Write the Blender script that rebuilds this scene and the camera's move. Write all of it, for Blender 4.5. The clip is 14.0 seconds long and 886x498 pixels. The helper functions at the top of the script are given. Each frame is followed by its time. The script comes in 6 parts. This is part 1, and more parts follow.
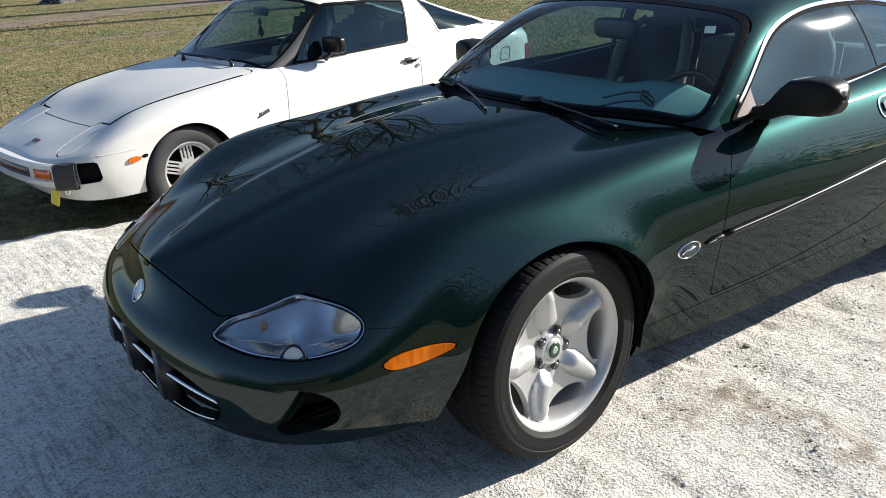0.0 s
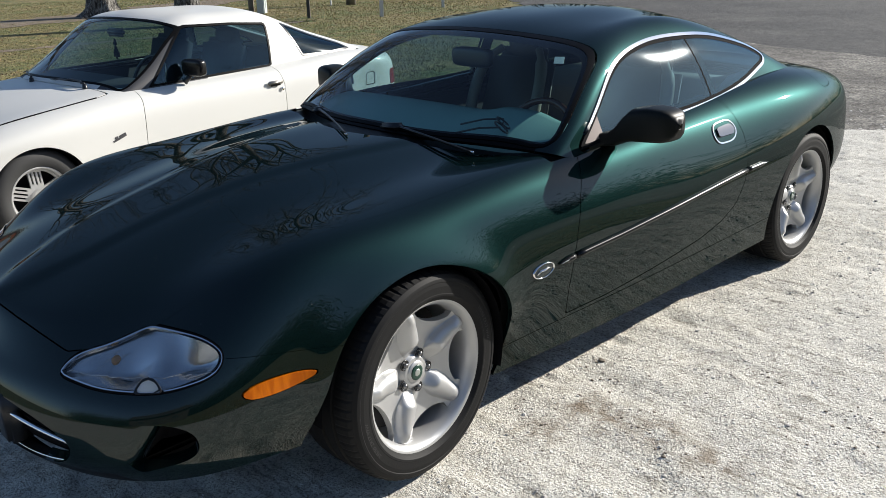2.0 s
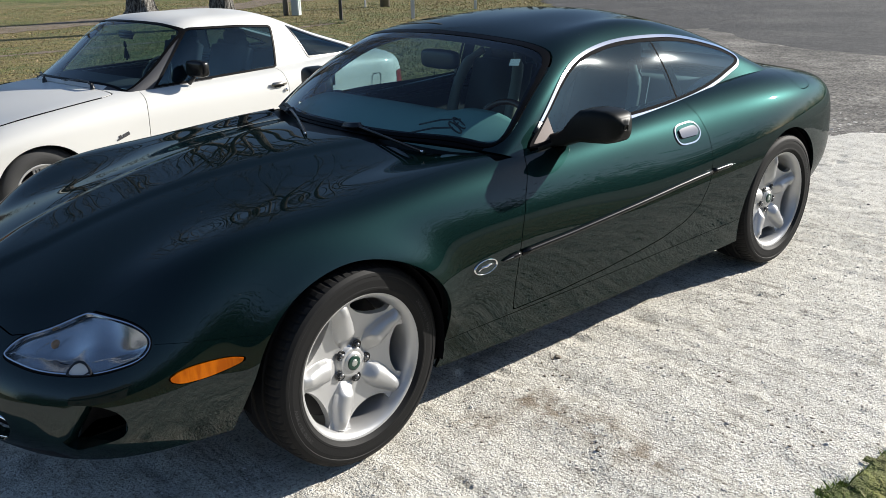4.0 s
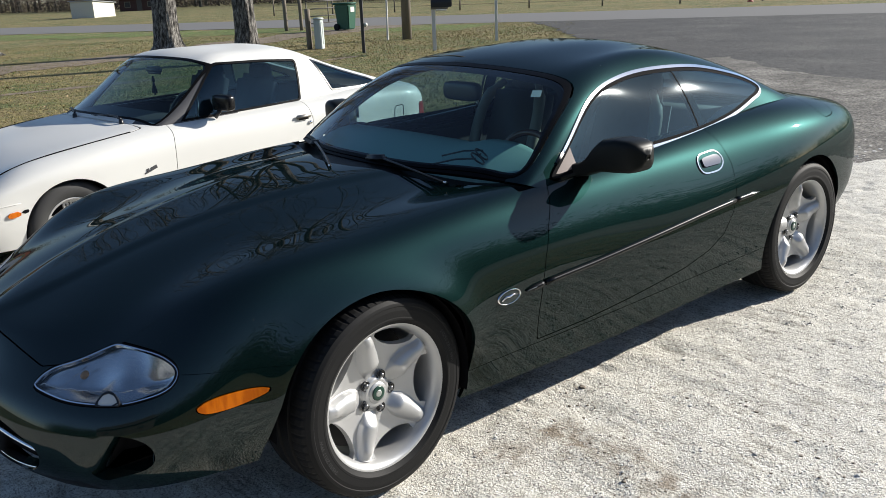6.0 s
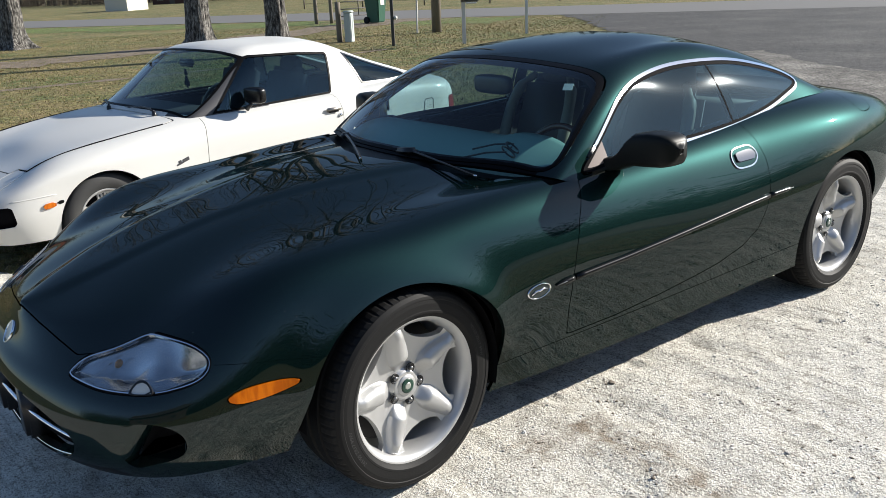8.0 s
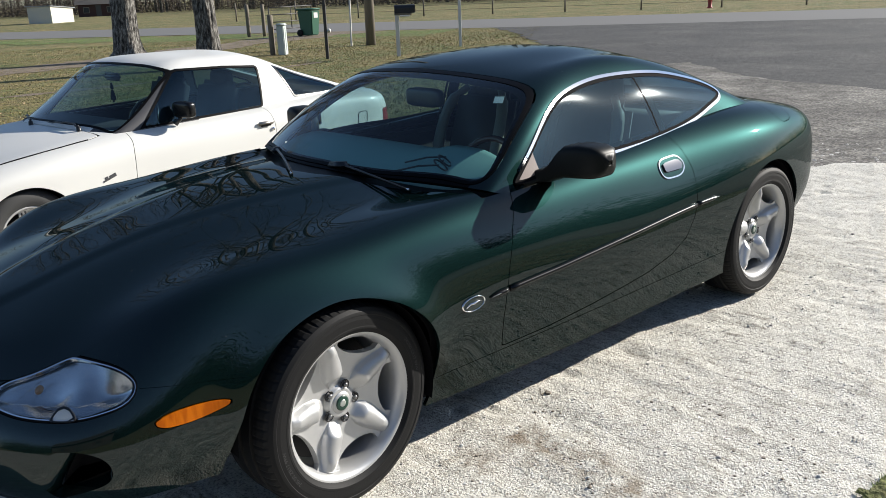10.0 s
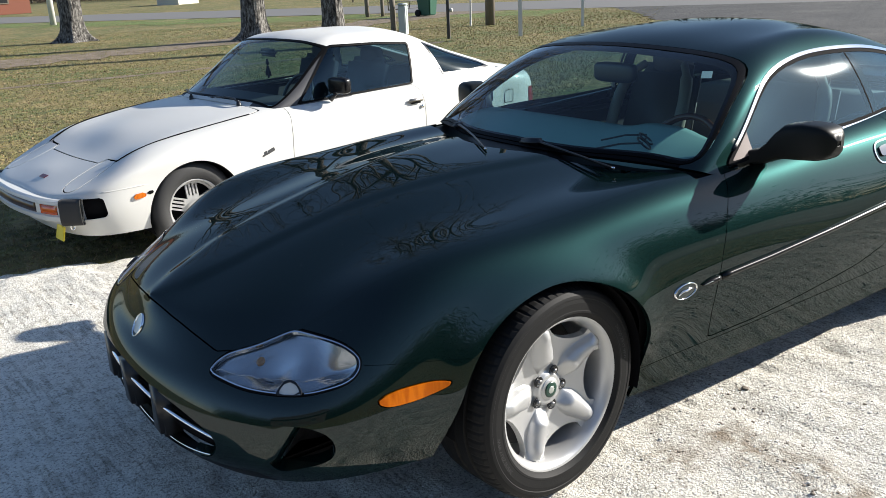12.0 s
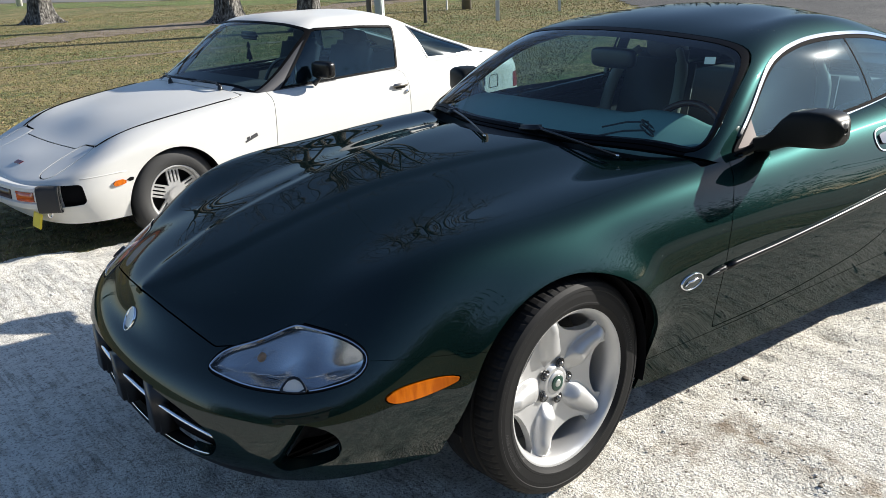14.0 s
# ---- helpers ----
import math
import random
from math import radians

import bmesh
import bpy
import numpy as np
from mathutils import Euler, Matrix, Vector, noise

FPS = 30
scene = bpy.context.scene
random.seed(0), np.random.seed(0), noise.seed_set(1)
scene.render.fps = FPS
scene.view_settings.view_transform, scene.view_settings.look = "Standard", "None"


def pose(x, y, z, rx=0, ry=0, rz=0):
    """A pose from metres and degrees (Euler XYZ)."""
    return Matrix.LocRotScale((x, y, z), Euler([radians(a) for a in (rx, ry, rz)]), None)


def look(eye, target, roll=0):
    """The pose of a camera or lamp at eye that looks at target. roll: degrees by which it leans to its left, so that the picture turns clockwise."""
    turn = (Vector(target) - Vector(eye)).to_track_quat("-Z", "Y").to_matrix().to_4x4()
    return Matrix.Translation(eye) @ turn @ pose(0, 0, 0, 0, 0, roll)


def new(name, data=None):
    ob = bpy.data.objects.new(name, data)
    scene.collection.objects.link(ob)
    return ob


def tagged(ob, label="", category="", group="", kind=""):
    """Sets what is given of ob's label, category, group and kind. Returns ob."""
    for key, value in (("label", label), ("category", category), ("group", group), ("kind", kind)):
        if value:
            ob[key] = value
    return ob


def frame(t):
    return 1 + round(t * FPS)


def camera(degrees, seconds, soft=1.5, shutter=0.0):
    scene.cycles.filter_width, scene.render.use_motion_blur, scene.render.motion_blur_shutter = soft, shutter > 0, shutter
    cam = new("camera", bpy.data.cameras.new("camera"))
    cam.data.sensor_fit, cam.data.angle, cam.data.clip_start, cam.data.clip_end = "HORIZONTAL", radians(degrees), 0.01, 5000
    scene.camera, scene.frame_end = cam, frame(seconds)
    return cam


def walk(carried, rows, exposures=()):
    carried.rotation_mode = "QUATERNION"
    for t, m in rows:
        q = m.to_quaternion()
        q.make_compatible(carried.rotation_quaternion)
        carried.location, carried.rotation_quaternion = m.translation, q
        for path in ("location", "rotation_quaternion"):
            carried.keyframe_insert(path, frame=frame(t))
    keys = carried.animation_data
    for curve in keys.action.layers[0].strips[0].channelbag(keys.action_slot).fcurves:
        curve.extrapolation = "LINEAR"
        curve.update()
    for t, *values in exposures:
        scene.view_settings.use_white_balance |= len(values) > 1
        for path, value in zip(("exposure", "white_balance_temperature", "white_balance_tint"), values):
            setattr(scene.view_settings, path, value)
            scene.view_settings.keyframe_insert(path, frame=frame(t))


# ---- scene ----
cam = camera(55.5, 14.0, soft=0.8)
PATH = [
    (0, (-1.575, -2.497, 1.553), (-0.508, -0.963, 0.841), -3.3),
    (0.5, (-1.617, -2.471, 1.572), (-0.526, -0.947, 0.871), -3.0),
    (1, (-1.614, -2.485, 1.585), (-0.394, -1.042, 0.93), -2.6),
    (1.5, (-1.61, -2.485, 1.579), (-0.32, -1.108, 0.916), -1.7),
    (2, (-1.562, -2.543, 1.572), (-0.254, -1.19, 0.897), -1.3),
    (2.5, (-1.46, -2.732, 1.568), (-0.188, -1.347, 0.886), -1.3),
    (3, (-1.384, -2.806, 1.572), (-0.159, -1.381, 0.887), -1.6),
    (5.5, (-1.387, -2.842, 1.581), (-0.122, -1.429, 0.947), -1.7),
    (6, (-1.395, -2.843, 1.584), (-0.181, -1.372, 0.983), -2.4),
    (6.5, (-1.4, -2.837, 1.582), (-0.192, -1.359, 0.985), -2.4),
    (7, (-1.412, -2.834, 1.58), (-0.245, -1.327, 0.971), -2.6),
    (7.5, (-1.415, -2.829, 1.581), (-0.283, -1.298, 0.969), -2.5),
    (8, (-1.4, -2.835, 1.583), (-0.24, -1.326, 0.97), -2.5),
    (8.5, (-1.38, -2.841, 1.586), (-0.12, -1.406, 0.994), -2.3),
    (8.7, (-1.375, -2.84, 1.597), (-0.1, -1.418, 1.003), -2.4),
    (11, (-1.383, -2.829, 1.567), (-0.11, -1.403, 0.979), -2.1),
    (11.5, (-1.437, -2.735, 1.559), (-0.349, -1.177, 0.936), -2.5),
    (12, (-1.572, -2.529, 1.555), (-0.492, -0.965, 0.933), -2.7),
    (12.5, (-1.62, -2.434, 1.56), (-0.526, -0.881, 0.937), -2.7),
    (13, (-1.62, -2.42, 1.558), (-0.524, -0.867, 0.936), -2.7),
    (13.5, (-1.616, -2.432, 1.556), (-0.518, -0.883, 0.929), -2.7),
    (14, (-1.601, -2.414, 1.55), (-0.478, -0.895, 0.892), -2.2),
]
walk(cam, [(t, look(eye, target, roll)) for t, eye, target, roll in PATH],
     [(0, 1.02), (.5, .92), (1, .83), (1.5, .76), (2, .71), (3, .74), (5.5, .73), (6.5, .80), (7.5, .91), (8, .87), (8.5, .76), (11, .81), (11.5, .92), (12, 1.06), (13, 1.04), (14, .99)])

# ---- light ----
SUN = Vector((0.863, -0.298, 0.407)).normalized()
world = bpy.data.worlds.new("sky")
scene.world = world
world.use_nodes = True
wn = world.node_tree
sky = wn.nodes.new("ShaderNodeTexSky")
sky.sky_type, sky.sun_disc = "NISHITA", False
sky.air_density, sky.dust_density, sky.ozone_density = 0.75, 0.35, 2.0
sky.sun_elevation = math.asin(SUN.z)
sky.sun_rotation = math.atan2(SUN.x, SUN.y)
wn.nodes["Background"].inputs[1].default_value = 0.088
wn.links.new(sky.outputs[0], wn.nodes["Background"].inputs[0])
sun_data = bpy.data.lights.new("sun", "SUN")
sun_data.energy, sun_data.angle, sun_data.color = 5.0, radians(0.53), (1.0, 0.95, 0.87)
sun = new("sun", sun_data)
sun.matrix_world = look(SUN * 50, (0, 0, 0))


# ---- materials ----
def material(name, color, rough=0.5, metal=0.0, **extra):
    m = bpy.data.materials.new(name)
    m.use_nodes = True
    b = m.node_tree.nodes["Principled BSDF"]
    b.inputs["Base Color"].default_value = (*color, 1)
    b.inputs["Roughness"].default_value = rough
    b.inputs["Metallic"].default_value = metal
    for k, v in extra.items():
        b.inputs[k.replace("_", " ")].default_value = v
    return m


def node(m, kind, **values):
    n = m.node_tree.nodes.new(kind)
    for k, v in values.items():
        n.inputs[k.replace("_", " ")].default_value = v
    return n


def link(m, a, b):
    m.node_tree.links.new(a, b)


def place_of(m):
    return node(m, "ShaderNodeTexCoord").outputs["Object"]


def noise_of(m, scale, detail=4.0, where=None, rough=0.55, stretch=None):
    n = node(m, "ShaderNodeTexNoise", Scale=scale, Detail=detail, Roughness=rough)
    where = where or place_of(m)
    if stretch:
        mp = node(m, "ShaderNodeMapping")
        mp.inputs["Scale"].default_value = stretch
        mp.inputs["Rotation"].default_value = (0, 0, stretch[3]) if len(stretch) > 3 else (0, 0, 0)
        link(m, where, mp.inputs[0])
        where = mp.outputs[0]
    link(m, where, n.inputs["Vector"])
    return n.outputs["Fac"]


def ramp(m, fac, *stops):
    r = node(m, "ShaderNodeValToRGB")
    el = r.color_ramp.elements
    while len(el) < len(stops):
        el.new(0.5)
    for e, (p, c) in zip(el, stops):
        e.position, e.color = p, (*c, 1)
    link(m, fac, r.inputs[0])
    return r.outputs[0]


def mix(m, fac, a, b, blend="MIX"):
    n = node(m, "ShaderNodeMix")
    n.data_type, n.blend_type = "RGBA", blend
    for sock, v in ((0, fac), (6, a), (7, b)):
        if isinstance(v, (int, float)):
            n.inputs[sock].default_value = v
        elif isinstance(v, tuple):
            n.inputs[sock].default_value = (*v, 1)
        else:
            link(m, v, n.inputs[sock])
    return n.outputs[2]


def bump(m, fac, strength, distance):
    n = node(m, "ShaderNodeBump", Strength=strength, Distance=distance)
    link(m, fac, n.inputs["Height"])
    b = m.node_tree.nodes["Principled BSDF"]
    if b.inputs["Normal"].is_linked:
        link(m, b.inputs["Normal"].links[0].from_socket, n.inputs["Normal"])
    link(m, n.outputs[0], b.inputs["Normal"])


def colour(m, sock):
    link(m, sock, m.node_tree.nodes["Principled BSDF"].inputs["Base Color"])


def roughness(m, fac, lo, hi):
    n = node(m, "ShaderNodeMapRange")
    n.inputs[3].default_value, n.inputs[4].default_value = lo, hi
    link(m, fac, n.inputs[0])
    link(m, n.outputs[0], m.node_tree.nodes["Principled BSDF"].inputs["Roughness"])


def glass(name, tint, rough=0.0, ior=1.45, bloom=0.0):
    """A thin pane: it lets tinted light through and mirrors the rest; the last value paints lens bloom and a blue cast
    into its gloss.
    """
    m = bpy.data.materials.new(name)
    m.use_nodes = True
    nt = m.node_tree
    nt.nodes.remove(nt.nodes["Principled BSDF"])
    tr = node(m, "ShaderNodeBsdfTransparent", Color=(*tint, 1))
    # the bluish look of mirrored sky is put into the gloss colour
    gl = node(m, "ShaderNodeBsdfGlossy", Roughness=rough, Color=(.60, .87, 1, 1) if bloom else (1, 1, 1, 1))
    f0 = ((ior - 1) / (ior + 1)) ** 2
    lw = node(m, "ShaderNodeLayerWeight", Blend=.5)
    pw = node(m, "ShaderNodeMath")
    pw.operation = "POWER"
    pw.inputs[1].default_value = 5.0
    link(m, lw.outputs["Facing"], pw.inputs[0])
    fr = node(m, "ShaderNodeMapRange")
    fr.inputs[3].default_value, fr.inputs[4].default_value = 2 * f0, .95
    link(m, pw.outputs[0], fr.inputs[0])
    mx = node(m, "ShaderNodeMixShader")
    link(m, fr.outputs[0], mx.inputs[0])
    link(m, tr.outputs[0], mx.inputs[1])
    link(m, gl.outputs[0], mx.inputs[2])
    out = mx.outputs[0]
    if bloom:
        # a wider lobe stands for lens bloom round the sun's glint
        bloom_lobe = node(m, "ShaderNodeBsdfGlossy", Roughness=.085, Color=(.9, .97, 1, 1))
        m2 = node(m, "ShaderNodeMixShader", Fac=bloom)
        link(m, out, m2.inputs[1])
        link(m, bloom_lobe.outputs[0], m2.inputs[2])
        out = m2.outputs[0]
    link(m, out, nt.nodes["Material Output"].inputs[0])
    return m


def flake_paint(name, flakes, rough, clear, edge):
    """Metal flakes under a clear coat: a broad tinted lobe with a sharp reflection over it that grows towards the edge."""
    m = bpy.data.materials.new(name)
    m.use_nodes = True
    nt = m.node_tree
    nt.nodes.remove(nt.nodes["Principled BSDF"])
    wear = noise_of(m, 3.0, 5)
    tint = mix(m, wear, tuple(c * .9 for c in flakes), tuple(c * 1.1 for c in flakes))
    base = node(m, "ShaderNodeMixShader", Fac=.6)
    for slot, width in ((1, rough), (2, rough * 1.7)):
        lobe = node(m, "ShaderNodeBsdfGlossy", Roughness=width)
        link(m, tint, lobe.inputs["Color"])
        link(m, lobe.outputs[0], base.inputs[slot])
    coat = node(m, "ShaderNodeBsdfGlossy", Roughness=.02)
    pale_bsdf = node(m, "ShaderNodeBsdfDiffuse", Color=(.30, .29, .27, 1))
    lw = node(m, "ShaderNodeLayerWeight", Blend=.5)
    pw = node(m, "ShaderNodeMath")
    pw.operation = "POWER"
    pw.inputs[1].default_value = 5.0
    link(m, lw.outputs["Facing"], pw.inputs[0])
    fr = node(m, "ShaderNodeMapRange")
    fr.inputs[3].default_value, fr.inputs[4].default_value = clear, edge
    link(m, pw.outputs[0], fr.inputs[0])
    mx = node(m, "ShaderNodeMixShader")
    link(m, fr.outputs[0], mx.inputs[0])
    link(m, base.outputs[0], mx.inputs[1])
    link(m, coat.outputs[0], mx.inputs[2])
    # a few small pale specks
    grain = node(m, "ShaderNodeTexVoronoi", Scale=38, Randomness=1.0)
    link(m, place_of(m), grain.inputs["Vector"])
    m2 = node(m, "ShaderNodeMixShader")
    speck = ramp(m, grain.outputs["Distance"], (.035, (.8, .8, .8)), (.05, (0, 0, 0)))
    few = ramp(m, noise_of(m, 7, 3), (.60, (0, 0, 0)), (.62, (1, 1, 1)))
    link(m, mix(m, 1.0, speck, few, "MULTIPLY"), m2.inputs[0])
    link(m, mx.outputs[0], m2.inputs[1])
    link(m, pale_bsdf.outputs[0], m2.inputs[2])
    link(m, m2.outputs[0], nt.nodes["Material Output"].inputs[0])
    return m


GREEN = flake_paint("green metallic paint", (.0054, .0176, .0168), .34, .049, .54)
WHITE = material("aged white paint", (0.64, 0.635, 0.60), 0.5, 0.0, Coat_Weight=0.15, Coat_Roughness=0.12)
RUBBER = material("tyre rubber", (0.009, 0.009, 0.0092), 0.62, 0.0, Specular_IOR_Level=0.2)
bump(RUBBER, noise_of(RUBBER, 180, 2), .15, .002)
GLOSS = material("gloss black paint", (0.006, 0.006, 0.0065), 0.26, 0.0, Specular_IOR_Level=0.3)
MIRROR = material("satin black mirror shell", (0.011, 0.0125, 0.012), 0.42, 0.0, Specular_IOR_Level=0.12)
BLACK = material("black plastic", (0.012, 0.012, 0.013), 0.35)
MATT = material("matt black rubber", (0.004, 0.004, 0.0045), 0.42, 0.0, Specular_IOR_Level=0.06)
DARK = material("dark underside", (0.006, 0.006, 0.007), 0.9, 0.0, Specular_IOR_Level=0.08)
CHROME = material("chrome", (0.82, 0.82, 0.83), 0.08, 1.0)
ALLOY = material("silver alloy", (0.50, 0.50, 0.495), 0.36, 0.55)
roughness(ALLOY, noise_of(ALLOY, 30, 4), .30, .46)
AMBER = material("amber lens", (0.60, 0.14, 0.003), 0.22, 0.0, Specular_IOR_Level=0.35)
colour(AMBER, ramp(AMBER, noise_of(AMBER, 60, 2, stretch=(1, 1, .12)), (.38, (.48, .10, .003)), (.62, (.64, .155, .004))))
WIND = glass("green tinted glass", (0.74, 0.88, 0.85), 0.0, 1.37)
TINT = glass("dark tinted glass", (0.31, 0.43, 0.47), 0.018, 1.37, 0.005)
LEATHER = material("beige leather", (0.42, 0.36, 0.28), 0.55)

GRAVEL = material("crushed limestone", (.6, .58, .53), .95)
g0 = mix(GRAVEL, noise_of(GRAVEL, 1.4, 5), (.63, .604, .535), (.77, .745, .67))
# dark specks put the small shadows between the chips into the colour
g1 = ramp(GRAVEL, noise_of(GRAVEL, 95, 3), (.37, (.40, .37, .34)), (.48, (1, 1, 1)), (.75, (1.06, 1.05, 1.03)))
g0 = mix(GRAVEL, .75, g0, g1, "MULTIPLY")
g2 = ramp(GRAVEL, noise_of(GRAVEL, 22, 4), (.34, (.55, .52, .47)), (.50, (1, 1, 1)))
g0 = mix(GRAVEL, .55, g0, g2, "MULTIPLY")
# fine raked lines that run obliquely across the yard
rake = node(GRAVEL, "ShaderNodeCombineXYZ")
for sock, way in ((0, (.3, -4.6, 0)), (1, (47, 2.6, 0))):
    dt = node(GRAVEL, "ShaderNodeVectorMath")
    dt.operation = "DOT_PRODUCT"
    link(GRAVEL, place_of(GRAVEL), dt.inputs[0])
    dt.inputs[1].default_value = way
    link(GRAVEL, dt.outputs["Value"], rake.inputs[sock])
lines = noise_of(GRAVEL, 1.0, 3, rake.outputs[0])
patch = ramp(GRAVEL, noise_of(GRAVEL, 1.7, 3), (.42, (.15, .15, .15)), (.6, (.75, .75, .75)))
g0 = mix(GRAVEL, patch, g0, mix(GRAVEL, 1.0, g0, ramp(GRAVEL, lines, (.36, (.50, .48, .44)), (.5, (1, 1, 1))), "MULTIPLY"))
for sx, sy, sr in ((.67, -.93, .15), (.63, -1.06, .16), (.67, -1.26, .14), (.66, -1.48, .15), (.42, -.95, .13)):
    dn = node(GRAVEL, "ShaderNodeVectorMath")
    dn.operation = "DISTANCE"
    link(GRAVEL, place_of(GRAVEL), dn.inputs[0])
    dn.inputs[1].default_value = (sx, sy, 0)
    mr = node(GRAVEL, "ShaderNodeMapRange")
    mr.inputs[1].default_value, mr.inputs[2].default_value, mr.inputs[3].default_value, mr.inputs[4].default_value = 0, sr, 1.0, 0
    link(GRAVEL, dn.outputs["Value"], mr.inputs[0])
    mm = node(GRAVEL, "ShaderNodeMath")
    mm.operation = "MULTIPLY"
    link(GRAVEL, mr.outputs[0], mm.inputs[0])
    link(GRAVEL, ramp(GRAVEL, noise_of(GRAVEL, 13, 5), (.40, (0, 0, 0)), (.58, (1, 1, 1))), mm.inputs[1])
    g0 = mix(GRAVEL, mm.outputs[0], g0, (.20, .15, .095))
colour(GRAVEL, g0)
bump(GRAVEL, lines, .25, .008)
bump(GRAVEL, noise_of(GRAVEL, 190, 3), .7, .006)
bump(GRAVEL, noise_of(GRAVEL, 90, 3), .6, .010)
grit = node(GRAVEL, "ShaderNodeTexVoronoi", Scale=105, Randomness=1.0)
link(GRAVEL, place_of(GRAVEL), grit.inputs["Vector"])
bump(GRAVEL, ramp(GRAVEL, grit.outputs["Distance"], (.1, (1, 1, 1)), (.7, (0, 0, 0))), .3, .004)

SHOULDER = material("grey stony hardstanding", (.24, .225, .20), .95)
h0 = ramp(SHOULDER, noise_of(SHOULDER, .8, 5), (.32, (.085, .08, .072)), (.52, (.13, .122, .11)), (.70, (.22, .21, .19)))
h1 = ramp(SHOULDER, noise_of(SHOULDER, 34, 4), (.36, (.35, .33, .30)), (.5, (1, 1, 1)), (.64, (1.9, 1.86, 1.75)))
h2 = ramp(SHOULDER, noise_of(SHOULDER, 6, 5, rough=.7), (.36, (.6, .58, .54)), (.5, (1, 1, 1)), (.66, (1.35, 1.33, 1.28)))
colour(SHOULDER, mix(SHOULDER, .9, mix(SHOULDER, .9, h0, h1, "MULTIPLY"), h2, "MULTIPLY"))
bump(SHOULDER, noise_of(SHOULDER, 60, 3), .7, .012)
bump(SHOULDER, noise_of(SHOULDER, 7, 4), .5, .04)

GRASS = material("winter lawn", (.14, .13, .05), .95)
a0 = ramp(GRASS, noise_of(GRASS, .35, 5), (.30, (.235, .19, .075)), (.46, (.18, .155, .052)), (.60, (.095, .125, .028)), (.75, (.195, .16, .06)))
a1 = ramp(GRASS, noise_of(GRASS, 9, 6), (.32, (.35, .33, .25)), (.55, (1, 1, 1)), (.75, (1.5, 1.4, 1.2)))
a0 = mix(GRASS, ramp(GRASS, noise_of(GRASS, 2.3, 6, rough=.7), (.45, (0, 0, 0)), (.62, (.75, .75, .75))), a0, (.29, .22, .10))
a0 = mix(GRASS, ramp(GRASS, noise_of(GRASS, 1.1, 6, rough=.7), (.52, (0, 0, 0)), (.66, (.7, .7, .7))), a0, (.085, .13, .035))
colour(GRASS, mix(GRASS, .85, a0, a1, "MULTIPLY"))
bump(GRASS, noise_of(GRASS, 14, 5), 1.0, .08)

DIRT = material("bare brown earth", (.17, .125, .085), .95)
colour(DIRT, ramp(DIRT, noise_of(DIRT, 3.5, 6), (.3, (.10, .085, .045)), (.5, (.17, .13, .09)), (.7, (.24, .19, .14))))
bump(DIRT, noise_of(DIRT, 12, 5), .8, .05)

ASPHALT = material("worn asphalt", (.09, .09, .09), .9)
b0 = ramp(ASPHALT, noise_of(ASPHALT, .5, 5), (.3, (.026, .026, .027)), (.55, (.043, .042, .041)), (.75, (.066, .064, .061)))
b1 = ramp(ASPHALT, noise_of(ASPHALT, 42, 4), (.38, (.15, .15, .15)), (.5, (.95, .95, .95)), (.62, (2.6, 2.55, 2.4)))
b0 = mix(ASPHALT, .85, b0, b1, "MULTIPLY")
b0 = mix(ASPHALT, .9, b0, ramp(ASPHALT, noise_of(ASPHALT, 11, 5, rough=.7), (.36, (.55, .55, .56)), (.5, (1, 1, 1)), (.64, (1.5, 1.47, 1.4))), "MULTIPLY")
crack = node(ASPHALT, "ShaderNodeTexVoronoi", Scale=.28)
crack.feature = "DISTANCE_TO_EDGE"
wob = node(ASPHALT, "ShaderNodeVectorMath")
wob.operation = "ADD"
nz = node(ASPHALT, "ShaderNodeTexNoise", Scale=1.2, Detail=5.0)
link(ASPHALT, place_of(ASPHALT), nz.inputs["Vector"])
link(ASPHALT, place_of(ASPHALT), wob.inputs[0])
link(ASPHALT, nz.outputs["Color"], wob.inputs[1])
link(ASPHALT, wob.outputs[0], crack.inputs["Vector"])
colour(ASPHALT, mix(ASPHALT, ramp(ASPHALT, crack.outputs["Distance"], (0, (.8, .8, .8)), (.012, (0, 0, 0))), b0, (.022, .021, .02)))
bump(ASPHALT, noise_of(ASPHALT, 75, 3), .6, .012)
bump(ASPHALT, noise_of(ASPHALT, 5, 4), .5, .05)

BARK = material("grey ridged bark", (.16, .14, .12), .95)
k0 = noise_of(BARK, 19, 7, stretch=(1, 1, .33), rough=.68)
colour(BARK, ramp(BARK, k0, (.40, (.016, .014, .012)), (.5, (.10, .092, .082)), (.63, (.30, .285, .26))))
bump(BARK, k0, 1.0, .05)

STONE = material("pale stone chips", (.55, .53, .49), .9)
rn = node(STONE, "ShaderNodeNewGeometry")
colour(STONE, ramp(STONE, rn.outputs["Random Per Island"], (.0, (.30, .28, .26)), (.3, (.55, .53, .49)), (1.0, (.74, .72, .68))))
CLOD = material("dark clods", (.24, .205, .16), .95)
BLADE = material("dry grass blades", (.2, .17, .08), .8)
rn = node(BLADE, "ShaderNodeNewGeometry")
colour(BLADE, ramp(BLADE, rn.outputs["Random Per Island"], (.0, (.10, .125, .025)), (.4, (.17, .16, .045)), (.7, (.25, .20, .07)), (1.0, (.35, .27, .11))))
LITTER = material("dry leaves", (.2, .13, .07), .85)
rn = node(LITTER, "ShaderNodeNewGeometry")
colour(LITTER, ramp(LITTER, rn.outputs["Random Per Island"], (.0, (.12, .07, .035)), (.6, (.26, .17, .09)), (1.0, (.40, .31, .19))))
FRESH = material("green grass blades", (.10, .16, .035), .7)
rn = node(FRESH, "ShaderNodeNewGeometry")
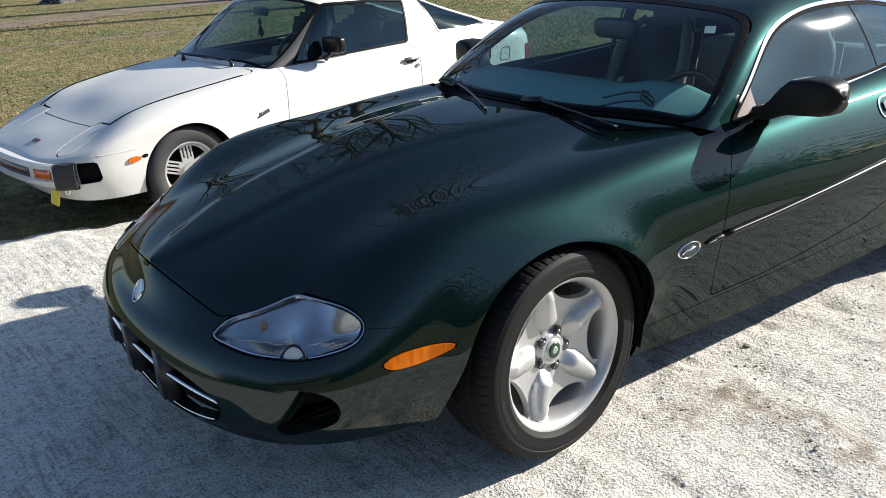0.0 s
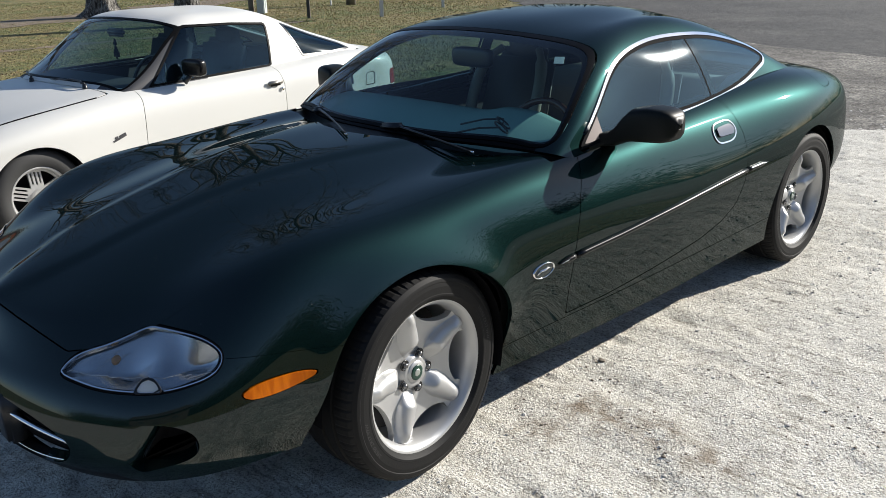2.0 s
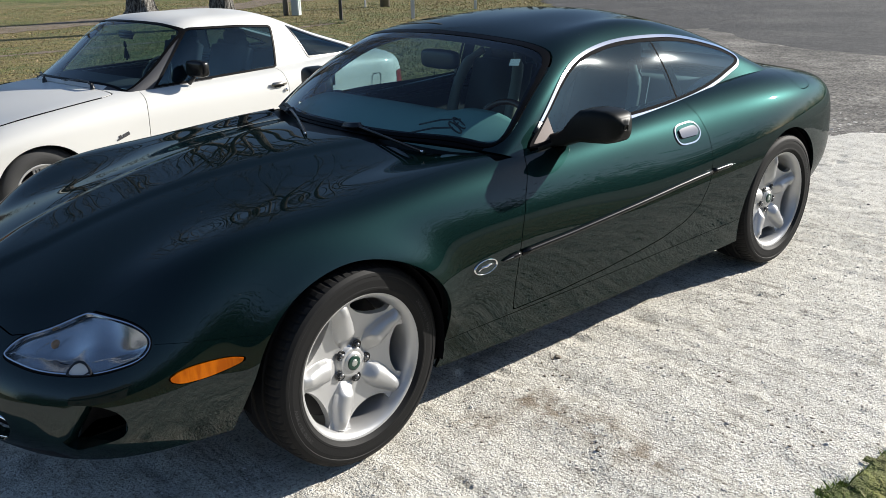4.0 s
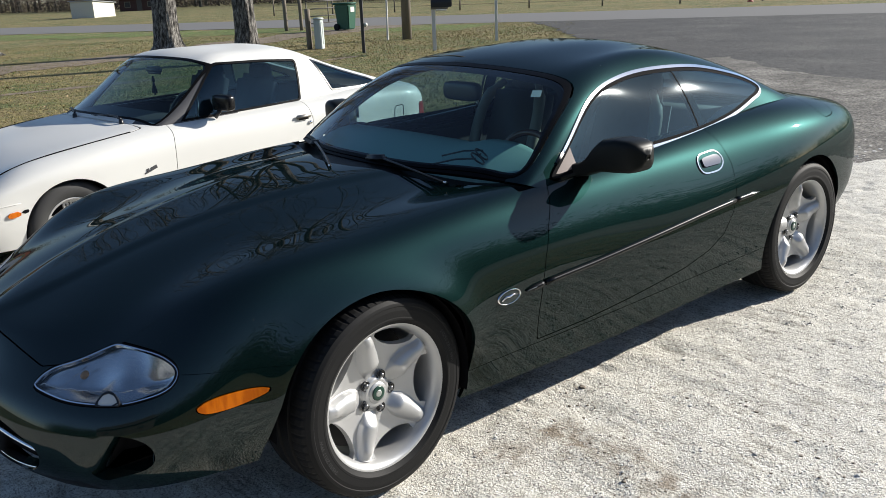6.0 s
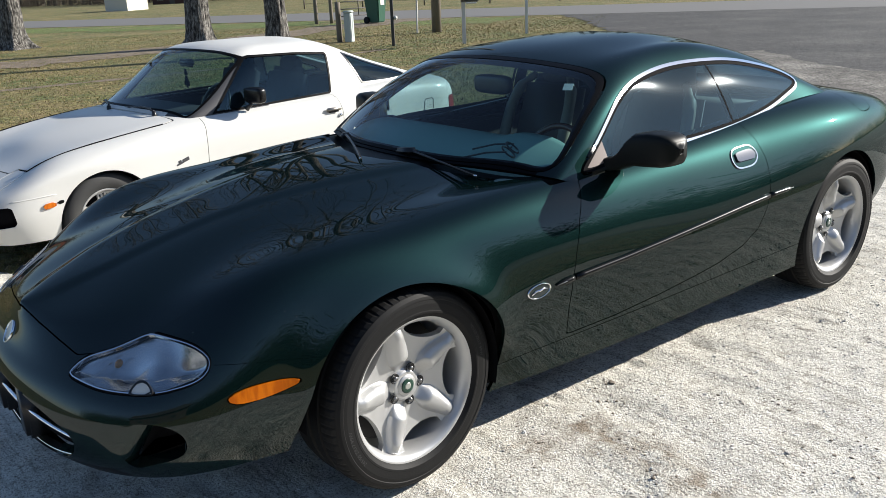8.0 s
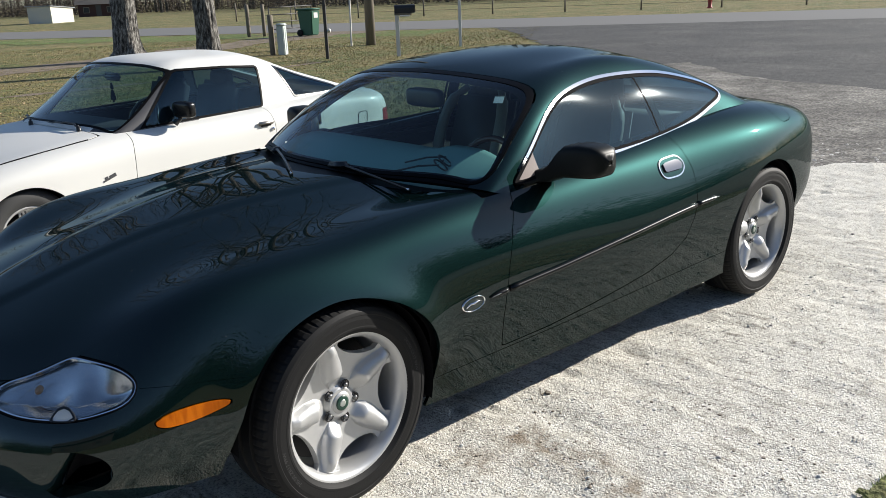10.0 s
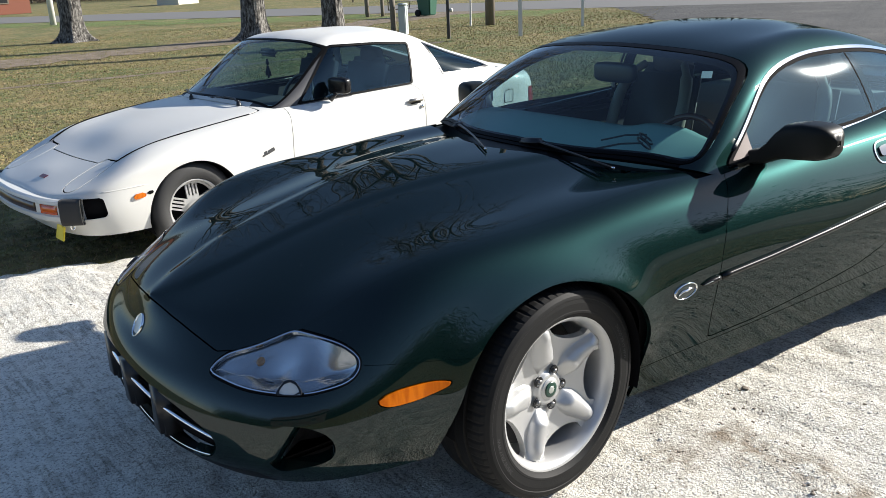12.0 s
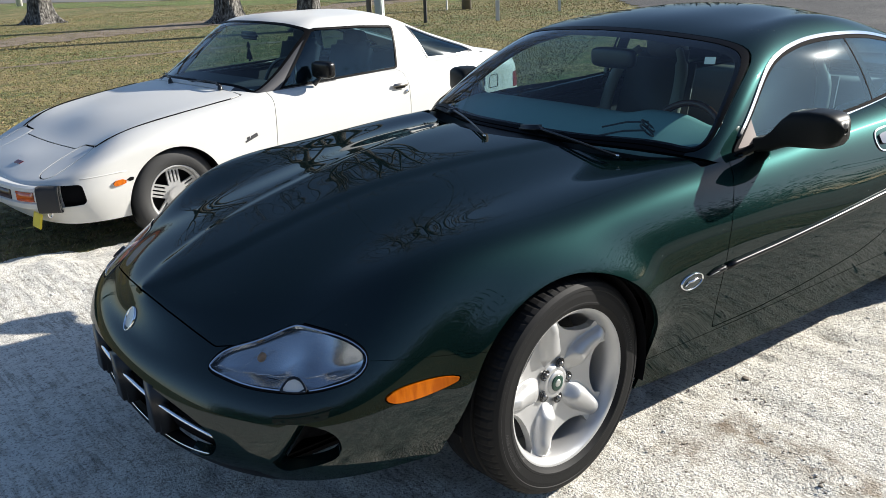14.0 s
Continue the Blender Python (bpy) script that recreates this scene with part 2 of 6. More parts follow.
colour(FRESH, ramp(FRESH, rn.outputs["Random Per Island"], (.0, (.10, .17, .02)), (.6, (.24, .33, .05)), (1.0, (.38, .34, .16))))


# ---- mesh tools ----
def spline(knots, pts, q):
    """Natural cubic spline through pts (n, k), taken at q."""
    x, y, n = np.asarray(knots, float), np.asarray(pts, float), len(knots)
    h = np.diff(x)
    a = np.zeros((n, n))
    r = np.zeros_like(y)
    a[0, 0] = a[-1, -1] = 1
    for i in range(1, n - 1):
        a[i, i - 1:i + 2] = h[i - 1], 2 * (h[i - 1] + h[i]), h[i]
        r[i] = 6 * ((y[i + 1] - y[i]) / h[i] - (y[i] - y[i - 1]) / h[i - 1])
    m = np.linalg.solve(a, r)
    k = np.clip(np.searchsorted(x, q) - 1, 0, n - 2)
    u, v, hh = (x[k + 1] - q)[:, None], (q - x[k])[:, None], h[k][:, None]
    return (m[k] * u ** 3 + m[k + 1] * v ** 3) / (6 * hh) + (y[k] / hh - m[k] * hh / 6) * u + (y[k + 1] / hh - m[k + 1] * hh / 6) * v


def curve_through(pts, steps=8, closed=False):
    """A smooth polyline through a few points."""
    p = np.asarray(pts, float)
    if closed:
        p = np.vstack([p[-3:], p, p[:3]])
    k = np.concatenate([[0], np.cumsum(np.maximum(np.linalg.norm(np.diff(p, axis=0), axis=1), 1e-6) ** 0.7)])
    lo, hi = (k[3], k[-3]) if closed else (k[0], k[-1])
    n = steps * len(pts)
    q = np.linspace(lo, hi, n, endpoint=not closed)
    return spline(k, p, q)


def mirrored(p, flip):
    m = p[flip].copy()
    m[..., 1] *= -1
    return m


def loft(lines, ns, nt, nose=True, tail=True):
    """A surface over one side's lengthwise lines (from the lowest to the middle one), mirrored about y = 0."""
    p = np.asarray(lines, float).transpose(1, 0, 2).copy()
    p[..., 1] *= -1
    if nose:
        p = np.vstack([mirrored(p, [3, 2, 1]), p])
    if tail:
        p = np.vstack([p, mirrored(p, [-2, -3, -4])])
    d = np.linalg.norm(np.diff(p, axis=0), axis=2).mean(axis=1)
    k = np.concatenate([[0], np.cumsum(d)])
    lo, hi = (k[3] if nose else k[0]), (k[-4] if tail else k[-1])
    n, c = p.shape[0], p.shape[1]
    g = spline(k, p.reshape(n, -1), np.linspace(lo, hi, ns)).reshape(ns, c, 3)
    g = np.concatenate([g, mirrored(g.transpose(1, 0, 2), list(range(c - 2, -1, -1))).transpose(1, 0, 2)], axis=1)
    d = np.linalg.norm(np.diff(g, axis=1), axis=2).mean(axis=0)
    k = np.concatenate([[0], np.cumsum(d)])
    c2 = g.shape[1]
    return spline(k, g.transpose(1, 0, 2).reshape(c2, -1), np.linspace(0, k[-1], 2 * nt + 1)).reshape(2 * nt + 1, ns, 3).transpose(1, 0, 2)


def grid_sheet(g):
    """Grid to a sheet: points, outward normals, faces."""
    ns, nt = g.shape[:2]
    i = np.arange(ns * nt).reshape(ns, nt)
    f = np.stack([i[:-1, :-1], i[1:, :-1], i[1:, 1:], i[:-1, 1:]], -1).reshape(-1, 4)
    v = g.reshape(-1, 3)
    fn = np.cross(v[f[:, 2]] - v[f[:, 0]], v[f[:, 3]] - v[f[:, 1]])
    n = np.zeros_like(v)
    for j in range(4):
        np.add.at(n, f[:, j], fn)
    n /= np.maximum(np.linalg.norm(n, axis=1), 1e-12)[:, None]
    if (n[:, 2] * (v[:, 2] - v[:, 2].mean())).sum() < 0:
        n, f = -n, f[:, ::-1]
    return v, n, [tuple(q) for q in f.tolist()]


def clip(sheet, f):
    """Keeps the part of a sheet where f >= 0, f given at every point."""
    v, n, faces = sheet
    v, n, val = list(v), list(n), list(f)
    cut, out = {}, []
    for q in faces:
        s = [val[i] >= 0 for i in q]
        if all(s):
            out.append(q)
        elif any(s):
            poly = []
            for a, b, sa, sb in zip(q, q[1:] + q[:1], s, s[1:] + s[:1]):
                if sa:
                    poly.append(a)
                if sa != sb:
                    key = (min(a, b), max(a, b))
                    if key not in cut:
                        w = val[a] / (val[a] - val[b])
                        cut[key] = len(v)
                        v.append(v[a] + (v[b] - v[a]) * w)
                        nn = n[a] + (n[b] - n[a]) * w
                        n.append(nn / max(np.linalg.norm(nn), 1e-9))
                        val.append(0)
                    poly.append(cut[key])
            if len(poly) > 2:
                out.append(tuple(poly))
    used = sorted({i for q in out for i in q})
    if not used:
        return np.zeros((0, 3)), np.zeros((0, 3)), []
    back = {o: i for i, o in enumerate(used)}
    return np.array([v[i] for i in used]), np.array([n[i] for i in used]), [tuple(back[i] for i in q) for q in out]


def inside(px, pz, outline):
    """Signed distance (inside plus) of points to a closed outline in a plane."""
    o = np.asarray(outline, float)
    a, b = o, np.roll(o, -1, axis=0)
    best = np.full(len(px), 1e9)
    ins = np.zeros(len(px), bool)
    for (ax, az), (bx, bz) in zip(a, b):
        dx, dz = bx - ax, bz - az
        t = np.clip(((px - ax) * dx + (pz - az) * dz) / max(dx * dx + dz * dz, 1e-12), 0, 1)
        best = np.minimum(best, np.hypot(px - ax - t * dx, pz - az - t * dz))
        if az != bz:
            ins ^= ((az > pz) != (bz > pz)) & (px < (bx - ax) * (pz - az) / (bz - az) + ax)
    return np.where(ins, best, -best)


def empty(name, at=None):
    ob = new(name)
    ob.empty_display_size = 0.2
    if at is not None:
        ob.matrix_world = at
    return ob


def mesh_object(name, verts, faces, mat, parent=None, label="", normals=None, smooth=True):
    me = bpy.data.meshes.new(name)
    me.from_pydata([tuple(p) for p in verts], [], faces)
    me.materials.append(mat)
    if smooth:
        me.polygons.foreach_set("use_smooth", [True] * len(me.polygons))
    if normals is not None:
        me.normals_split_custom_set_from_vertices([tuple(p) for p in normals])
    ob = new(name, me)
    if parent:
        ob.parent = parent
    return tagged(ob, label)


def part(name, bm, mat, parent=None, label="", smooth=False):
    me = bpy.data.meshes.new(name)
    bm.to_mesh(me)
    bm.free()
    me.materials.append(mat)
    if smooth:
        me.polygons.foreach_set("use_smooth", [True] * len(me.polygons))
    ob = new(name, me)
    if parent:
        ob.parent = parent
    return tagged(ob, label)


def panel(name, sheet, mat, parent, label="", deep=0.014, lift=0.0):
    """A sheet as a panel whose edges turn inwards."""
    v, n, faces = sheet
    if lift:
        v = v + n * lift
    count = {}
    for q in faces:
        for a, b in zip(q, q[1:] + q[:1]):
            count[(a, b)] = count.get((a, b), 0) + 1
    rim = [(a, b) for (a, b) in count if (b, a) not in count]
    vv, nn, ff = [v], [n], list(faces)
    if deep and rim:
        ids = sorted({i for e in rim for i in e})
        at = {o: i for i, o in enumerate(ids)}
        base, k = len(v), len(ids)
        side = np.zeros((k, 3))
        for a, b in rim:
            s = np.cross(v[b] - v[a], n[a])
            for i in (a, b):
                side[at[i]] += s
        side /= np.maximum(np.linalg.norm(side, axis=1), 1e-12)[:, None]
        vv += [v[ids], v[ids] - n[ids] * deep]
        nn += [side, side]
        ff += [(base + at[b], base + at[a], base + k + at[a], base + k + at[b]) for a, b in rim]
    return mesh_object(name, np.vstack(vv), ff, mat, parent, label, np.vstack(nn))


def box(bm, x0, x1, y0, y1, z0, z1, bevel=0.0, m=None):
    r = bmesh.ops.create_cube(bm, size=1, matrix=(m or Matrix()) @ Matrix.Translation(((x0 + x1) / 2, (y0 + y1) / 2, (z0 + z1) / 2)) @ Matrix.Diagonal((x1 - x0, y1 - y0, z1 - z0, 1)))
    if bevel:
        bmesh.ops.bevel(bm, geom=list({e for v in r["verts"] for e in v.link_edges}), offset=bevel, segments=2, affect="EDGES")
    return bm


def spin(profile, n=64, axis="y", arc=None):
    """A turned shape: profile of (radius, along) about an axis."""
    p = np.asarray(profile, float)
    a = np.linspace(0, 2 * math.pi, n, endpoint=False)
    v, f, k = [], [], len(p)
    for t in a:
        for r, h in p:
            v.append((r * math.cos(t), h, r * math.sin(t)) if axis == "y" else (r * math.cos(t), r * math.sin(t), h))
    for i in range(n):
        for j in range(k - 1):
            a0, b0 = i * k + j, ((i + 1) % n) * k + j
            f.append((a0, a0 + 1, b0 + 1, b0) if axis == "y" else (a0, b0, b0 + 1, a0 + 1))
    return v, f


def tube(path, radius, n=8, closed=False, flat=1.0, up=(0, 0, 1)):
    """A round bar along a polyline; radius may be a list."""
    p = np.asarray(path, float)
    k = len(p)
    rad = np.broadcast_to(np.asarray(radius, float), (k,))
    tan = np.roll(p, -1, 0) - np.roll(p, 1, 0)
    if not closed:
        tan[0], tan[-1] = p[1] - p[0], p[-1] - p[-2]
    tan /= np.maximum(np.linalg.norm(tan, axis=1), 1e-9)[:, None]
    u = np.cross(tan, np.asarray(up, float))
    bad = np.linalg.norm(u, axis=1) < 1e-3
    u[bad] = np.cross(tan[bad], (1, 0, 0))
    u /= np.linalg.norm(u, axis=1)[:, None]
    w = np.cross(u, tan)
    v, f = [], []
    for i in range(k):
        for j in range(n):
            t = 2 * math.pi * j / n
            v.append(p[i] + rad[i] * (math.cos(t) * u[i] + flat * math.sin(t) * w[i]))
    for i in range(k if closed else k - 1):
        for j in range(n):
            a, b = i * n + j, ((i + 1) % k) * n + j
            c = (j + 1) % n
            f.append((a, a - j + c, b - j + c, b))
    if not closed:
        f += [tuple(range(n))[::-1], tuple(range((k - 1) * n, k * n))]
    return v, f


# ---- ground ----
LOW = -.085


def lattice(ix, iy, seed):
    h = np.sin(ix * 127.1 + iy * 311.7 + seed * 74.7) * 43758.5453
    return h - np.floor(h)


def relief(x, y, seed=0):
    """Smooth value noise, 0 to 1."""
    ix, iy = np.floor(x), np.floor(y)
    fx, fy = x - ix, y - iy
    fx, fy = fx * fx * (3 - 2 * fx), fy * fy * (3 - 2 * fy)
    a, b = lattice(ix, iy, seed), lattice(ix + 1, iy, seed)
    c, d = lattice(ix, iy + 1, seed), lattice(ix + 1, iy + 1, seed)
    return (a + (b - a) * fx) * (1 - fy) + (c + (d - c) * fx) * fy


def grid_mesh(name, xs, ys, height, mat, keep=None):
    X, Y = np.meshgrid(xs, ys, indexing="ij")
    Z = height(X, Y)
    idx = np.arange(X.size).reshape(X.shape)
    F = np.stack([idx[:-1, :-1], idx[1:, :-1], idx[1:, 1:], idx[:-1, 1:]], -1).reshape(-1, 4)
    V = np.stack([X, Y, Z], -1).reshape(-1, 3)
    if keep is not None:
        ok = keep(V)
        F = F[ok[F].all(1)]
    me = bpy.data.meshes.new(name)
    me.from_pydata(V.tolist(), [], F.tolist())
    me.materials.append(mat)
    me.polygons.foreach_set("use_smooth", [True] * len(me.polygons))
    return new(name, me)


def strip(name, middle, width, z, mat, label, category, ragged=.0):
    """A flat band along a middle line."""
    p = curve_through(middle, 12)
    t = np.gradient(p, axis=0)
    t /= np.linalg.norm(t, axis=1)[:, None]
    n = np.stack([-t[:, 1], t[:, 0]], -1)
    w = width / 2 + ragged * (np.array([random.random() for _ in p]) - .5)[:, None]
    a, b = p + n * w, p - n * w
    v = [(q[0], q[1], z) for q in a] + [(q[0], q[1], z) for q in b]
    k = len(p)
    f = [(i, k + i, k + i + 1, i + 1) for i in range(k - 1)]
    return tagged(mesh_object(name, v, f, mat, smooth=False), label, category, kind="structure")


def area(name, outline, z, mat, label, category):
    bm = bmesh.new()
    edge = []
    for (ax, ay), (bx, by) in zip(outline, outline[1:] + outline[:1]):
        k = max(1, int(math.hypot(bx - ax, by - ay) / .3)) if abs(ax) + abs(bx) < 60 else 1
        for i in range(k):
            j = .16 if i else 0
            edge.append((ax + (bx - ax) * i / k + random.uniform(-j, j), ay + (by - ay) * i / k + random.uniform(-j, j)))
    vs = [bm.verts.new((x, y, z)) for x, y in edge]
    bm.faces.new(vs)
    bmesh.ops.triangulate(bm, faces=bm.faces)
    return tagged(part(name, bm, mat), label, category, kind="structure")


def yard_edge(x):
    return np.interp(x, (-30, -1.06, -.34, 2, 4, 5.98, 6.33, 7.5, 9), (3.4, 2.84, 2.66, 2.3, 1.6, .45, .02, -1.5, -4))


def yard_height(x, y):
    d = (yard_edge(x) - y) * .8 + .25 * (relief(x * 2.2, y * 2.2, 5) - .5) + .12 * (relief(x * 9, y * 9, 6) - .5)
    u, w = x * .06 - y, x + y * .06
    h = .014 * (relief(x * 1.3, y * 1.3, 1) - .5) + .011 * (relief(x * 7, y * 7, 2) - .5) + .006 * (relief(x * 24, y * 24, 3) - .5)
    pits = np.clip(relief(x * 11 + 5, y * 11, 14) - .62, 0, 1) * np.clip(relief(x * 1.6 + 2, y * 1.6, 15) * 2.2 - .9, 0, 1)
    h = h - .045 * pits
    h = h + .0045 * (relief(u * 2.5, w * 26, 4) - .5) * np.clip(relief(x * .9 + 7, y * .9, 12) * 3 - .7, 0, 1.4) + .004 * (relief(x * 41, y * 41, 8) - .5)
    lumps = np.clip(relief(x * 17, y * 17, 9) - .78, 0, 1) * .05 * np.clip(relief(x * 1.1 + 3, y * 1.1, 10) * 2 - .8, 0, 1)
    near = np.clip((y + 3.0) / .5, 0, 1) * np.clip((x + 3.2) / .5, 0, 1) * np.clip((7.4 - x) / .5, 0, 1)
    h, lumps = h * near, lumps * near
    return h + lumps - .004 - .11 * np.clip(.5 - d * 2.0, 0, 1)


def south_edge(x):
    """Where the gravel gives way to the lawn behind the camera."""
    return np.interp(x, (-30, -3, -1, .45, .62, .76, .86, 1.07, 1.3, 3, 9), (-2.95, -2.92, -2.8, -2.55, -2.2, -1.98, -1.94, -1.99, -2.0, -2.05, -2.3))


def verge_height(x, y):
    fall = np.clip((south_edge(x) - y - 2) / 8, 0, 1) + np.clip((x - 4.0) / 1.0, 0, 1) + np.clip((-20 - x) / 8, 0, 1)
    return .004 + .018 * (relief(x * 6, y * 6, 21) - .4) + .012 * (relief(x * 19, y * 19, 22) - .5) - .11 * np.clip(fall, 0, 1)


def on_yard(v):
    return v[:, 1] > south_edge(v[:, 0]) - .03


def on_verge(v):
    return v[:, 1] < south_edge(v[:, 0]) + .06 * (relief(v[:, 0] * 7, v[:, 1] * 7, 23) - .4)


xs = np.concatenate([np.arange(-30, -3.2, .8), np.arange(-3.2, 7.4, .024), np.arange(7.4, 9.4, .2)])
ys = np.concatenate([np.arange(-30, -3.0, .8), np.arange(-3.0, 3.3, .024)])
yard = grid_mesh("gravel_yard", xs, ys, yard_height, GRAVEL, on_yard)
tagged(yard, "white crushed limestone yard with raked lines and brown stains", "gravel", kind="structure")
verge = grid_mesh("lawn_verge", np.concatenate([np.arange(-30, -3, .5), np.arange(-3, .4, .12), np.arange(.4, 3.0, .03), np.arange(3.0, 5.2, .12)]), np.concatenate([np.arange(-30, -3.2, .6), np.arange(-3.2, -1.7, .03)]), verge_height, GRASS, on_verge)
tagged(verge, "patchy lawn along the edge of the gravel", "ground", kind="structure")
gr = grid_mesh("ground", np.concatenate([np.arange(-600, -40, 40), np.arange(-40, 80, 1.0), np.arange(80, 640, 40)]), np.concatenate([np.arange(-600, -40, 40), np.arange(-40, 130, 1.0), np.arange(130, 640, 40)]), lambda x, y: LOW + .012 * (relief(x * .16, y * .16, 11) - .5) * np.clip((np.hypot(x - 1, y - 1) - 6) / 10, 0, 1), GRASS)
tagged(gr, "dry winter lawn and fields with green patches", "ground", kind="structure")
area("asphalt_lot", [(4.6, 1.9), (6.2, 3.3), (9.4, 5.6), (13, 9.5), (17.8, 13.9), (21.5, 18.2), (24.8, 22.6), (27.5, 22), (40, 4), (70, -46), (30, -60), (6.5, -60), (5.5, -6)], -.074, ASPHALT, "worn dark asphalt lot with cracks", "road")
area("stony_shoulder", [(4.7, 2.0), (6.3, 3.2), (9.4, 5.45), (11.6, 7.4), (13.2, 7.3), (14.4, 6.8), (13.06, 5.36), (12.4, 4.3), (12.0, 3.5), (11.9, 2.8), (11.7, 2.1), (11.6, -3), (11, -12), (8, -14), (5.7, -6)], -.068, SHOULDER, "grey-brown stony hardstanding between the limestone and the asphalt", "ground")
ROAD_A, ROAD_D, ROAD_N = np.array((18.9, 32.3)), np.array((.5013, -.8653)), np.array((.8653, .5013))


def road_at(along, across):
    return tuple(ROAD_A + ROAD_D * along + ROAD_N * across)


strip("road", [road_at(t, 4.7) for t in (-260, -120, -40, 0, 40, 120, 260)], 9.2, -.070, material("far asphalt", (.135, .132, .126), .95), "straight grey asphalt country road", "road")
VERGE = material("green roadside grass", (.12, .20, .04), .95)
colour(VERGE, mix(VERGE, .8, ramp(VERGE, noise_of(VERGE, .4, 6, rough=.65), (.36, (.27, .225, .10)), (.47, (.13, .155, .04)), (.60, (.13, .185, .04)), (.72, (.24, .20, .08))), ramp(VERGE, noise_of(VERGE, 9, 6), (.32, (.4, .4, .35)), (.55, (1, 1, 1)), (.75, (1.4, 1.35, 1.2))), "MULTIPLY"))
bump(VERGE, noise_of(VERGE, 14, 5), 1.0, .08)
strip("roadside_grass", [road_at(t, -2.6) for t in (-90, -60, -40, -20, -5, 6, 10)], 4.4, -.0765, VERGE, "green winter grass along the near side of the road", "grass", 1.6)
strip("dirt_track", [(-30, 15.5), (-12, 18.2), (1.8, 20.9), (7.3, 21.9), (11, 23.6), (16, 26), (22, 28)], 2.3, -.074, DIRT, "bare brown dirt track across the lawn", "path", .9)
strip("rut", [(-14, 15.6), (-4, 15.0), (.9, 14.75), (4.3, 14.6), (8.5, 14.7), (11, 15.2)], .28, -.076, DIRT, "dark earth rut in the lawn", "path", .2)


# ---- the green coupe ----
BODY = [
    [(-.965, 0, .225), (-.925, .37, .23), (-.775, .65, .25), (-.45, .79, .265), (0, .81, .22), (.45, .832, .20), (.83, .845, .195), (1.35, .857, .195), (1.95, .862, .205), (2.55, .84, .22), (3.0, .79, .30), (3.34, .67, .34), (3.54, .38, .35), (3.58, 0, .35)],
    [(-1.045, 0, .325), (-1.0, .405, .33), (-.832, .70, .345), (-.45, .83, .36), (0, .85, .34), (.45, .85, .33), (.83, .86, .33), (1.35, .87, .33), (1.95, .875, .34), (2.55, .88, .36), (3.0, .845, .42), (3.37, .71, .46), (3.60, .42, .47), (3.65, 0, .47)],
    [(-1.04, 0, .49), (-.99, .40, .49), (-.84, .70, .495), (-.45, .84, .51), (0, .885, .53), (.45, .885, .54), (.83, .885, .55), (1.35, .895, .57), (1.95, .90, .60), (2.55, .905, .63), (2.98, .86, .64), (3.39, .72, .64), (3.68, .42, .64), (3.72, 0, .64)],
    [(-.995, 0, .545), (-.945, .39, .55), (-.79, .65, .58), (-.45, .81, .655), (0, .855, .70), (.45, .868, .708), (.83, .872, .713), (1.35, .862, .74), (1.95, .86, .77), (2.55, .87, .81), (2.98, .825, .81), (3.40, .685, .785), (3.65, .40, .77), (3.69, 0, .77)],
    [(-.962, 0, .60), (-.885, .34, .61), (-.72, .54, .655), (-.42, .722, .784), (0, .775, .828), (.45, .780, .857), (.83, .778, .868), (1.35, .765, .886), (1.95, .74, .92), (2.55, .745, .94), (3.0, .71, .91), (3.38, .58, .865), (3.60, .34, .84), (3.64, 0, .84)],
    [(-.945, 0, .63), (-.855, .27, .65), (-.67, .42, .705), (-.36, .50, .798), (0, .54, .848), (.45, .565, .872), (.83, .59, .882), (1.35, .58, .90), (1.95, .56, .93), (2.55, .54, .965), (3.0, .52, .945), (3.35, .42, .885), (3.55, .25, .86), (3.59, 0, .86)],
    [(-.937, 0, .647), (-.825, .14, .68), (-.64, .20, .746), (-.33, .235, .826), (0, .25, .877), (.43, .27, .906), (.83, .28, .91), (1.35, .28, .93), (1.95, .28, .95), (2.55, .27, .975), (3.0, .26, .96), (3.33, .22, .90), (3.51, .12, .875), (3.55, 0, .87)],
    [(-.932, 0, .655), (-.815, 0, .695), (-.62, 0, .758), (-.31, 0, .835), (0, 0, .885), (.42, 0, .915), (.83, 0, .925), (1.35, 0, .94), (1.95, 0, .96), (2.55, 0, .98), (3.0, 0, .965), (3.31, 0, .905), (3.49, 0, .88), (3.53, 0, .875)],
]
CABIN = [
    [(.78, .785, .862), (.93, .778, .874), (1.23, .756, .888), (1.58, .741, .898), (1.9, .726, .91), (2.25, .705, .93), (2.55, .69, .935), (2.85, .69, .92)],
    [(.70, .735, .888), (.895, .71, 1.02), (1.19, .629, 1.16), (1.53, .553, 1.22), (1.85, .540, 1.222), (2.22, .552, 1.15), (2.55, .59, 1.05), (2.88, .61, .93)],
    [(.61, .54, .905), (.85, .52, 1.07), (1.13, .475, 1.212), (1.49, .43, 1.264), (1.85, .41, 1.265), (2.28, .42, 1.19), (2.65, .44, 1.07), (3.0, .46, .93)],
    [(.52, .27, .912), (.79, .26, 1.08), (1.09, .24, 1.228), (1.46, .22, 1.289), (1.88, .215, 1.29), (2.33, .22, 1.205), (2.73, .23, 1.08), (3.1, .24, .93)],
    [(.49, 0, .915), (.77, 0, 1.085), (1.08, 0, 1.235), (1.45, 0, 1.296), (1.9, 0, 1.297), (2.36, 0, 1.21), (2.77, 0, 1.085), (3.15, 0, .93)],
]
# the side glass is nearly straight from belt to roof
CABIN.insert(1, [((a + d) / 2, (b + e) / 2 + bow, (c + f) / 2) for (a, b, c), (d, e, f), bow in zip(CABIN[0], CABIN[1], (.010, .010, .003, .019, .022, .018, .010, .010))])


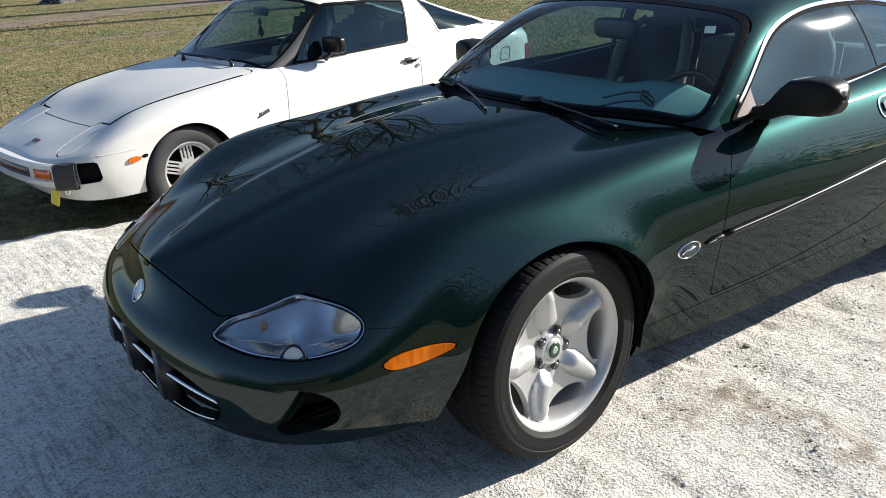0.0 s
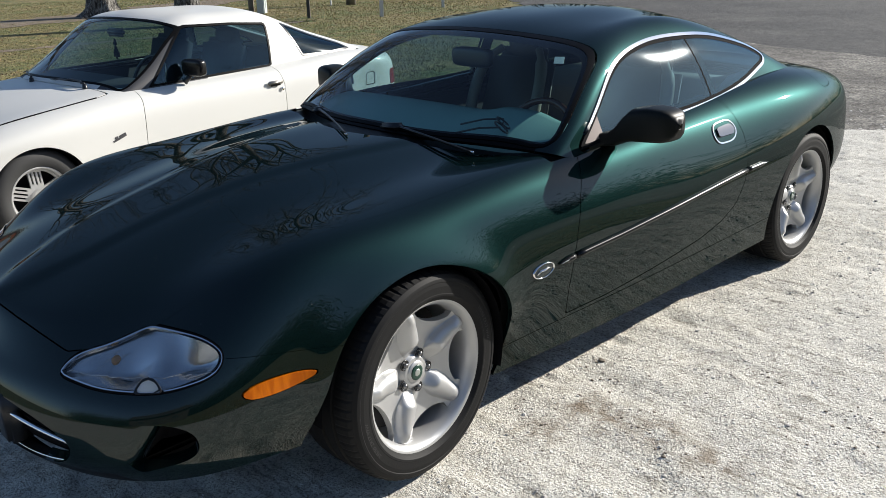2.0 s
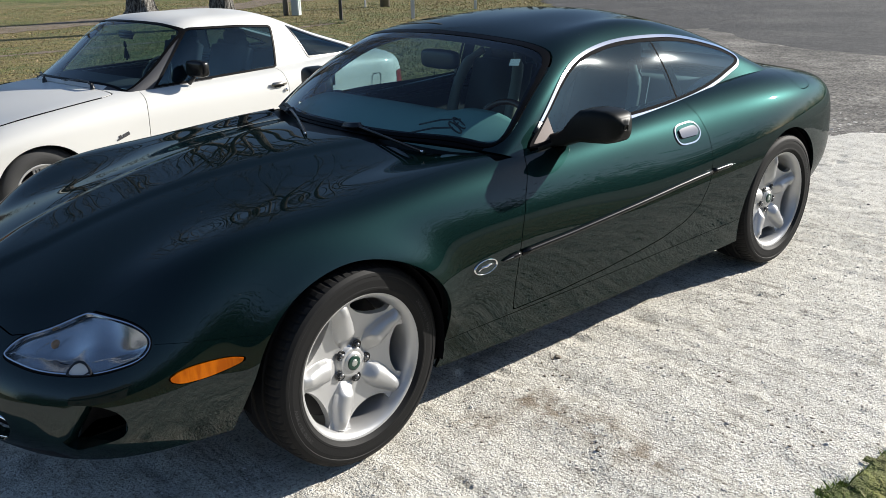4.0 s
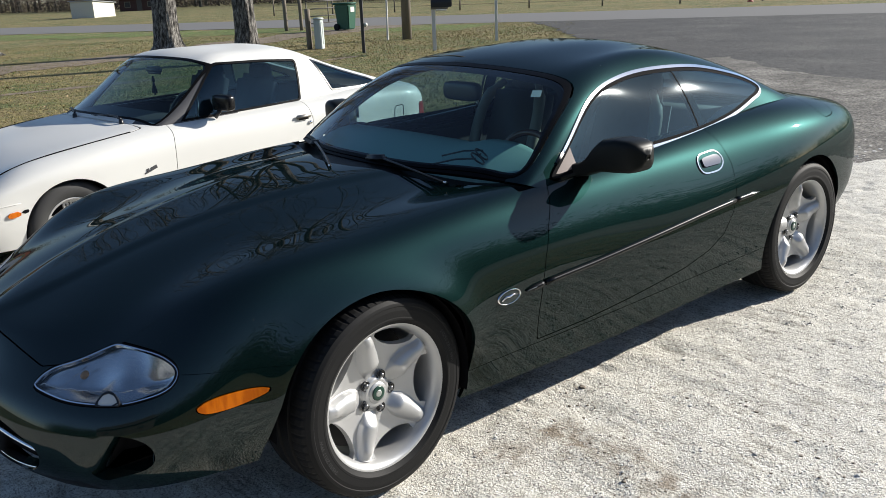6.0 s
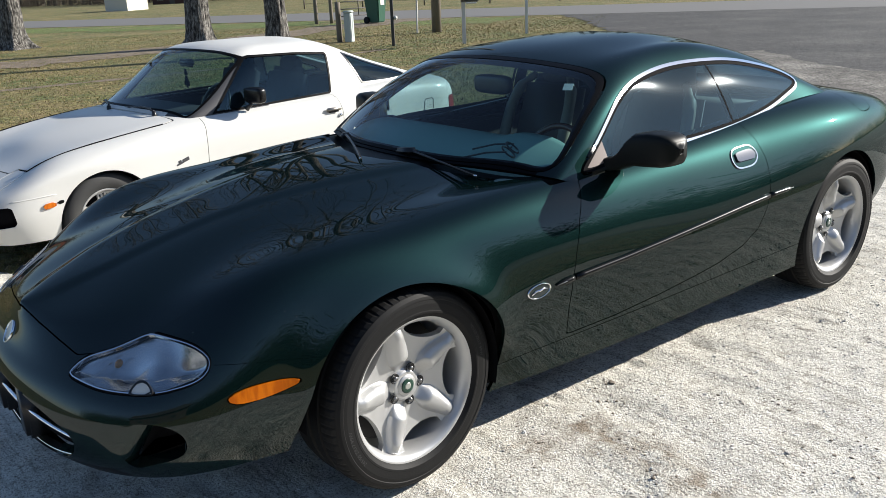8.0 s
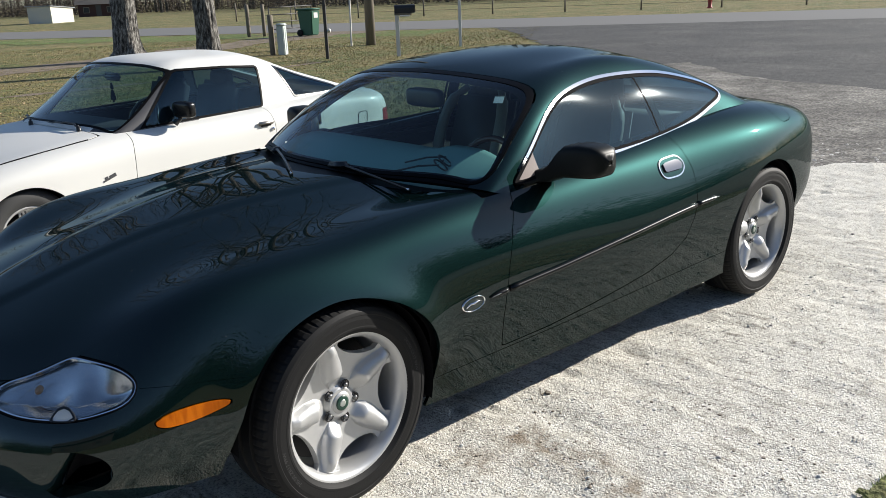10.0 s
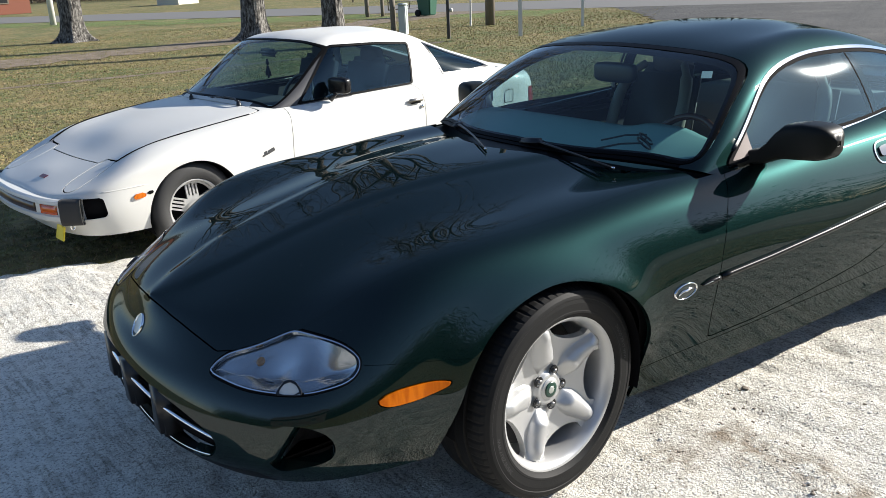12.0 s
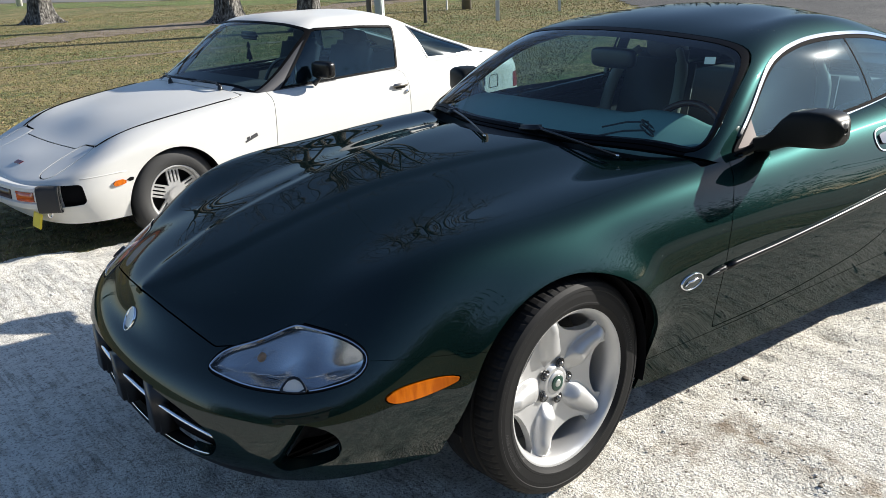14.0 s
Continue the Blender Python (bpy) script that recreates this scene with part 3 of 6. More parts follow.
def rounded(bm, co, sizes, bevel=.02, rot=None, seg=3):
    m = Matrix.Translation(co) @ (rot or Matrix())
    r = bmesh.ops.create_cube(bm, size=1, matrix=m @ Matrix.Diagonal((*sizes, 1)))
    bmesh.ops.bevel(bm, geom=list({e for q in r["verts"] for e in q.link_edges}), offset=bevel, segments=seg, affect="EDGES")
    return bm


def cutf(sheet, fn):
    return clip(sheet, fn(sheet[0]))


def closed(pts, steps=6):
    return curve_through(pts, steps, True)


def both(pts):
    """An outline of one half (y from 0 outwards and back to 0) closed by its mirror image."""
    return list(pts) + [(x, -y) for x, y in reversed(pts) if y]


def across(pts):
    """The same for outlines seen from ahead, in y and z."""
    return list(pts) + [(-y, z) for y, z in reversed(pts) if y]


FRONT_ARCH = closed([(-.447, .18), (-.437, .28), (-.413, .38), (-.378, .475), (-.340, .545), (-.262, .628), (-.163, .681), (-.035, .703), (.105, .676), (.225, .612), (.302, .530), (.340, .44), (.348, .35), (.338, .25), (.30, .18), (-.05, .12)], 5)


def arch(v, cx, r):
    if cx < 1:
        return np.where((np.abs(v[:, 1]) > 0.45) & (v[:, 0] < .6), -inside(v[:, 0], v[:, 2], FRONT_ARCH) + (.364 - r), 1.0)
    return np.where(np.abs(v[:, 1]) > 0.45, np.hypot(v[:, 0] - cx, v[:, 2] - 0.335) - r, 1.0)


def arches(v):
    return np.minimum(arch(v, -.002, .364), arch(v, 2.588, .375))


coupe = tagged(empty("sports_coupe"), "dark green metallic grand touring coupe parked on gravel", "car")
shape = loft(BODY, 380, 140)
# the raised middle of the bonnet, between two creases that spread from the nose
edge_y = np.interp(shape[..., 0], (-.93, -.84, -.68, -.53, -.33, -.18, .04, .32, .45), (.02, .075, .120, .135, .150, .172, .211, .27, .29))
lift_ = np.clip((edge_y - np.abs(shape[..., 1])) / .085 + .5, 0, 1)
fade = np.clip((shape[..., 0] + .93) / .12, 0, 1) * np.clip((.9 - shape[..., 0]) / .3, 0, 1) * (shape[..., 2] > .6)
shape[..., 2] += .007 * lift_ ** 3 * (lift_ * (lift_ * 6 - 15) + 10) * fade
# the front wings swell gently towards the wheel opening
reach = np.clip(np.hypot(shape[..., 0] + .03, shape[..., 2] - .335) - .35, 0, 1)
shape[..., 1] += np.sign(shape[..., 1]) * .022 * np.exp(-(reach / .085) ** 2) * (np.abs(shape[..., 1]) > .6) * np.clip((shape[..., 2] - .30) / .15, 0, 1)
lower = grid_sheet(shape)
cabin = grid_sheet(loft(CABIN, 220, 76, False, False))
GAP = 0.0016

HOOD = np.array(both([(-.938, 0), (-.922, .167), (-.905, .285), (-.885, .41), (-.83, .487), (-.76, .533), (-.705, .575), (-.62, .61), (-.42, .672), (-.2, .712), (0, .735), (.25, .74), (.48, .742), (.625, .73), (.612, .62), (.565, .50), (.475, .33), (.395, .14), (.375, 0)]))
DOOR = np.array([(.845, .90), (.80, .855), (.735, .75), (.695, .64), (.68, .55), (.672, .43), (.676, .322)] + [(.93, .326), (1.2, .345), (1.43, .368), (1.57, .385), (1.73, .425), (1.83, .48), (1.885, .575), (1.907, .67), (1.914, .778), (1.90, .858), (1.87, .935)])
LAMP = closed([(-.481, .557), (-.456, .580), (-.311, .618), (-.155, .657), (-.135, .6585), (.007, .655), (.098, .637), (.137, .609), (.132, .583), (.099, .562), (.032, .549), (-.046, .541), (-.16, .539), (-.309, .540), (-.426, .546)])
WASHER = np.array([(-.162, .535), (-.158, .548), (-.148, .560), (-.133, .568), (-.113, .571), (-.093, .568), (-.076, .560), (-.063, .548), (-.055, .535)])
MOUTH = closed([(0, .478), (.3, .462), (.47, .435), (.54, .395), (.50, .335), (.3, .297), (0, .287), (-.3, .297), (-.50, .335), (-.54, .395), (-.47, .435), (-.3, .462)])
FOG = closed([(-.268, .468), (-.167, .474), (-.075, .470), (0, .453), (.045, .418), (.042, .378), (-.03, .345), (-.12, .328), (-.175, .322), (-.222, .395)])
SIGNAL = closed([(-.614, .503), (-.585, .5185), (-.499, .526), (-.425, .520), (-.407, .512), (-.474, .489), (-.555, .482), (-.606, .491)])
FLAP = closed([(2.80, .97), (2.78, .92), (2.80, .875), (2.88, .862), (2.96, .88), (2.97, .93), (2.93, .97)])


def f_hood(v):
    return np.where(v[:, 2] > .5, inside(v[:, 0], v[:, 1], HOOD), -1)


def f_lamp(v, outline=LAMP):
    return np.where((v[:, 0] < -.5) & (v[:, 2] > .3), inside(v[:, 0] + np.abs(v[:, 1]), v[:, 2], outline), -1)


def f_door(v):
    return np.where(np.abs(v[:, 1]) > .66, inside(v[:, 0], v[:, 2], DOOR), -1)


def f_mouth(v):
    return np.where(v[:, 0] < -.7, inside(v[:, 1], v[:, 2], MOUTH), -1)


def f_fog(v):
    return np.where((v[:, 0] < -.6) & (np.abs(v[:, 1]) > .5), inside(v[:, 0] + np.abs(v[:, 1]), v[:, 2], FOG), -1)


def f_signal(v):
    return np.where((np.abs(v[:, 1]) > .7) & (v[:, 0] < 0), inside(v[:, 0], v[:, 2], SIGNAL), -1)


def f_bumper(v):
    """Ahead of the seam that runs from the lamp's tail to the wheel arch."""
    seam = .598 - .12 * (v[:, 0] + .62)
    return np.where(v[:, 0] < -.63, np.minimum(-.3 - v[:, 0], 1), np.minimum(seam - v[:, 2], -.2 - v[:, 0]))


def f_cowl(v):
    """The black tray between bonnet and glass."""
    return np.where(v[:, 2] > .7, np.minimum(np.minimum(.775 - np.abs(v[:, 1]), v[:, 0] - .25 - .42 * np.clip((np.abs(v[:, 1]) - .62) / .1, 0, 1)), .54 + .26 * (v[:, 1] / .735) ** 2 - v[:, 0]), -1)


def f_cabin(v):
    """Open under the glass house."""
    return np.where(v[:, 2] > .7, np.minimum(np.minimum(.70 - .14 * np.clip((v[:, 0] - 1.9) / .4, 0, 1) - np.abs(v[:, 1]), v[:, 0] - .54 - .26 * (v[:, 1] / .735) ** 2), 2.62 - v[:, 0]), -1)


rest = cutf(lower, arches)
hood = cutf(rest, lambda v: f_hood(v) - np.where(v[:, 0] < -.84, GAP, .0004))
panel("bonnet", hood, GREEN, coupe, "long sculpted green bonnet")
rest = cutf(rest, lambda v: -f_hood(v) - np.where(v[:, 0] < -.84, GAP, .0004))
rest = cutf(rest, lambda v: -f_lamp(v) - .001)
for s in (-1, 1):
    half = cutf(rest, lambda v: s * v[:, 1] - .4)
    door = cutf(half, lambda v: f_door(v) - GAP)
    panel("door", door, GREEN, coupe, "closed green door")
cowl = cutf(rest, f_cowl)
panel("cowl", cowl, MATT, coupe, "black plastic cowl", lift=-.012)
rest = cutf(cutf(rest, lambda v: -f_cowl(v)), lambda v: -f_cabin(v))
rest = cutf(rest, lambda v: -f_door(v) - GAP)
front = cutf(rest, lambda v: f_bumper(v) - .0006)
front = cutf(cutf(front, lambda v: -f_mouth(v)), lambda v: -f_fog(v))
front = cutf(front, lambda v: -f_signal(v) - .002)
def f_valance(v):
    return np.where(v[:, 0] < -.6, np.minimum(.302 - v[:, 2], .60 - np.abs(v[:, 1])), -1)


panel("valance", cutf(front, f_valance), MATT, coupe, "black plastic lower valance", deep=.03)
front = cutf(front, lambda v: -f_valance(v))
panel("front_bumper", front, GREEN, coupe, "green front bumper with grille mouth and fog lamp recesses", deep=.035)
rest = cutf(rest, lambda v: -f_bumper(v) - .0006)


def f_sill(v):
    return np.minimum(np.minimum(.305 + .012 * (v[:, 0] - .5) - v[:, 2], v[:, 0] - .2), 2.4 - v[:, 0])


def f_flap(v):
    return np.where((v[:, 1] < -.5), inside(v[:, 0], v[:, 2], FLAP), -1)


for s in (-1, 1):
    half = cutf(rest, lambda v: s * v[:, 1])
    panel("sill", cutf(half, lambda v: f_sill(v) - .001), GREEN, coupe)
    half = cutf(half, lambda v: -f_sill(v) - .001)
    panel("front_wing", cutf(half, lambda v: .95 - v[:, 0]), GREEN, coupe)
    tail = cutf(half, lambda v: v[:, 0] - .95)
    if s < 0:
        panel("fuel_flap", cutf(tail, lambda v: f_flap(v) - GAP), GREEN, coupe)
        tail = cutf(tail, lambda v: -f_flap(v) - GAP)
    panel("rear_quarter", tail, GREEN, coupe)

# dark inner shell behind the panel gaps, with holes for lamps, mouth and wheels
inner = (lower[0] - lower[1] * .045, lower[1], lower[2])
inner = cutf(inner, lambda v: np.minimum(arch(v, -.002, .362), arch(v, 2.588, .372)))
inner = cutf(inner, lambda v: np.minimum(np.minimum(-f_lamp(v) - .001, -f_fog(v)), np.where(v[:, 2] > .80, np.maximum(np.abs(v[:, 1]) - .66, .46 - v[:, 0]), 1)))
panel("inner_shell", inner, DARK, coupe, "black inner structure", deep=0)
for x, r in ((-.035, .372), (2.588, .370)):
    for s in (-1, 1):
        a = np.linspace(-.25, math.pi + .02, 40)
        vv = [(x + r * math.cos(t), s * y, .335 + r * math.sin(t)) for t in a for y in (.855, .56, .50)]
        vv += [(x, s * .50, .335)]
        ff = [(i * 3 + j, i * 3 + j + 1, i * 3 + j + 4, i * 3 + j + 3) for i in range(39) for j in (0, 1)] + [(i * 3 + 2, i * 3 + 5, 120) for i in range(39)]
        mesh_object("wheel_housing", vv, ff, DARK, coupe, "black wheel housing")

# unseen plates added to stop sunlight leaking through the open floor
bm = bmesh.new()
rounded(bm, (1.30, 0, .225), (4.3, 1.0, .03), .01)
rounded(bm, (1.30, 0, .235), (1.7, 1.5, .03), .01)
part("underbody", bm, DARK, coupe, "black underbody")

# headlamps
LENS = glass("clear lamp lens", (.93, .95, .97), ior=1.35)
BOWL = material("silver lamp bowl", (.46, .47, .48), .22, .85)
BULB = material("amber bulb glass", (.42, .22, .09), .35)
for s in (-1, 1):
    side = cutf(lower, lambda v: s * v[:, 1] - .2)
    side = cutf(side, lambda v: -.4 - v[:, 0])
    lamp = panel("headlamp", cutf(cutf(side, lambda v: f_lamp(v) - .0065), lambda v: -f_lamp(v, WASHER) - .002), LENS, coupe, "clear oval headlamp with chrome rim", deep=0)
    lamp.visible_shadow = False
    panel("seal", cutf(cutf(side, lambda v: f_lamp(v) - .0005), lambda v: .0042 - f_lamp(v)), DARK, lamp, deep=.02)
    panel("rim", cutf(cutf(cutf(side, lambda v: f_lamp(v) - .0042), lambda v: .0066 - f_lamp(v)), lambda v: -f_lamp(v, WASHER) - .004), CHROME, lamp, "thin chrome rim", lift=.002, deep=.012)
    bowl = cutf(side, lambda v: f_lamp(v) - .004)
    bv, bn, bf = bowl
    along = bv[:, 0] + np.abs(bv[:, 1])
    dip = np.clip(f_lamp(bv) / .05, 0, 1) * (.034 + .012 * np.sin(along * 21 + 14 * (bv[:, 2] - .6) + .6))
    bw = bv - bn * (.014 + dip)[:, None]
    fa = np.array([q[:3] for q in bf])
    fn = np.cross(bw[fa[:, 1]] - bw[fa[:, 0]], bw[fa[:, 2]] - bw[fa[:, 0]])
    bnn = np.zeros_like(bn)
    for j in range(3):
        np.add.at(bnn, fa[:, j], fn)
    bnn /= np.maximum(np.linalg.norm(bnn, axis=1), 1e-12)[:, None]
    panel("bowl", (bw, bnn, bf), BOWL, lamp, "silver reflector bowl", deep=-.014)
    for w, z, r, lens_mat, word in ((-.30, .603, .020, BULB, "small amber bulb"),):
        k = np.argmin((bv[:, 0] + np.abs(bv[:, 1]) - w) ** 2 + (bv[:, 2] - z) ** 2)
        c = Vector(bv[k] - bn[k] * .045)
        rv, rf = spin([(r * .02, .026), (r * .30, .024), (r * .55, .019), (r * .78, .010), (r * .93, -.002), (r, -.018)], 40, "z")
        q = Vector((-.85, s * .48, .08)).to_track_quat("Z", "Y").to_matrix().to_4x4()
        mesh_object("reflector", [Matrix.Translation(c) @ q @ Vector(p) for p in rv], rf, lens_mat, lamp, word)
    for (w0, z0), (w1, z1) in (((-.455, .562), (-.03, .574)), ((-.03, .574), (.115, .572)), ((-.375, .549), (-.255, .612))):
        seam_ = []
        for t in np.linspace(0, 1, 14):
            k = np.argmin((bv[:, 0] + np.abs(bv[:, 1]) - w0 - (w1 - w0) * t) ** 2 + (bv[:, 2] - z0 - (z1 - z0) * t) ** 2)
            seam_.append(bv[k] - bn[k] * .004)
        tv, tf = tube(seam_, .0016, 5)
        mesh_object("lens_seam", tv, tf, BOWL, lamp, "fine moulded line in the lens")
    panel("washer_cover", cutf(side, lambda v: np.minimum(f_lamp(v, WASHER) - .005, f_lamp(v) - .003)), material("pale plastic", (.62, .61, .56), .35), lamp, "pale half-round washer cover", lift=.006, deep=.012)
    # a chrome rim whose dark reflection is put in as black
    panel("washer_rim", cutf(cutf(side, lambda v: np.minimum(f_lamp(v, WASHER) - .0005, f_lamp(v) - .001)), lambda v: .005 - np.minimum(f_lamp(v, WASHER), f_lamp(v) + .002)), BLACK, lamp, "chrome rim of the washer cover, coloured black for its dark reflection", lift=.008, deep=.012)
    panel("side_marker", cutf(side, lambda v: f_signal(v) - .0015), AMBER, coupe, "amber side marker lamp", lift=.005, deep=.014)

# mouth: chrome blade, dark back, overriders; fog lamp recesses
def on_nose(y, z):
    k = np.argmin(((lower[0][:, 1] - y) ** 2 + (lower[0][:, 2] - z) ** 2) + 9 * (lower[0][:, 0] > -.6))
    return lower[0][k], lower[1][k]


across_y = np.linspace(-.53, .53, 41)


def nose_line(z0, drop, power):
    xs_ = [on_nose(y, z0 - drop * abs(y / .53) ** power)[0][0] for y in across_y]
    fit_ = np.polyfit(across_y ** 2, xs_, 3)
    return [(float(np.polyval(fit_, y * y)), y, z0 - drop * abs(y / .53) ** power) for y in across_y]


bv, bf = tube([(x + .030, y, z) for x, y, z in nose_line(.418, .03, 2)], .014, 10, flat=.5)
mesh_object("grille_blade", bv, bf, CHROME, coupe, "chrome blade across the grille mouth")
bv, bf = tube([(x + .010, y, z) for x, y, z in nose_line(.296, -.045, 4)], .003, 8)
mesh_object("mouth_trim", bv, bf, CHROME, coupe, "thin bright trim on the lower mouth edge")
for y in (-.245, 0, .245):
    top_, low_ = on_nose(y, .478)[0], on_nose(y, .318)[0]
    bm = bmesh.new()
    box(bm, -.007, .07, y - .042, y + .042, 0, .165, .012)
    for q in bm.verts:
        w = q.co.z / .165
        q.co.x += low_[0] + (top_[0] - low_[0]) * w
        q.co.z = .312 + .168 * w
    part("overrider", bm, BLACK, coupe, "black rubber overrider", True)


def f_throat(v):
    """How far to the wheel's side of the line where a recess turns dark."""
    return (v[:, 0] + np.abs(v[:, 1]) + .175) * .813 - (v[:, 2] - .322) * .582


# fog lamp recesses: the skin sinks away from its outer side towards the wheel
for s in (-1, 1):
    rv, rn_, rf = cutf(cutf(lower, lambda v: s * v[:, 1] - .2), lambda v: f_fog(v) + .0005)
    k = np.clip((f_throat(rv) + .045) / .10, 0, 1)
    rw = rv - rn_ * (.085 * k * k * (3 - 2 * k))[:, None]
    fa = np.array([q[:3] for q in rf])
    fn = np.cross(rw[fa[:, 1]] - rw[fa[:, 0]], rw[fa[:, 2]] - rw[fa[:, 0]])
    rnn = np.zeros_like(rn_)
    for j in range(3):
        np.add.at(rnn, fa[:, j], fn)
    rnn /= np.maximum(np.linalg.norm(rnn, axis=1), 1e-12)[:, None]
    mark = f_throat(rv)
    sunk = panel("fog_recess", clip((rw, rnn, rf), .004 - mark), GREEN, coupe, "scooped recess in the bumper", deep=0)
    panel("recess_throat", clip((rw, rnn, rf), mark - .004), DARK, sunk, "dark throat of the recess", deep=0)
deep = cutf(inner, lambda v: f_mouth(v) + .03)
panel("grille_mesh", (deep[0] - deep[1] * .05, deep[1], deep[2]), DARK, coupe, deep=0)

# side trim, badges, handles
def on_side(x, z, s=-1):
    d = (lower[0][:, 0] - x) ** 2 + (lower[0][:, 2] - z) ** 2 + 9 * (s * lower[0][:, 1] < .4)
    k = np.argsort(d)[:4]
    w = 1 / (d[k] + 1e-7)
    return (lower[0][k] * w[:, None]).sum(0) / w.sum(), lower[1][k[0]]


def trim_z(x):
    return float(np.interp(x, (.59, .68, .95, 1.3, 1.7, 1.9, 2.07), (.543, .549, .560, .583, .611, .623, .628)))


for s in (-1, 1):
    for x0, x1 in ((.59, .676), (.690, 1.885), (1.90, 2.065)):
        pts, rad = [], []
        for x in np.linspace(x0, x1, 30 if x1 - x0 > .5 else 8):
            ys = [on_side(x + k * .03, trim_z(x), s)[0][1] for k in (-2, -1, 0, 1, 2)]
            pts.append(np.array((x, sum(ys) / 5 + s * .003, trim_z(x))))
            rad.append(.011 * min(1, (x - .585) / .06 + .15, (2.07 - x) / .05 + .15))
        bv, bf = tube(pts, rad, 10, flat=1.0)
        strip = mesh_object("side_trim", bv, bf, GLOSS, coupe, "narrow dark rubbing strip")
        # the strip's sun highlight is added as a thin bright bar
        bv, bf = tube([q + np.array((0, s * .0085, .003)) for q in pts], [r * .12 for r in rad], 6)
        mesh_object("insert", bv, bf, material("painted trim highlight", (.35, .36, .36), .3, .9), strip, "thin bright line standing for the strip's highlight")


def emblem(name, c, n, a, b, mats, parent, label, up=(0, 0, 1)):
    """A small domed oval with a raised rim."""
    n = Vector(n)
    q = n.to_track_quat("Z", "Y").to_matrix()
    x = Vector(up).cross(n).normalized()
    y = n.cross(x)
    def oval(prof):
        vv = []
        for k, h in prof:
            for i in range(40):
                t = 2 * math.pi * i / 40
                vv.append(Vector(c) + x * (a * k * math.cos(t)) + y * (b * k * math.sin(t)) + n * h)
        m = len(prof)
        ff = [(j * 40 + i, j * 40 + (i + 1) % 40, (j + 1) * 40 + (i + 1) % 40, (j + 1) * 40 + i) for j in range(m - 1) for i in range(40)]
        return vv, ff
    vv, ff = oval([(1.02, -.004), (1.0, .004), (.95, .006), (.91, .004), (.89, .001)])
    ob = mesh_object(name, vv, ff, mats[0], parent, label)
    vv, ff = oval([(.92, .002), (.5, .003), (.02, .0035)])
    mesh_object("field", vv, ff, mats[1], ob)
    return ob, x, y, n


EMBLEM_DARK = material("dark emblem enamel", (.02, .03, .03), .2)
for s in (-1, 1):
    p, n = on_side(.506, .545, s)
    ob, ex, ey, en = emblem("wing_badge", p, n, .056, .027, (CHROME, EMBLEM_DARK), coupe, "oval chrome wing badge")
    vv, ff = tube([Vector(p) + en * .005 + ex * (s * -1) * u + ey * w for u, w in ((-.038, -.006), (-.02, .004), (0, .002), (.018, .007), (.036, .001))], [.002, .0045, .005, .004, .0015], 6)
    mesh_object("figure", vv, ff, CHROME, ob, "plain raised chrome shape")
p, n = on_nose(0, .563)
ob, ex, ey, en = emblem("nose_badge", p, (-.86, 0, .5), .030, .038, (CHROME, material("pale badge enamel", (.35, .42, .5), .25, .3)), coupe, "round silver nose badge")

HANDLE = closed([(1.685, .80), (1.70, .832), (1.77, .845), (1.845, .838), (1.866, .805), (1.835, .77), (1.76, .760), (1.70, .770)])
f_handle = lambda v: np.where(np.abs(v[:, 1]) > .6, inside(v[:, 0], v[:, 2], HANDLE), -1)
for s in (-1, 1):
    side = cutf(cutf(lower, lambda v: s * v[:, 1] - .4), lambda v: .3 - np.abs(v[:, 0] - 1.78))
    ob = panel("door_handle", cutf(cutf(side, lambda v: f_handle(v)), lambda v: .0055 - f_handle(v)), CHROME, coupe, "oval chrome door handle in a recess", lift=.004, deep=.012)
    panel("recess", cutf(side, lambda v: f_handle(v) - .0058), GREEN, ob, lift=.0025, deep=0)
    lever = cutf(cutf(side, lambda v: f_handle(v) - .019), lambda v: np.minimum(v[:, 2] - .788, v[:, 0] - 1.715))
    panel("lever", lever, material("satin chrome lever", (.22, .22, .23), .12, 1.0), ob, "chrome pull lever", lift=.009, deep=.010)

# greenhouse
WINDOW = closed([(.838, .890), (.875, .925), (.98, 1.000), (1.103, 1.082), (1.235, 1.144), (1.43, 1.181), (1.605, 1.193), (1.83, 1.190), (2.06, 1.169), (2.30, 1.121), (2.46, 1.068), (2.498, 1.035), (2.47, 1.012), (2.40, .995), (2.2, .955), (1.886, .918), (1.48, .902), (1.09, .894)], 5)
SCREEN = closed(across([(0, .924), (.37, .918), (.63, .909), (.718, .905), (.733, .925), (.705, 1.025), (.655, 1.118), (.60, 1.178), (.54, 1.205), (.41, 1.226), (.2, 1.241), (0, 1.246)]), 4)
BACKLIGHT = closed(across([(0, 1.19), (.3, 1.185), (.42, 1.15), (.50, 1.02), (.48, .985), (.3, .975), (0, .97)]), 4)


def f_window(v):
    return np.where(np.abs(v[:, 1]) > .4, inside(v[:, 0], v[:, 2], WINDOW), -1)


def f_screen(v):
    return np.where(v[:, 0] < .92 + (v[:, 2] - .905) * 1.45, inside(v[:, 1], v[:, 2], SCREEN), -1)


def f_back(v):
    return np.where(v[:, 0] > 2.1, inside(v[:, 1], v[:, 2], BACKLIGHT), -1)


def pillar(v):
    return v[:, 0] - (1.818 + (1.182 - v[:, 2]) * .155)


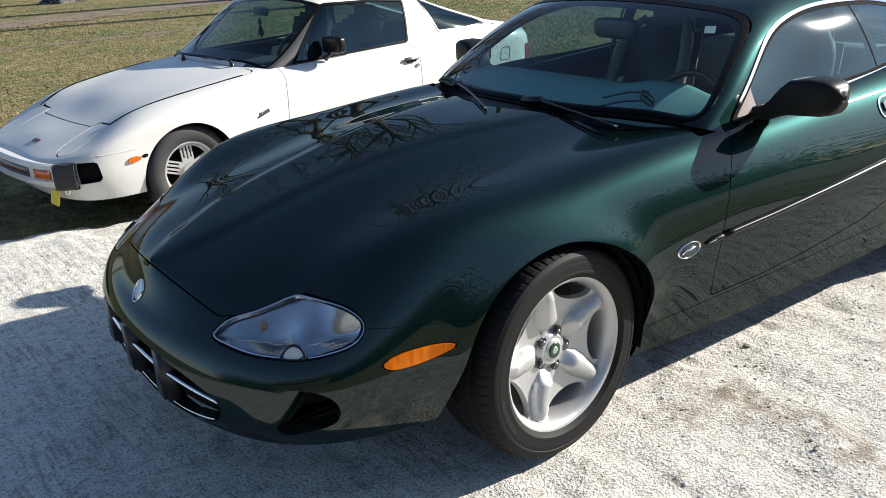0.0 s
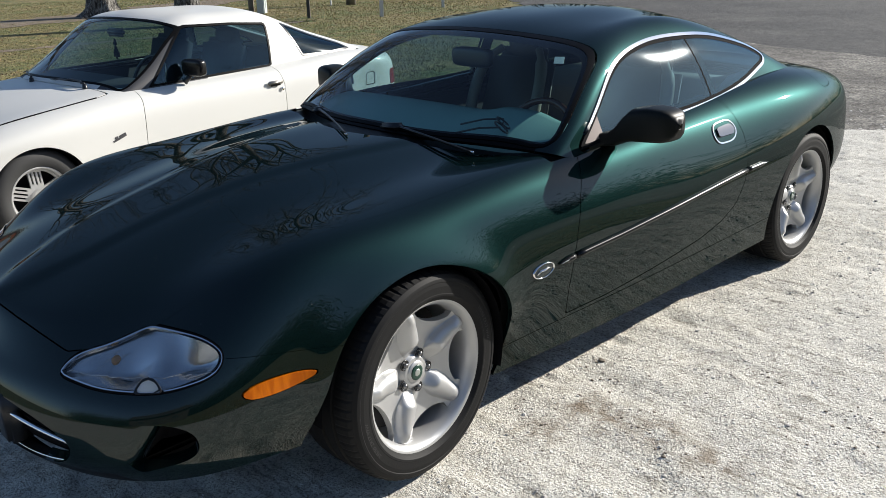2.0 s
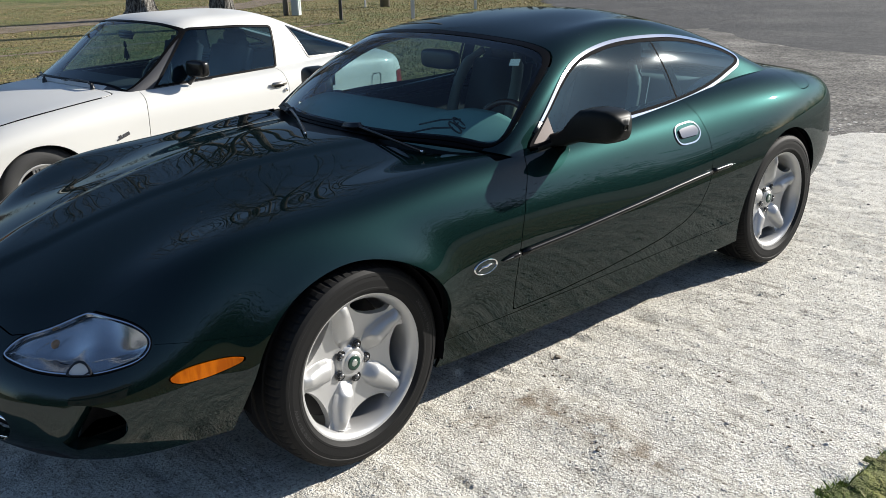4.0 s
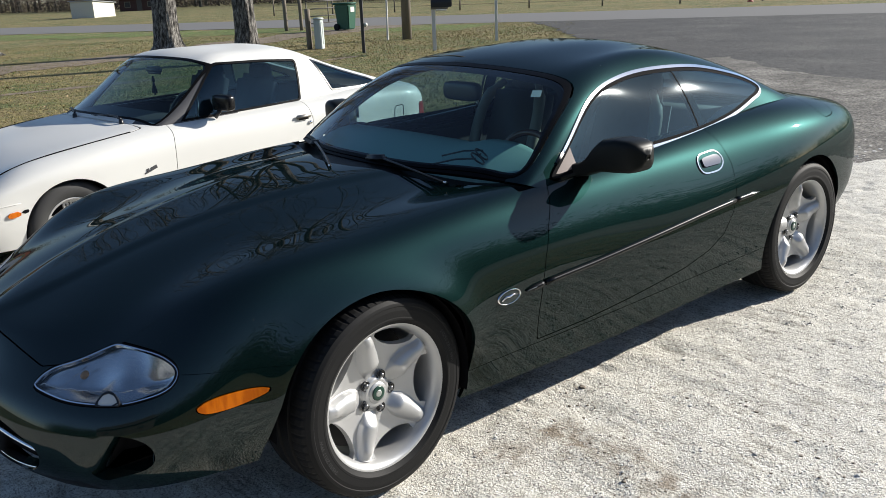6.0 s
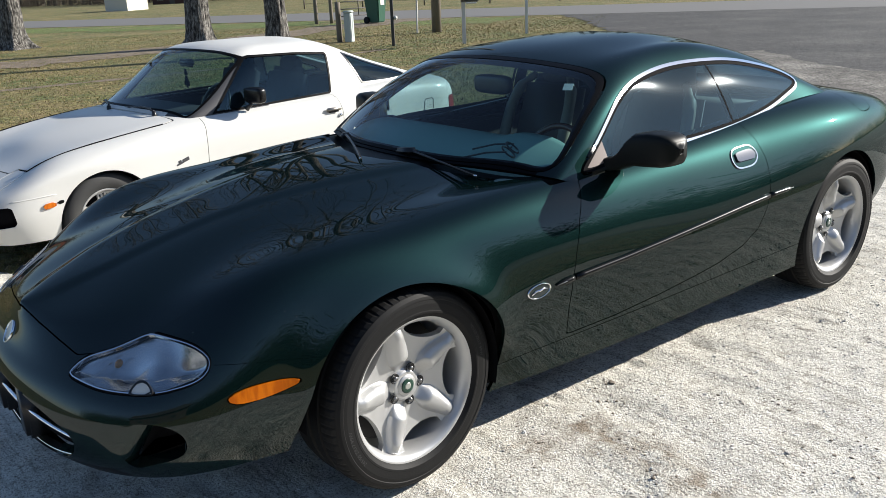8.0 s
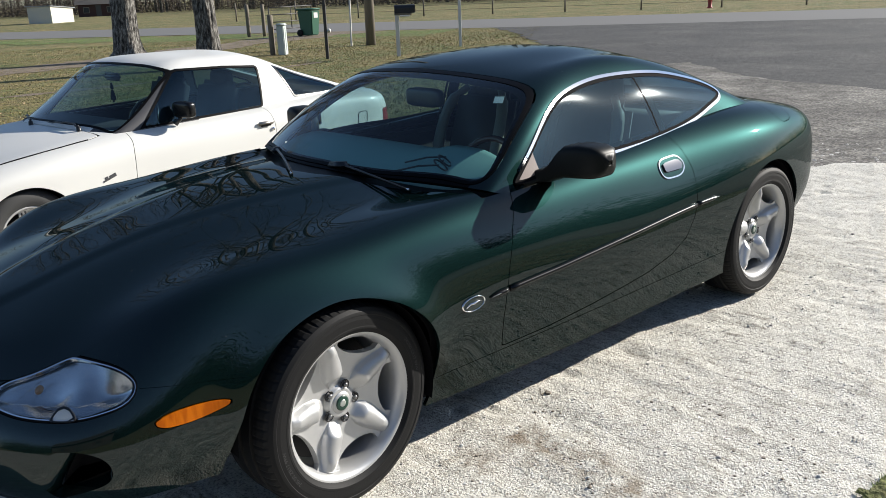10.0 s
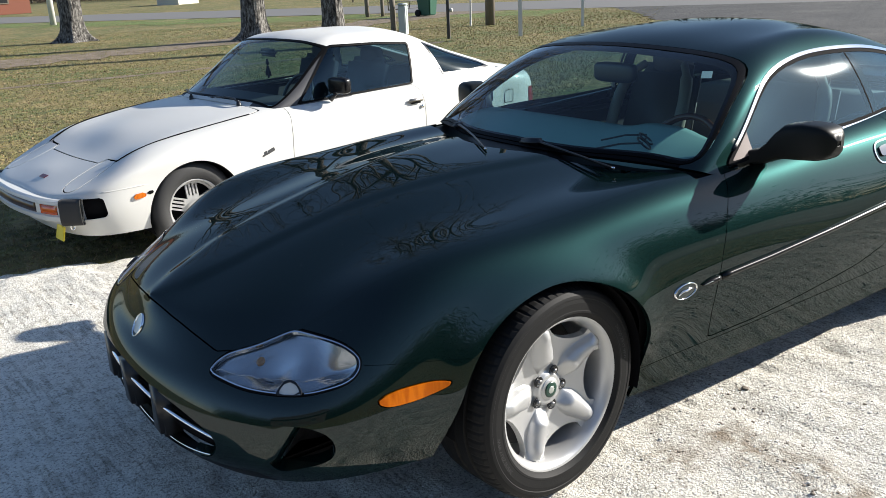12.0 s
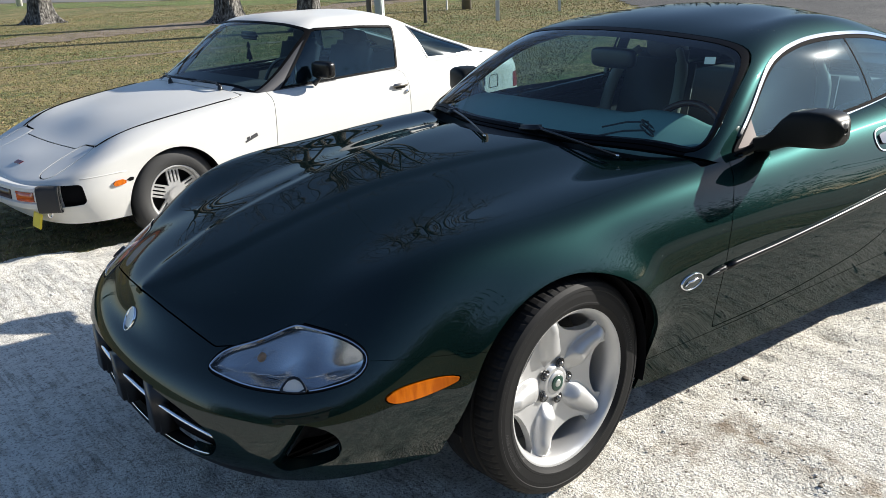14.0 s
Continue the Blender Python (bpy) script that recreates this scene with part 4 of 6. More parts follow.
roof = cutf(cutf(cutf(cabin, lambda v: -f_window(v) - .006), lambda v: -f_screen(v) - .001), lambda v: -f_back(v) - .001)
f_foot = lambda v: np.where(v[:, 0] < .9, np.minimum(.695 - np.abs(v[:, 1]), .95 - v[:, 2]), -1)
panel("roof", cutf(roof, lambda v: -f_foot(v)), GREEN, coupe, "rounded green roof with pillars")
panel("screen_foot", cutf(roof, f_foot), MATT, coupe, "black rubber foot of the windscreen", lift=.001)
for s in (-1, 1):
    side = cutf(cabin, lambda v: s * v[:, 1] - .3)
    ring = cutf(cutf(side, lambda v: f_window(v) + .0065), lambda v: np.minimum(.0055 - f_window(v), v[:, 0] - .882))
    panel("window_surround", ring, CHROME, coupe, "polished chrome window surround", lift=.005, deep=.016)
    ring = cutf(cutf(side, lambda v: f_window(v) - .005), lambda v: .018 - f_window(v))
    panel("window_seal", ring, DARK, coupe, lift=.001, deep=.01)
    pane = cutf(side, lambda v: f_window(v) - .018)
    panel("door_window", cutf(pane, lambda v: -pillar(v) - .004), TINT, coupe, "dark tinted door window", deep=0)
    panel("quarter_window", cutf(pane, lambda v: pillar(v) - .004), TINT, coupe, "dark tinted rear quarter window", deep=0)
    panel("pillar_seal", cutf(cutf(pane, lambda v: pillar(v) + .004), lambda v: .004 - pillar(v)), DARK, coupe, lift=.001, deep=.008)
    panel("pillar_trim", cutf(cutf(pane, lambda v: pillar(v) - .006), lambda v: .075 - pillar(v)), DARK, coupe, lift=-.012, deep=.01)
    side = cutf(side, lambda v: f_window(v) - .018)
    panel("mirror_gusset", cutf(side, lambda v: .995 - v[:, 0] - (v[:, 2] - .90) * .2), material("dusky rose door lining", (.15, .115, .105), .6), coupe, "dusky lining seen in the window corner", lift=.002, deep=.006)
panel("screen_seal", cutf(cutf(cabin, lambda v: f_screen(v) - .001), lambda v: .010 - f_screen(v)), MATT, coupe, "black windscreen seal", lift=.002, deep=.01)
panel("screen_border", cutf(cutf(cabin, lambda v: f_screen(v) - .009), lambda v: .018 + .008 * np.clip((v[:, 2] - 1.15) / .05, 0, 1) - f_screen(v)), material("black glass border", (.004, .004, .0045), .6, 0.0, Specular_IOR_Level=.04), coupe, "black printed border of the windscreen", lift=-.004, deep=0)
panel("windscreen", cutf(cabin, lambda v: f_screen(v) - .009), WIND, coupe, "green tinted windscreen", deep=0)
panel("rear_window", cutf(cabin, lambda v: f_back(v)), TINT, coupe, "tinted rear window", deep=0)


def blob(name, co, sizes, mat, parent, label="", power=.55, rot=None, nu=14, nv=24):
    """A pillow-like rounded block."""
    vv = []
    bend = lambda a: math.copysign(abs(a) ** power, a)
    for i in range(nu + 1):
        u = math.pi * (i / nu - .5)
        for j in range(nv):
            t = 2 * math.pi * j / nv
            q = Vector((bend(math.cos(u)) * bend(math.cos(t)) * sizes[0] / 2, bend(math.cos(u)) * bend(math.sin(t)) * sizes[1] / 2, bend(math.sin(u)) * sizes[2] / 2))
            vv.append(Vector(co) + (rot @ q if rot else q))
    ff = [(i * nv + j, i * nv + (j + 1) % nv, (i + 1) * nv + (j + 1) % nv, (i + 1) * nv + j) for i in range(nu) for j in range(nv)]
    return mesh_object(name, vv, ff, mat, parent, label)


# door mirrors
for s in (-1, 1):
    sec = []
    for i, (y, x, z, a, b) in enumerate(((.725, .93, .885, .050, .026), (.79, .955, .897, .046, .026), (.815, .965, .910, .052, .036), (.845, .975, .938, .060, .050), (.875, .985, .956, .068, .060), (.93, .995, .961, .070, .063), (.982, 1.005, .961, .068, .060), (1.008, 1.01, .960, .060, .053), (1.024, 1.012, .960, .040, .036), (1.030, 1.012, .960, .012, .010))):
        for j in range(28):
            t = 2 * math.pi * j / 28
            c, d = math.cos(t), math.sin(t)
            k = .42
            sec.append((x + .062 + a * math.copysign(abs(c) ** k, c), s * y, z + b * math.copysign(abs(d) ** k, d)))
    n = 10
    ff = [(i * 28 + j, i * 28 + (j + 1) % 28, (i + 1) * 28 + (j + 1) % 28, (i + 1) * 28 + j) for i in range(n - 1) for j in range(28)]
    ff = ff if s > 0 else [q[::-1] for q in ff]
    ff += [tuple(range((n - 1) * 28, n * 28))]
    mir = mesh_object("door_mirror", sec, ff, MIRROR, coupe, "glossy black door mirror on a wedge arm")
    bm = bmesh.new()
    rounded(bm, (1.130, s * .915, .965), (.008, .09, .085), .003)
    part("mirror_glass", bm, CHROME, mir, "mirror glass")

# wheels
SIDEWALL = material("worn raised rubber", (.028, .028, .028), .7)
LETTERS = {}


def lettering(text, size, radius, mid, y):
    """Raised letters bent round a tyre's side."""
    if text not in LETTERS:
        cu = bpy.data.curves.new("lettering", "FONT")
        cu.body, cu.size, cu.align_x = text, size, "CENTER"
        ob = new("lettering", cu)
        bpy.context.view_layer.update()
        me = bpy.data.meshes.new_from_object(ob.evaluated_get(bpy.context.evaluated_depsgraph_get()))
        LETTERS[text] = ([tuple(q.co) for q in me.vertices], [tuple(f.vertices) for f in me.polygons])
        bpy.data.objects.remove(ob)
        bpy.data.meshes.remove(me)
    vv = []
    for a, b, c in LETTERS[text][0]:
        t, r = mid - a * 1.15 / radius, radius + b
        vv.append((r * math.cos(t), y, r * math.sin(t)))
    return vv, LETTERS[text][1]


def wheel(parent, cx, side_y, s, steer=0.0, radius=.338, rim_r=.235, turn=31):
    hub = tagged(empty("wheel"), "silver five-spoke alloy wheel with black tyre")
    hub.parent = parent
    hub.matrix_basis = pose(cx, side_y, radius, 0, 0, (0 if s < 0 else 180) + steer)
    n = 288
    prof = [(rim_r + .004, -.112), (rim_r + .014, -.119), (.256, -.1245), (.258, -.1262), (.264, -.1268), (.266, -.1262), (.288, -.127), (.300, -.1255), (.302, -.127), (.307, -.1262), (.312, -.1250), (.324, -.1180), (.332, -.104), (.337, -.082), (.338, -.060), (.330, -.057), (.330, -.047), (.338, -.044), (.338, -.004), (.330, -.001), (.330, .009), (.338, .012), (.338, .05), (.332, .095), (.30, .125), (.24, .12), (rim_r, .11)]
    tv, tf = spin(prof, n)
    tv = np.array(tv).reshape(n, len(prof), 3)
    for i in range(n):
        if i % 4 == 0:
            for j in range(12, 15):
                r = np.hypot(tv[i, j, 0], tv[i, j, 2])
                tv[i, j, 0] *= (r - .0025) / r
                tv[i, j, 2] *= (r - .0025) / r
                tv[i, j, 1] += .002
    tyre = mesh_object("tyre", tv.reshape(-1, 3), tf, RUBBER, hub, "black low-profile tyre with tread blocks", smooth=False)
    for text, mid in (("245/50 ZR17 99W", 200), ("245/50 ZR17 99W", 20)):
        lv, lf = lettering(text, .016, .276, math.radians(mid), -.1272)
        mesh_object("sidewall_lettering", lv, lf, SIDEWALL, tyre, "raised tyre size lettering", smooth=False)
    bv, bf = spin([(rim_r - .004, .10), (rim_r - .012, .02), (rim_r - .016, -.06), (rim_r - .011, -.095), (rim_r - .002, -.108), (rim_r + .008, -.115), (rim_r + .012, -.113), (rim_r + .010, -.106)], 96)
    mesh_object("rim", bv, bf, ALLOY, hub, "polished silver rim")
    nr, na = 44, 300
    rr = np.linspace(.018, rim_r - .010, nr)
    aa = np.linspace(0, 2 * math.pi, na, endpoint=False)
    R, A = np.meshgrid(rr, aa, indexing="ij")
    rise = np.clip((R - .062) / .05, 0, 1)
    rise = rise * rise * (3 - 2 * rise)
    H = -.048 - .012 * np.clip((R - .06) / .12, 0, 1) - .016 * np.clip((R - .15) / .07, 0, 1) ** 2
    for k in range(5):
        t = A - math.radians(turn + 72 * k)
        d = R * np.sin(t)
        wid = .016 + .022 * np.clip((R - .05) / .06, 0, 1) - .012 * np.clip((R - .145) / .06, 0, 1)
        lobe = np.clip(1 - (d / wid) ** 2, 0, 1) ** .55 * (np.cos(t) > 0)
        end = np.clip((rim_r - .010 - R) / .035, 0, 1) ** .5
        H = H - lobe * rise * (.030 * end + .003)
    H = H - .012 * np.clip((.056 - R) / .006, 0, 1)
    P = np.stack([R * np.cos(A), H, R * np.sin(A)], -1)
    idx = np.arange(nr * na).reshape(nr, na)
    nxt = np.roll(idx, -1, 1)
    F = np.stack([idx[:-1], idx[1:], nxt[1:], nxt[:-1]], -1).reshape(-1, 4)
    pv = P.reshape(-1, 3)
    fn = np.cross(pv[F[:, 2]] - pv[F[:, 0]], pv[F[:, 3]] - pv[F[:, 1]])
    nv = np.zeros_like(pv)
    for j in range(4):
        np.add.at(nv, F[:, j], fn)
    nv /= np.linalg.norm(nv, axis=1)[:, None]
    if nv[:, 1].mean() > 0:
        nv, F = -nv, F[:, ::-1]
    ra, an = np.hypot(pv[:, 0], pv[:, 2]), np.arctan2(pv[:, 2], pv[:, 0])
    hole = np.full(len(pv), -1.0)
    for k in range(5):
        t = (an - math.radians(turn + 36 + 72 * k) + math.pi) % (2 * math.pi) - math.pi
        dx, dr = ra * t, ra - .187
        hole = np.maximum(hole, np.minimum(dr + .026 - 5.5 * dx * dx, (.082 + .2 * dr - np.abs(dx)) * .6))
    face = clip((pv, nv, [tuple(q) for q in F.tolist()]), -hole)
    panel("spokes", face, ALLOY, hub, "five rounded silver spokes", deep=.022)
    bv, bf = spin([(.21, .03), (.19, .035), (.0, .035)], 48)
    mesh_object("brake_disc", bv, bf, material("dark brake", (.035, .033, .032), .5, .5), hub, "dark brake disc")
    bv, bf = spin([(.0, -.0665), (.018, -.0665), (.025, -.0655), (.027, -.0645), (.034, -.0635), (.037, -.060), (.038, -.05)], 40)
    mesh_object("centre_cap", bv, bf, ALLOY, hub, "silver centre cap")
    bv, bf = spin([(.0, -.0690), (.019, -.0687), (.0248, -.0678), (.0255, -.064)], 32)
    mesh_object("cap_emblem", bv, bf, material("green enamel", (.012, .045, .03), .3), hub, "green round cap emblem")
    bv, bf = spin([(.0, -.0700), (.009, -.0699), (.0125, -.0694), (.013, -.0680)], 7)
    mesh_object("emblem_motif", bv, bf, material("pale emblem metal", (.45, .47, .44), .4, .6), hub, "pale raised emblem motif")
    for k in range(5):
        t = math.radians(turn + 36 + 72 * k)
        bv, bf = spin([(.0, -.066), (.007, -.066), (.0085, -.063), (.0085, -.05)], 6)
        nut = mesh_object("wheel_nut", [(a + .058 * math.cos(t), b, c + .058 * math.sin(t)) for a, b, c in bv], bf, material("dull wheel nut", (.22, .22, .22), .35, .9), hub, "dark chrome wheel nut")
        # black ring stands for the shade inside the nut's pocket
        bv, bf = spin([(.0178, -.0555), (.0174, -.0590), (.0150, -.0585), (.0095, -.054)], 20)
        mesh_object("nut_seat", [(a + .058 * math.cos(t), b, c + .058 * math.sin(t)) for a, b, c in bv], bf, BLACK, hub)
    return hub


for x, y, s, st, ph in ((-.020, -.748, -1, 5, 31), (2.588, -.755, -1, 0, 20), (-.020, .748, 1, 5, 31), (2.588, .755, 1, 0, 20)):
    wheel(coupe, x, y, s, st, turn=ph)

# cabin inside
DASH = material("grey-green dashboard", (.19, .32, .305), .75)
# the beige seat leather again, with its shade put into the colour
SHADED = material("beige leather toned for shade", (.16, .122, .095), .5)
TRIM = material("dark cabin trim", (.03, .03, .032), .8)
g = []
for u in np.linspace(-1, 1, 41):
    y = .69 * u
    xf = .56 + .17 * u * u
    zf = .868
    row = [(xf, zf - .05), (xf + .01, zf)]
    for k in np.linspace(.12, 1, 9):
        x = xf + (1.03 - .03 * u * u - xf) * k
        row.append((x, zf + .060 * math.sin(k * 1.9) + (.045 * math.exp(-((y + .36) / .16) ** 4) * max(0, k - .35))))
    row += [(1.06, .86), (1.05, .62)]
    g.append([(x, y, z) for x, z in row])
dv, dn, df = grid_sheet(np.array(g))
mesh_object("dashboard", dv, df, DASH, coupe, "grey-green dashboard top lit by the sun", dn)
bm = bmesh.new()
rounded(bm, (1.6, 0, .42), (2.0, 1.5, .12), .03)
part("cabin_floor", bm, TRIM, coupe, "dark carpeted cabin floor")
for s in (-1, 1):
    bm = bmesh.new()
    rounded(bm, (1.55, s * .735, .62), (1.3, .05, .44), .02)
    part("door_card", bm, TRIM, coupe, "dark door lining")
    bm = bmesh.new()
    rounded(bm, (1.50, s * .36, .56), (.55, .52, .18), .06)
    seat = part("front_seat", bm, LEATHER, coupe, "beige leather front seat", True)
    bm = bmesh.new()
    rounded(bm, (1.80, s * .36, .80), (.13, .46, .56), .06, Matrix.Rotation(.28, 4, "Y"), 5)
    for q in bm.verts:
        q.co.y = s * .36 + (q.co.y - s * .36) * (1 - .45 * max(0, q.co.z - .80))
    back = part("backrest", bm, SHADED, seat, "beige leather backrest, coloured darker for shade", True)
    for e in (-1, 1):
        tv, tf = tube(curve_through([(1.64, s * .36 + e * .21, .60), (1.69, s * .36 + e * .215, .78), (1.78, s * .36 + e * .185, 1.0), (1.84, s * .36 + e * .12, 1.07)], 5), [.03] * 8 + [.03] * 8 + [.02] * 4, 8)
        mesh_object("bolster", tv, tf, LEATHER, back, "beige leather bolster")
    hy, hz = s * .36, 1.10
    head = blob("headrest", (1.90, hy, hz), (.11, .22, .16), SHADED, seat, "dark headrest")
    for e in (-.05, .05):
        tv, tf = tube([(1.88, hy + e, hz - .05), (1.85, hy + e, hz - .20)], .007, 6, up=(1, 0, 0))
        mesh_object("stalk", tv, tf, SHADED, head, "thin dark stalk")
bm = bmesh.new()
rounded(bm, (2.45, 0, .72), (.55, 1.1, .40), .08)
part("rear_seat", bm, LEATHER, coupe, "beige rear bench", True)
bm = bmesh.new()
rounded(bm, (2.72, 0, .88), (.36, 1.0, .04), .01)
part("parcel_shelf", bm, TRIM, coupe)
tv, tf = tube([(0, .185 * math.cos(t), .185 * math.sin(t)) for t in np.linspace(0, 2 * math.pi, 48, endpoint=False)], .014, 10, True, up=(1, 0, 0))
wm = pose(1.10, -.36, .795, 0, 22, 0)
sw = mesh_object("steering_wheel", [wm @ Vector(p) for p in tv], tf, material("brown wood rim", (.09, .035, .02), .25), coupe, "dark wood-rimmed steering wheel")
bm = bmesh.new()
rounded(bm, (0, 0, 0), (.05, .15, .10), .02, seg=2)
rounded(bm, (0, 0, .0), (.015, .34, .03), .006, seg=1)
bm.transform(wm)
part("hub", bm, TRIM, sw, "black hub with spokes", True)
blob("rear_view_mirror", (1.10, 0, 1.125), (.05, .23, .082), BLACK, coupe, "black inside mirror", .45)
# belt buckle hanging at the far pillar
tv, tf = tube([(1.83, .70, 1.02), (1.835, .715, .90), (1.835, .72, .845)], [.004, .004, .004], 6, flat=4)
belt = mesh_object("seat_belt", tv, tf, LEATHER, coupe, "beige seat belt hanging at the pillar")
tv, tf = tube([(1.83, .70, .85), (1.83, .735, .85), (1.83, .735, .79), (1.83, .70, .79)], .006, 6, True)
mesh_object("buckle", tv, tf, CHROME, belt, "bright metal belt tongue")

# wipers
def on_screen(y, z):
    d = (cabin[0][:, 1] - y) ** 2 + (cabin[0][:, 2] - z) ** 2 + 9 * (cabin[0][:, 0] > 1.3)
    k = np.argmin(d)
    return cabin[0][k], cabin[1][k]


for a, b, c in (((.525, -.12, .938), (.512, -.33, .924), (.518, -.545, .897)), ((.575, .42, .930), (.455, .17, .936), (.325, -.085, .930))):
    pts = curve_through([a, b, c], 5)
    k = len(pts)
    tv, tf = tube(pts, np.linspace(.0065, .003, k), 8, flat=.7)
    wp = mesh_object("wiper", tv, tf, BLACK, coupe, "black windscreen wiper arm and blade")
    tv, tf = tube(pts[3:] + np.array((.007, 0, -.006)), .004, 6)
    mesh_object("blade", tv, tf, RUBBER, wp)
    bm = bmesh.new()
    rounded(bm, (a[0], a[1], a[2] - .008), (.045, .11 if a[1] < 0 else .05, .028), .01, Matrix.Rotation(-.1, 4, "X"))
    part("pivot", bm, BLACK, wp, "black pivot cover", True)
    tv, tf = tube([pts[-1], pts[-1] + (pts[-1] - pts[-2]) * .35], .0045, 6)
    mesh_object("end_clip", tv, tf, CHROME, wp, "bright end clip")


# ---- the white hatchback coupe ----
WBODY = [
    [(-.76, 0, .20), (-.72, .5, .20), (-.61, .70, .20), (-.32, .78, .20), (0, .79, .20), (.6, .79, .18), (1.3, .79, .18), (2.0, .79, .18), (2.42, .79, .20), (2.9, .77, .22), (3.3, .68, .26), (3.4, .4, .28), (3.42, 0, .28)],
    [(-.83, 0, .36), (-.8, .52, .36), (-.66, .74, .36), (-.32, .81, .38), (0, .83, .39), (.6, .83, .38), (1.3, .832, .38), (2.0, .834, .38), (2.42, .835, .40), (2.9, .81, .42), (3.35, .72, .42), (3.45, .4, .42), (3.47, 0, .42)],
    [(-.825, 0, .44), (-.795, .52, .44), (-.65, .74, .46), (-.32, .815, .53), (0, .835, .55), (.6, .835, .56), (1.3, .838, .57), (2.0, .838, .58), (2.42, .838, .60), (2.9, .815, .62), (3.35, .72, .62), (3.45, .4, .62), (3.47, 0, .62)],
    [(-.805, 0, .465), (-.77, .50, .47), (-.615, .70, .515), (-.32, .78, .62), (0, .80, .68), (.6, .80, .74), (1.3, .805, .76), (2.0, .805, .78), (2.42, .805, .80), (2.9, .78, .80), (3.3, .69, .78), (3.38, .38, .78), (3.4, 0, .78)],
    [(-.76, 0, .485), (-.72, .46, .49), (-.57, .64, .54), (-.296, .70, .66), (0, .72, .72), (.6, .72, .785), (1.3, .735, .80), (2.0, .735, .82), (2.42, .73, .84), (2.9, .70, .84), (3.25, .62, .82), (3.33, .35, .82), (3.35, 0, .82)],
    [(-.7, 0, .51), (-.65, .35, .52), (-.476, .48, .58), (-.248, .52, .67), (0, .54, .73), (.6, .54, .81), (1.3, .55, .83), (2.0, .55, .85), (2.42, .54, .86), (2.9, .52, .86), (3.2, .45, .84), (3.28, .25, .84), (3.3, 0, .84)],
    [(-.66, 0, .525), (-.58, 0, .55), (-.416, 0, .60), (-.2, 0, .69), (0, 0, .745), (.6, 0, .83), (1.3, 0, .85), (2.0, 0, .86), (2.42, 0, .87), (2.9, 0, .87), (3.2, 0, .85), (3.26, 0, .85), (3.28, 0, .85)],
]
WCABIN = [
    [(.72, .70, .78), (1.0, .715, .79), (1.3, .715, .795), (1.65, .715, .805), (2.0, .71, .815), (2.4, .70, .83), (2.8, .66, .83), (3.1, .60, .83)],
    [(.66, .64, .80), (.98, .615, 1.0), (1.25, .575, 1.165), (1.6, .565, 1.19), (2.0, .56, 1.17), (2.4, .57, 1.04), (2.8, .57, .92), (3.1, .54, .85)],
    [(.60, .45, .815), (.92, .43, 1.03), (1.2, .40, 1.21), (1.6, .39, 1.245), (2.02, .39, 1.225), (2.42, .40, 1.09), (2.85, .40, .95), (3.15, .38, .855)],
    [(.56, 0, .83), (.88, 0, 1.05), (1.18, 0, 1.235), (1.6, 0, 1.265), (2.05, 0, 1.245), (2.45, 0, 1.11), (2.88, 0, .96), (3.2, 0, .855)],
]
WAT = pose(.054, 3.53, -.085, 0, 0, 7.5)
hatch = tagged(empty("hatchback_coupe", WAT), "aged white two-door sports hatchback parked on the lawn", "car")
wlower = grid_sheet(loft(WBODY, 280, 80))
wcabin = grid_sheet(loft(WCABIN, 180, 64, False, False))
GREY = material("dull grey pillar trim", (.05, .05, .054), .5, .1)
WHOOD = np.array(both([(-.465, 0), (-.463, .20), (-.455, .405), (-.40, .425), (-.395, .585), (-.25, .628), (-.10, .655), (.1, .672), (.30, .682), (.52, .683), (.60, .66), (.60, .45), (.56, .2), (.55, 0)]))
WLID = closed([(-.408, .44), (-.405, .50), (-.408, .575), (-.43, .590), (-.60, .610), (-.695, .61), (-.735, .57), (-.725, .50), (-.66, .45), (-.52, .425)], 4)
WDOOR = np.array([(.79, .88), (.762, .79), (.742, .68), (.732, .47), (.735, .25), (1.92, .25), (1.962, .40), (1.970, .55), (1.967, .70), (1.945, .80), (1.925, .88)])
WWIN = np.array([(.875, .806), (1.015, .945), (1.158, 1.082), (1.258, 1.168), (1.30, 1.176), (1.7, 1.163), (2.0, 1.140), (2.022, 1.125), (1.995, .99), (1.962, .835), (1.94, .825), (1.4, .815)])
WSCR = closed(across([(0, .850), (.3, .845), (.60, .817), (.674, .808), (.677, .85), (.640, 1.0), (.602, 1.12), (.582, 1.162), (.53, 1.188), (.3, 1.215), (0, 1.223)]), 4)
WREAR = np.array([(2.195, 1.125), (2.235, 1.02), (2.30, .862), (2.60, .852), (2.90, .862), (2.80, .915), (2.50, 1.012)])


def g_arch(v):
    return np.where(np.abs(v[:, 1]) > .45, np.minimum(np.hypot(v[:, 0] + .015, v[:, 2] - .258) - .318, np.hypot(v[:, 0] - 2.42, v[:, 2] - .275) - .318), 1)


def g_hood(v):
    return np.where(v[:, 2] > .45, inside(v[:, 0], v[:, 1], WHOOD), -1)


def g_lid(v):
    return np.where(v[:, 2] > .40, inside(v[:, 0], np.abs(v[:, 1]), WLID), -1)


def g_door(v):
    return np.where(np.abs(v[:, 1]) > .66, inside(v[:, 0], v[:, 2], WDOOR), -1)


def g_socket(v):
    return np.where(np.abs(v[:, 1]) > .5, inside(v[:, 0], v[:, 2], np.array([(-.72, .315), (-.59, .325), (-.58, .345), (-.595, .435), (-.605, .45), (-.72, .45)])), -1)


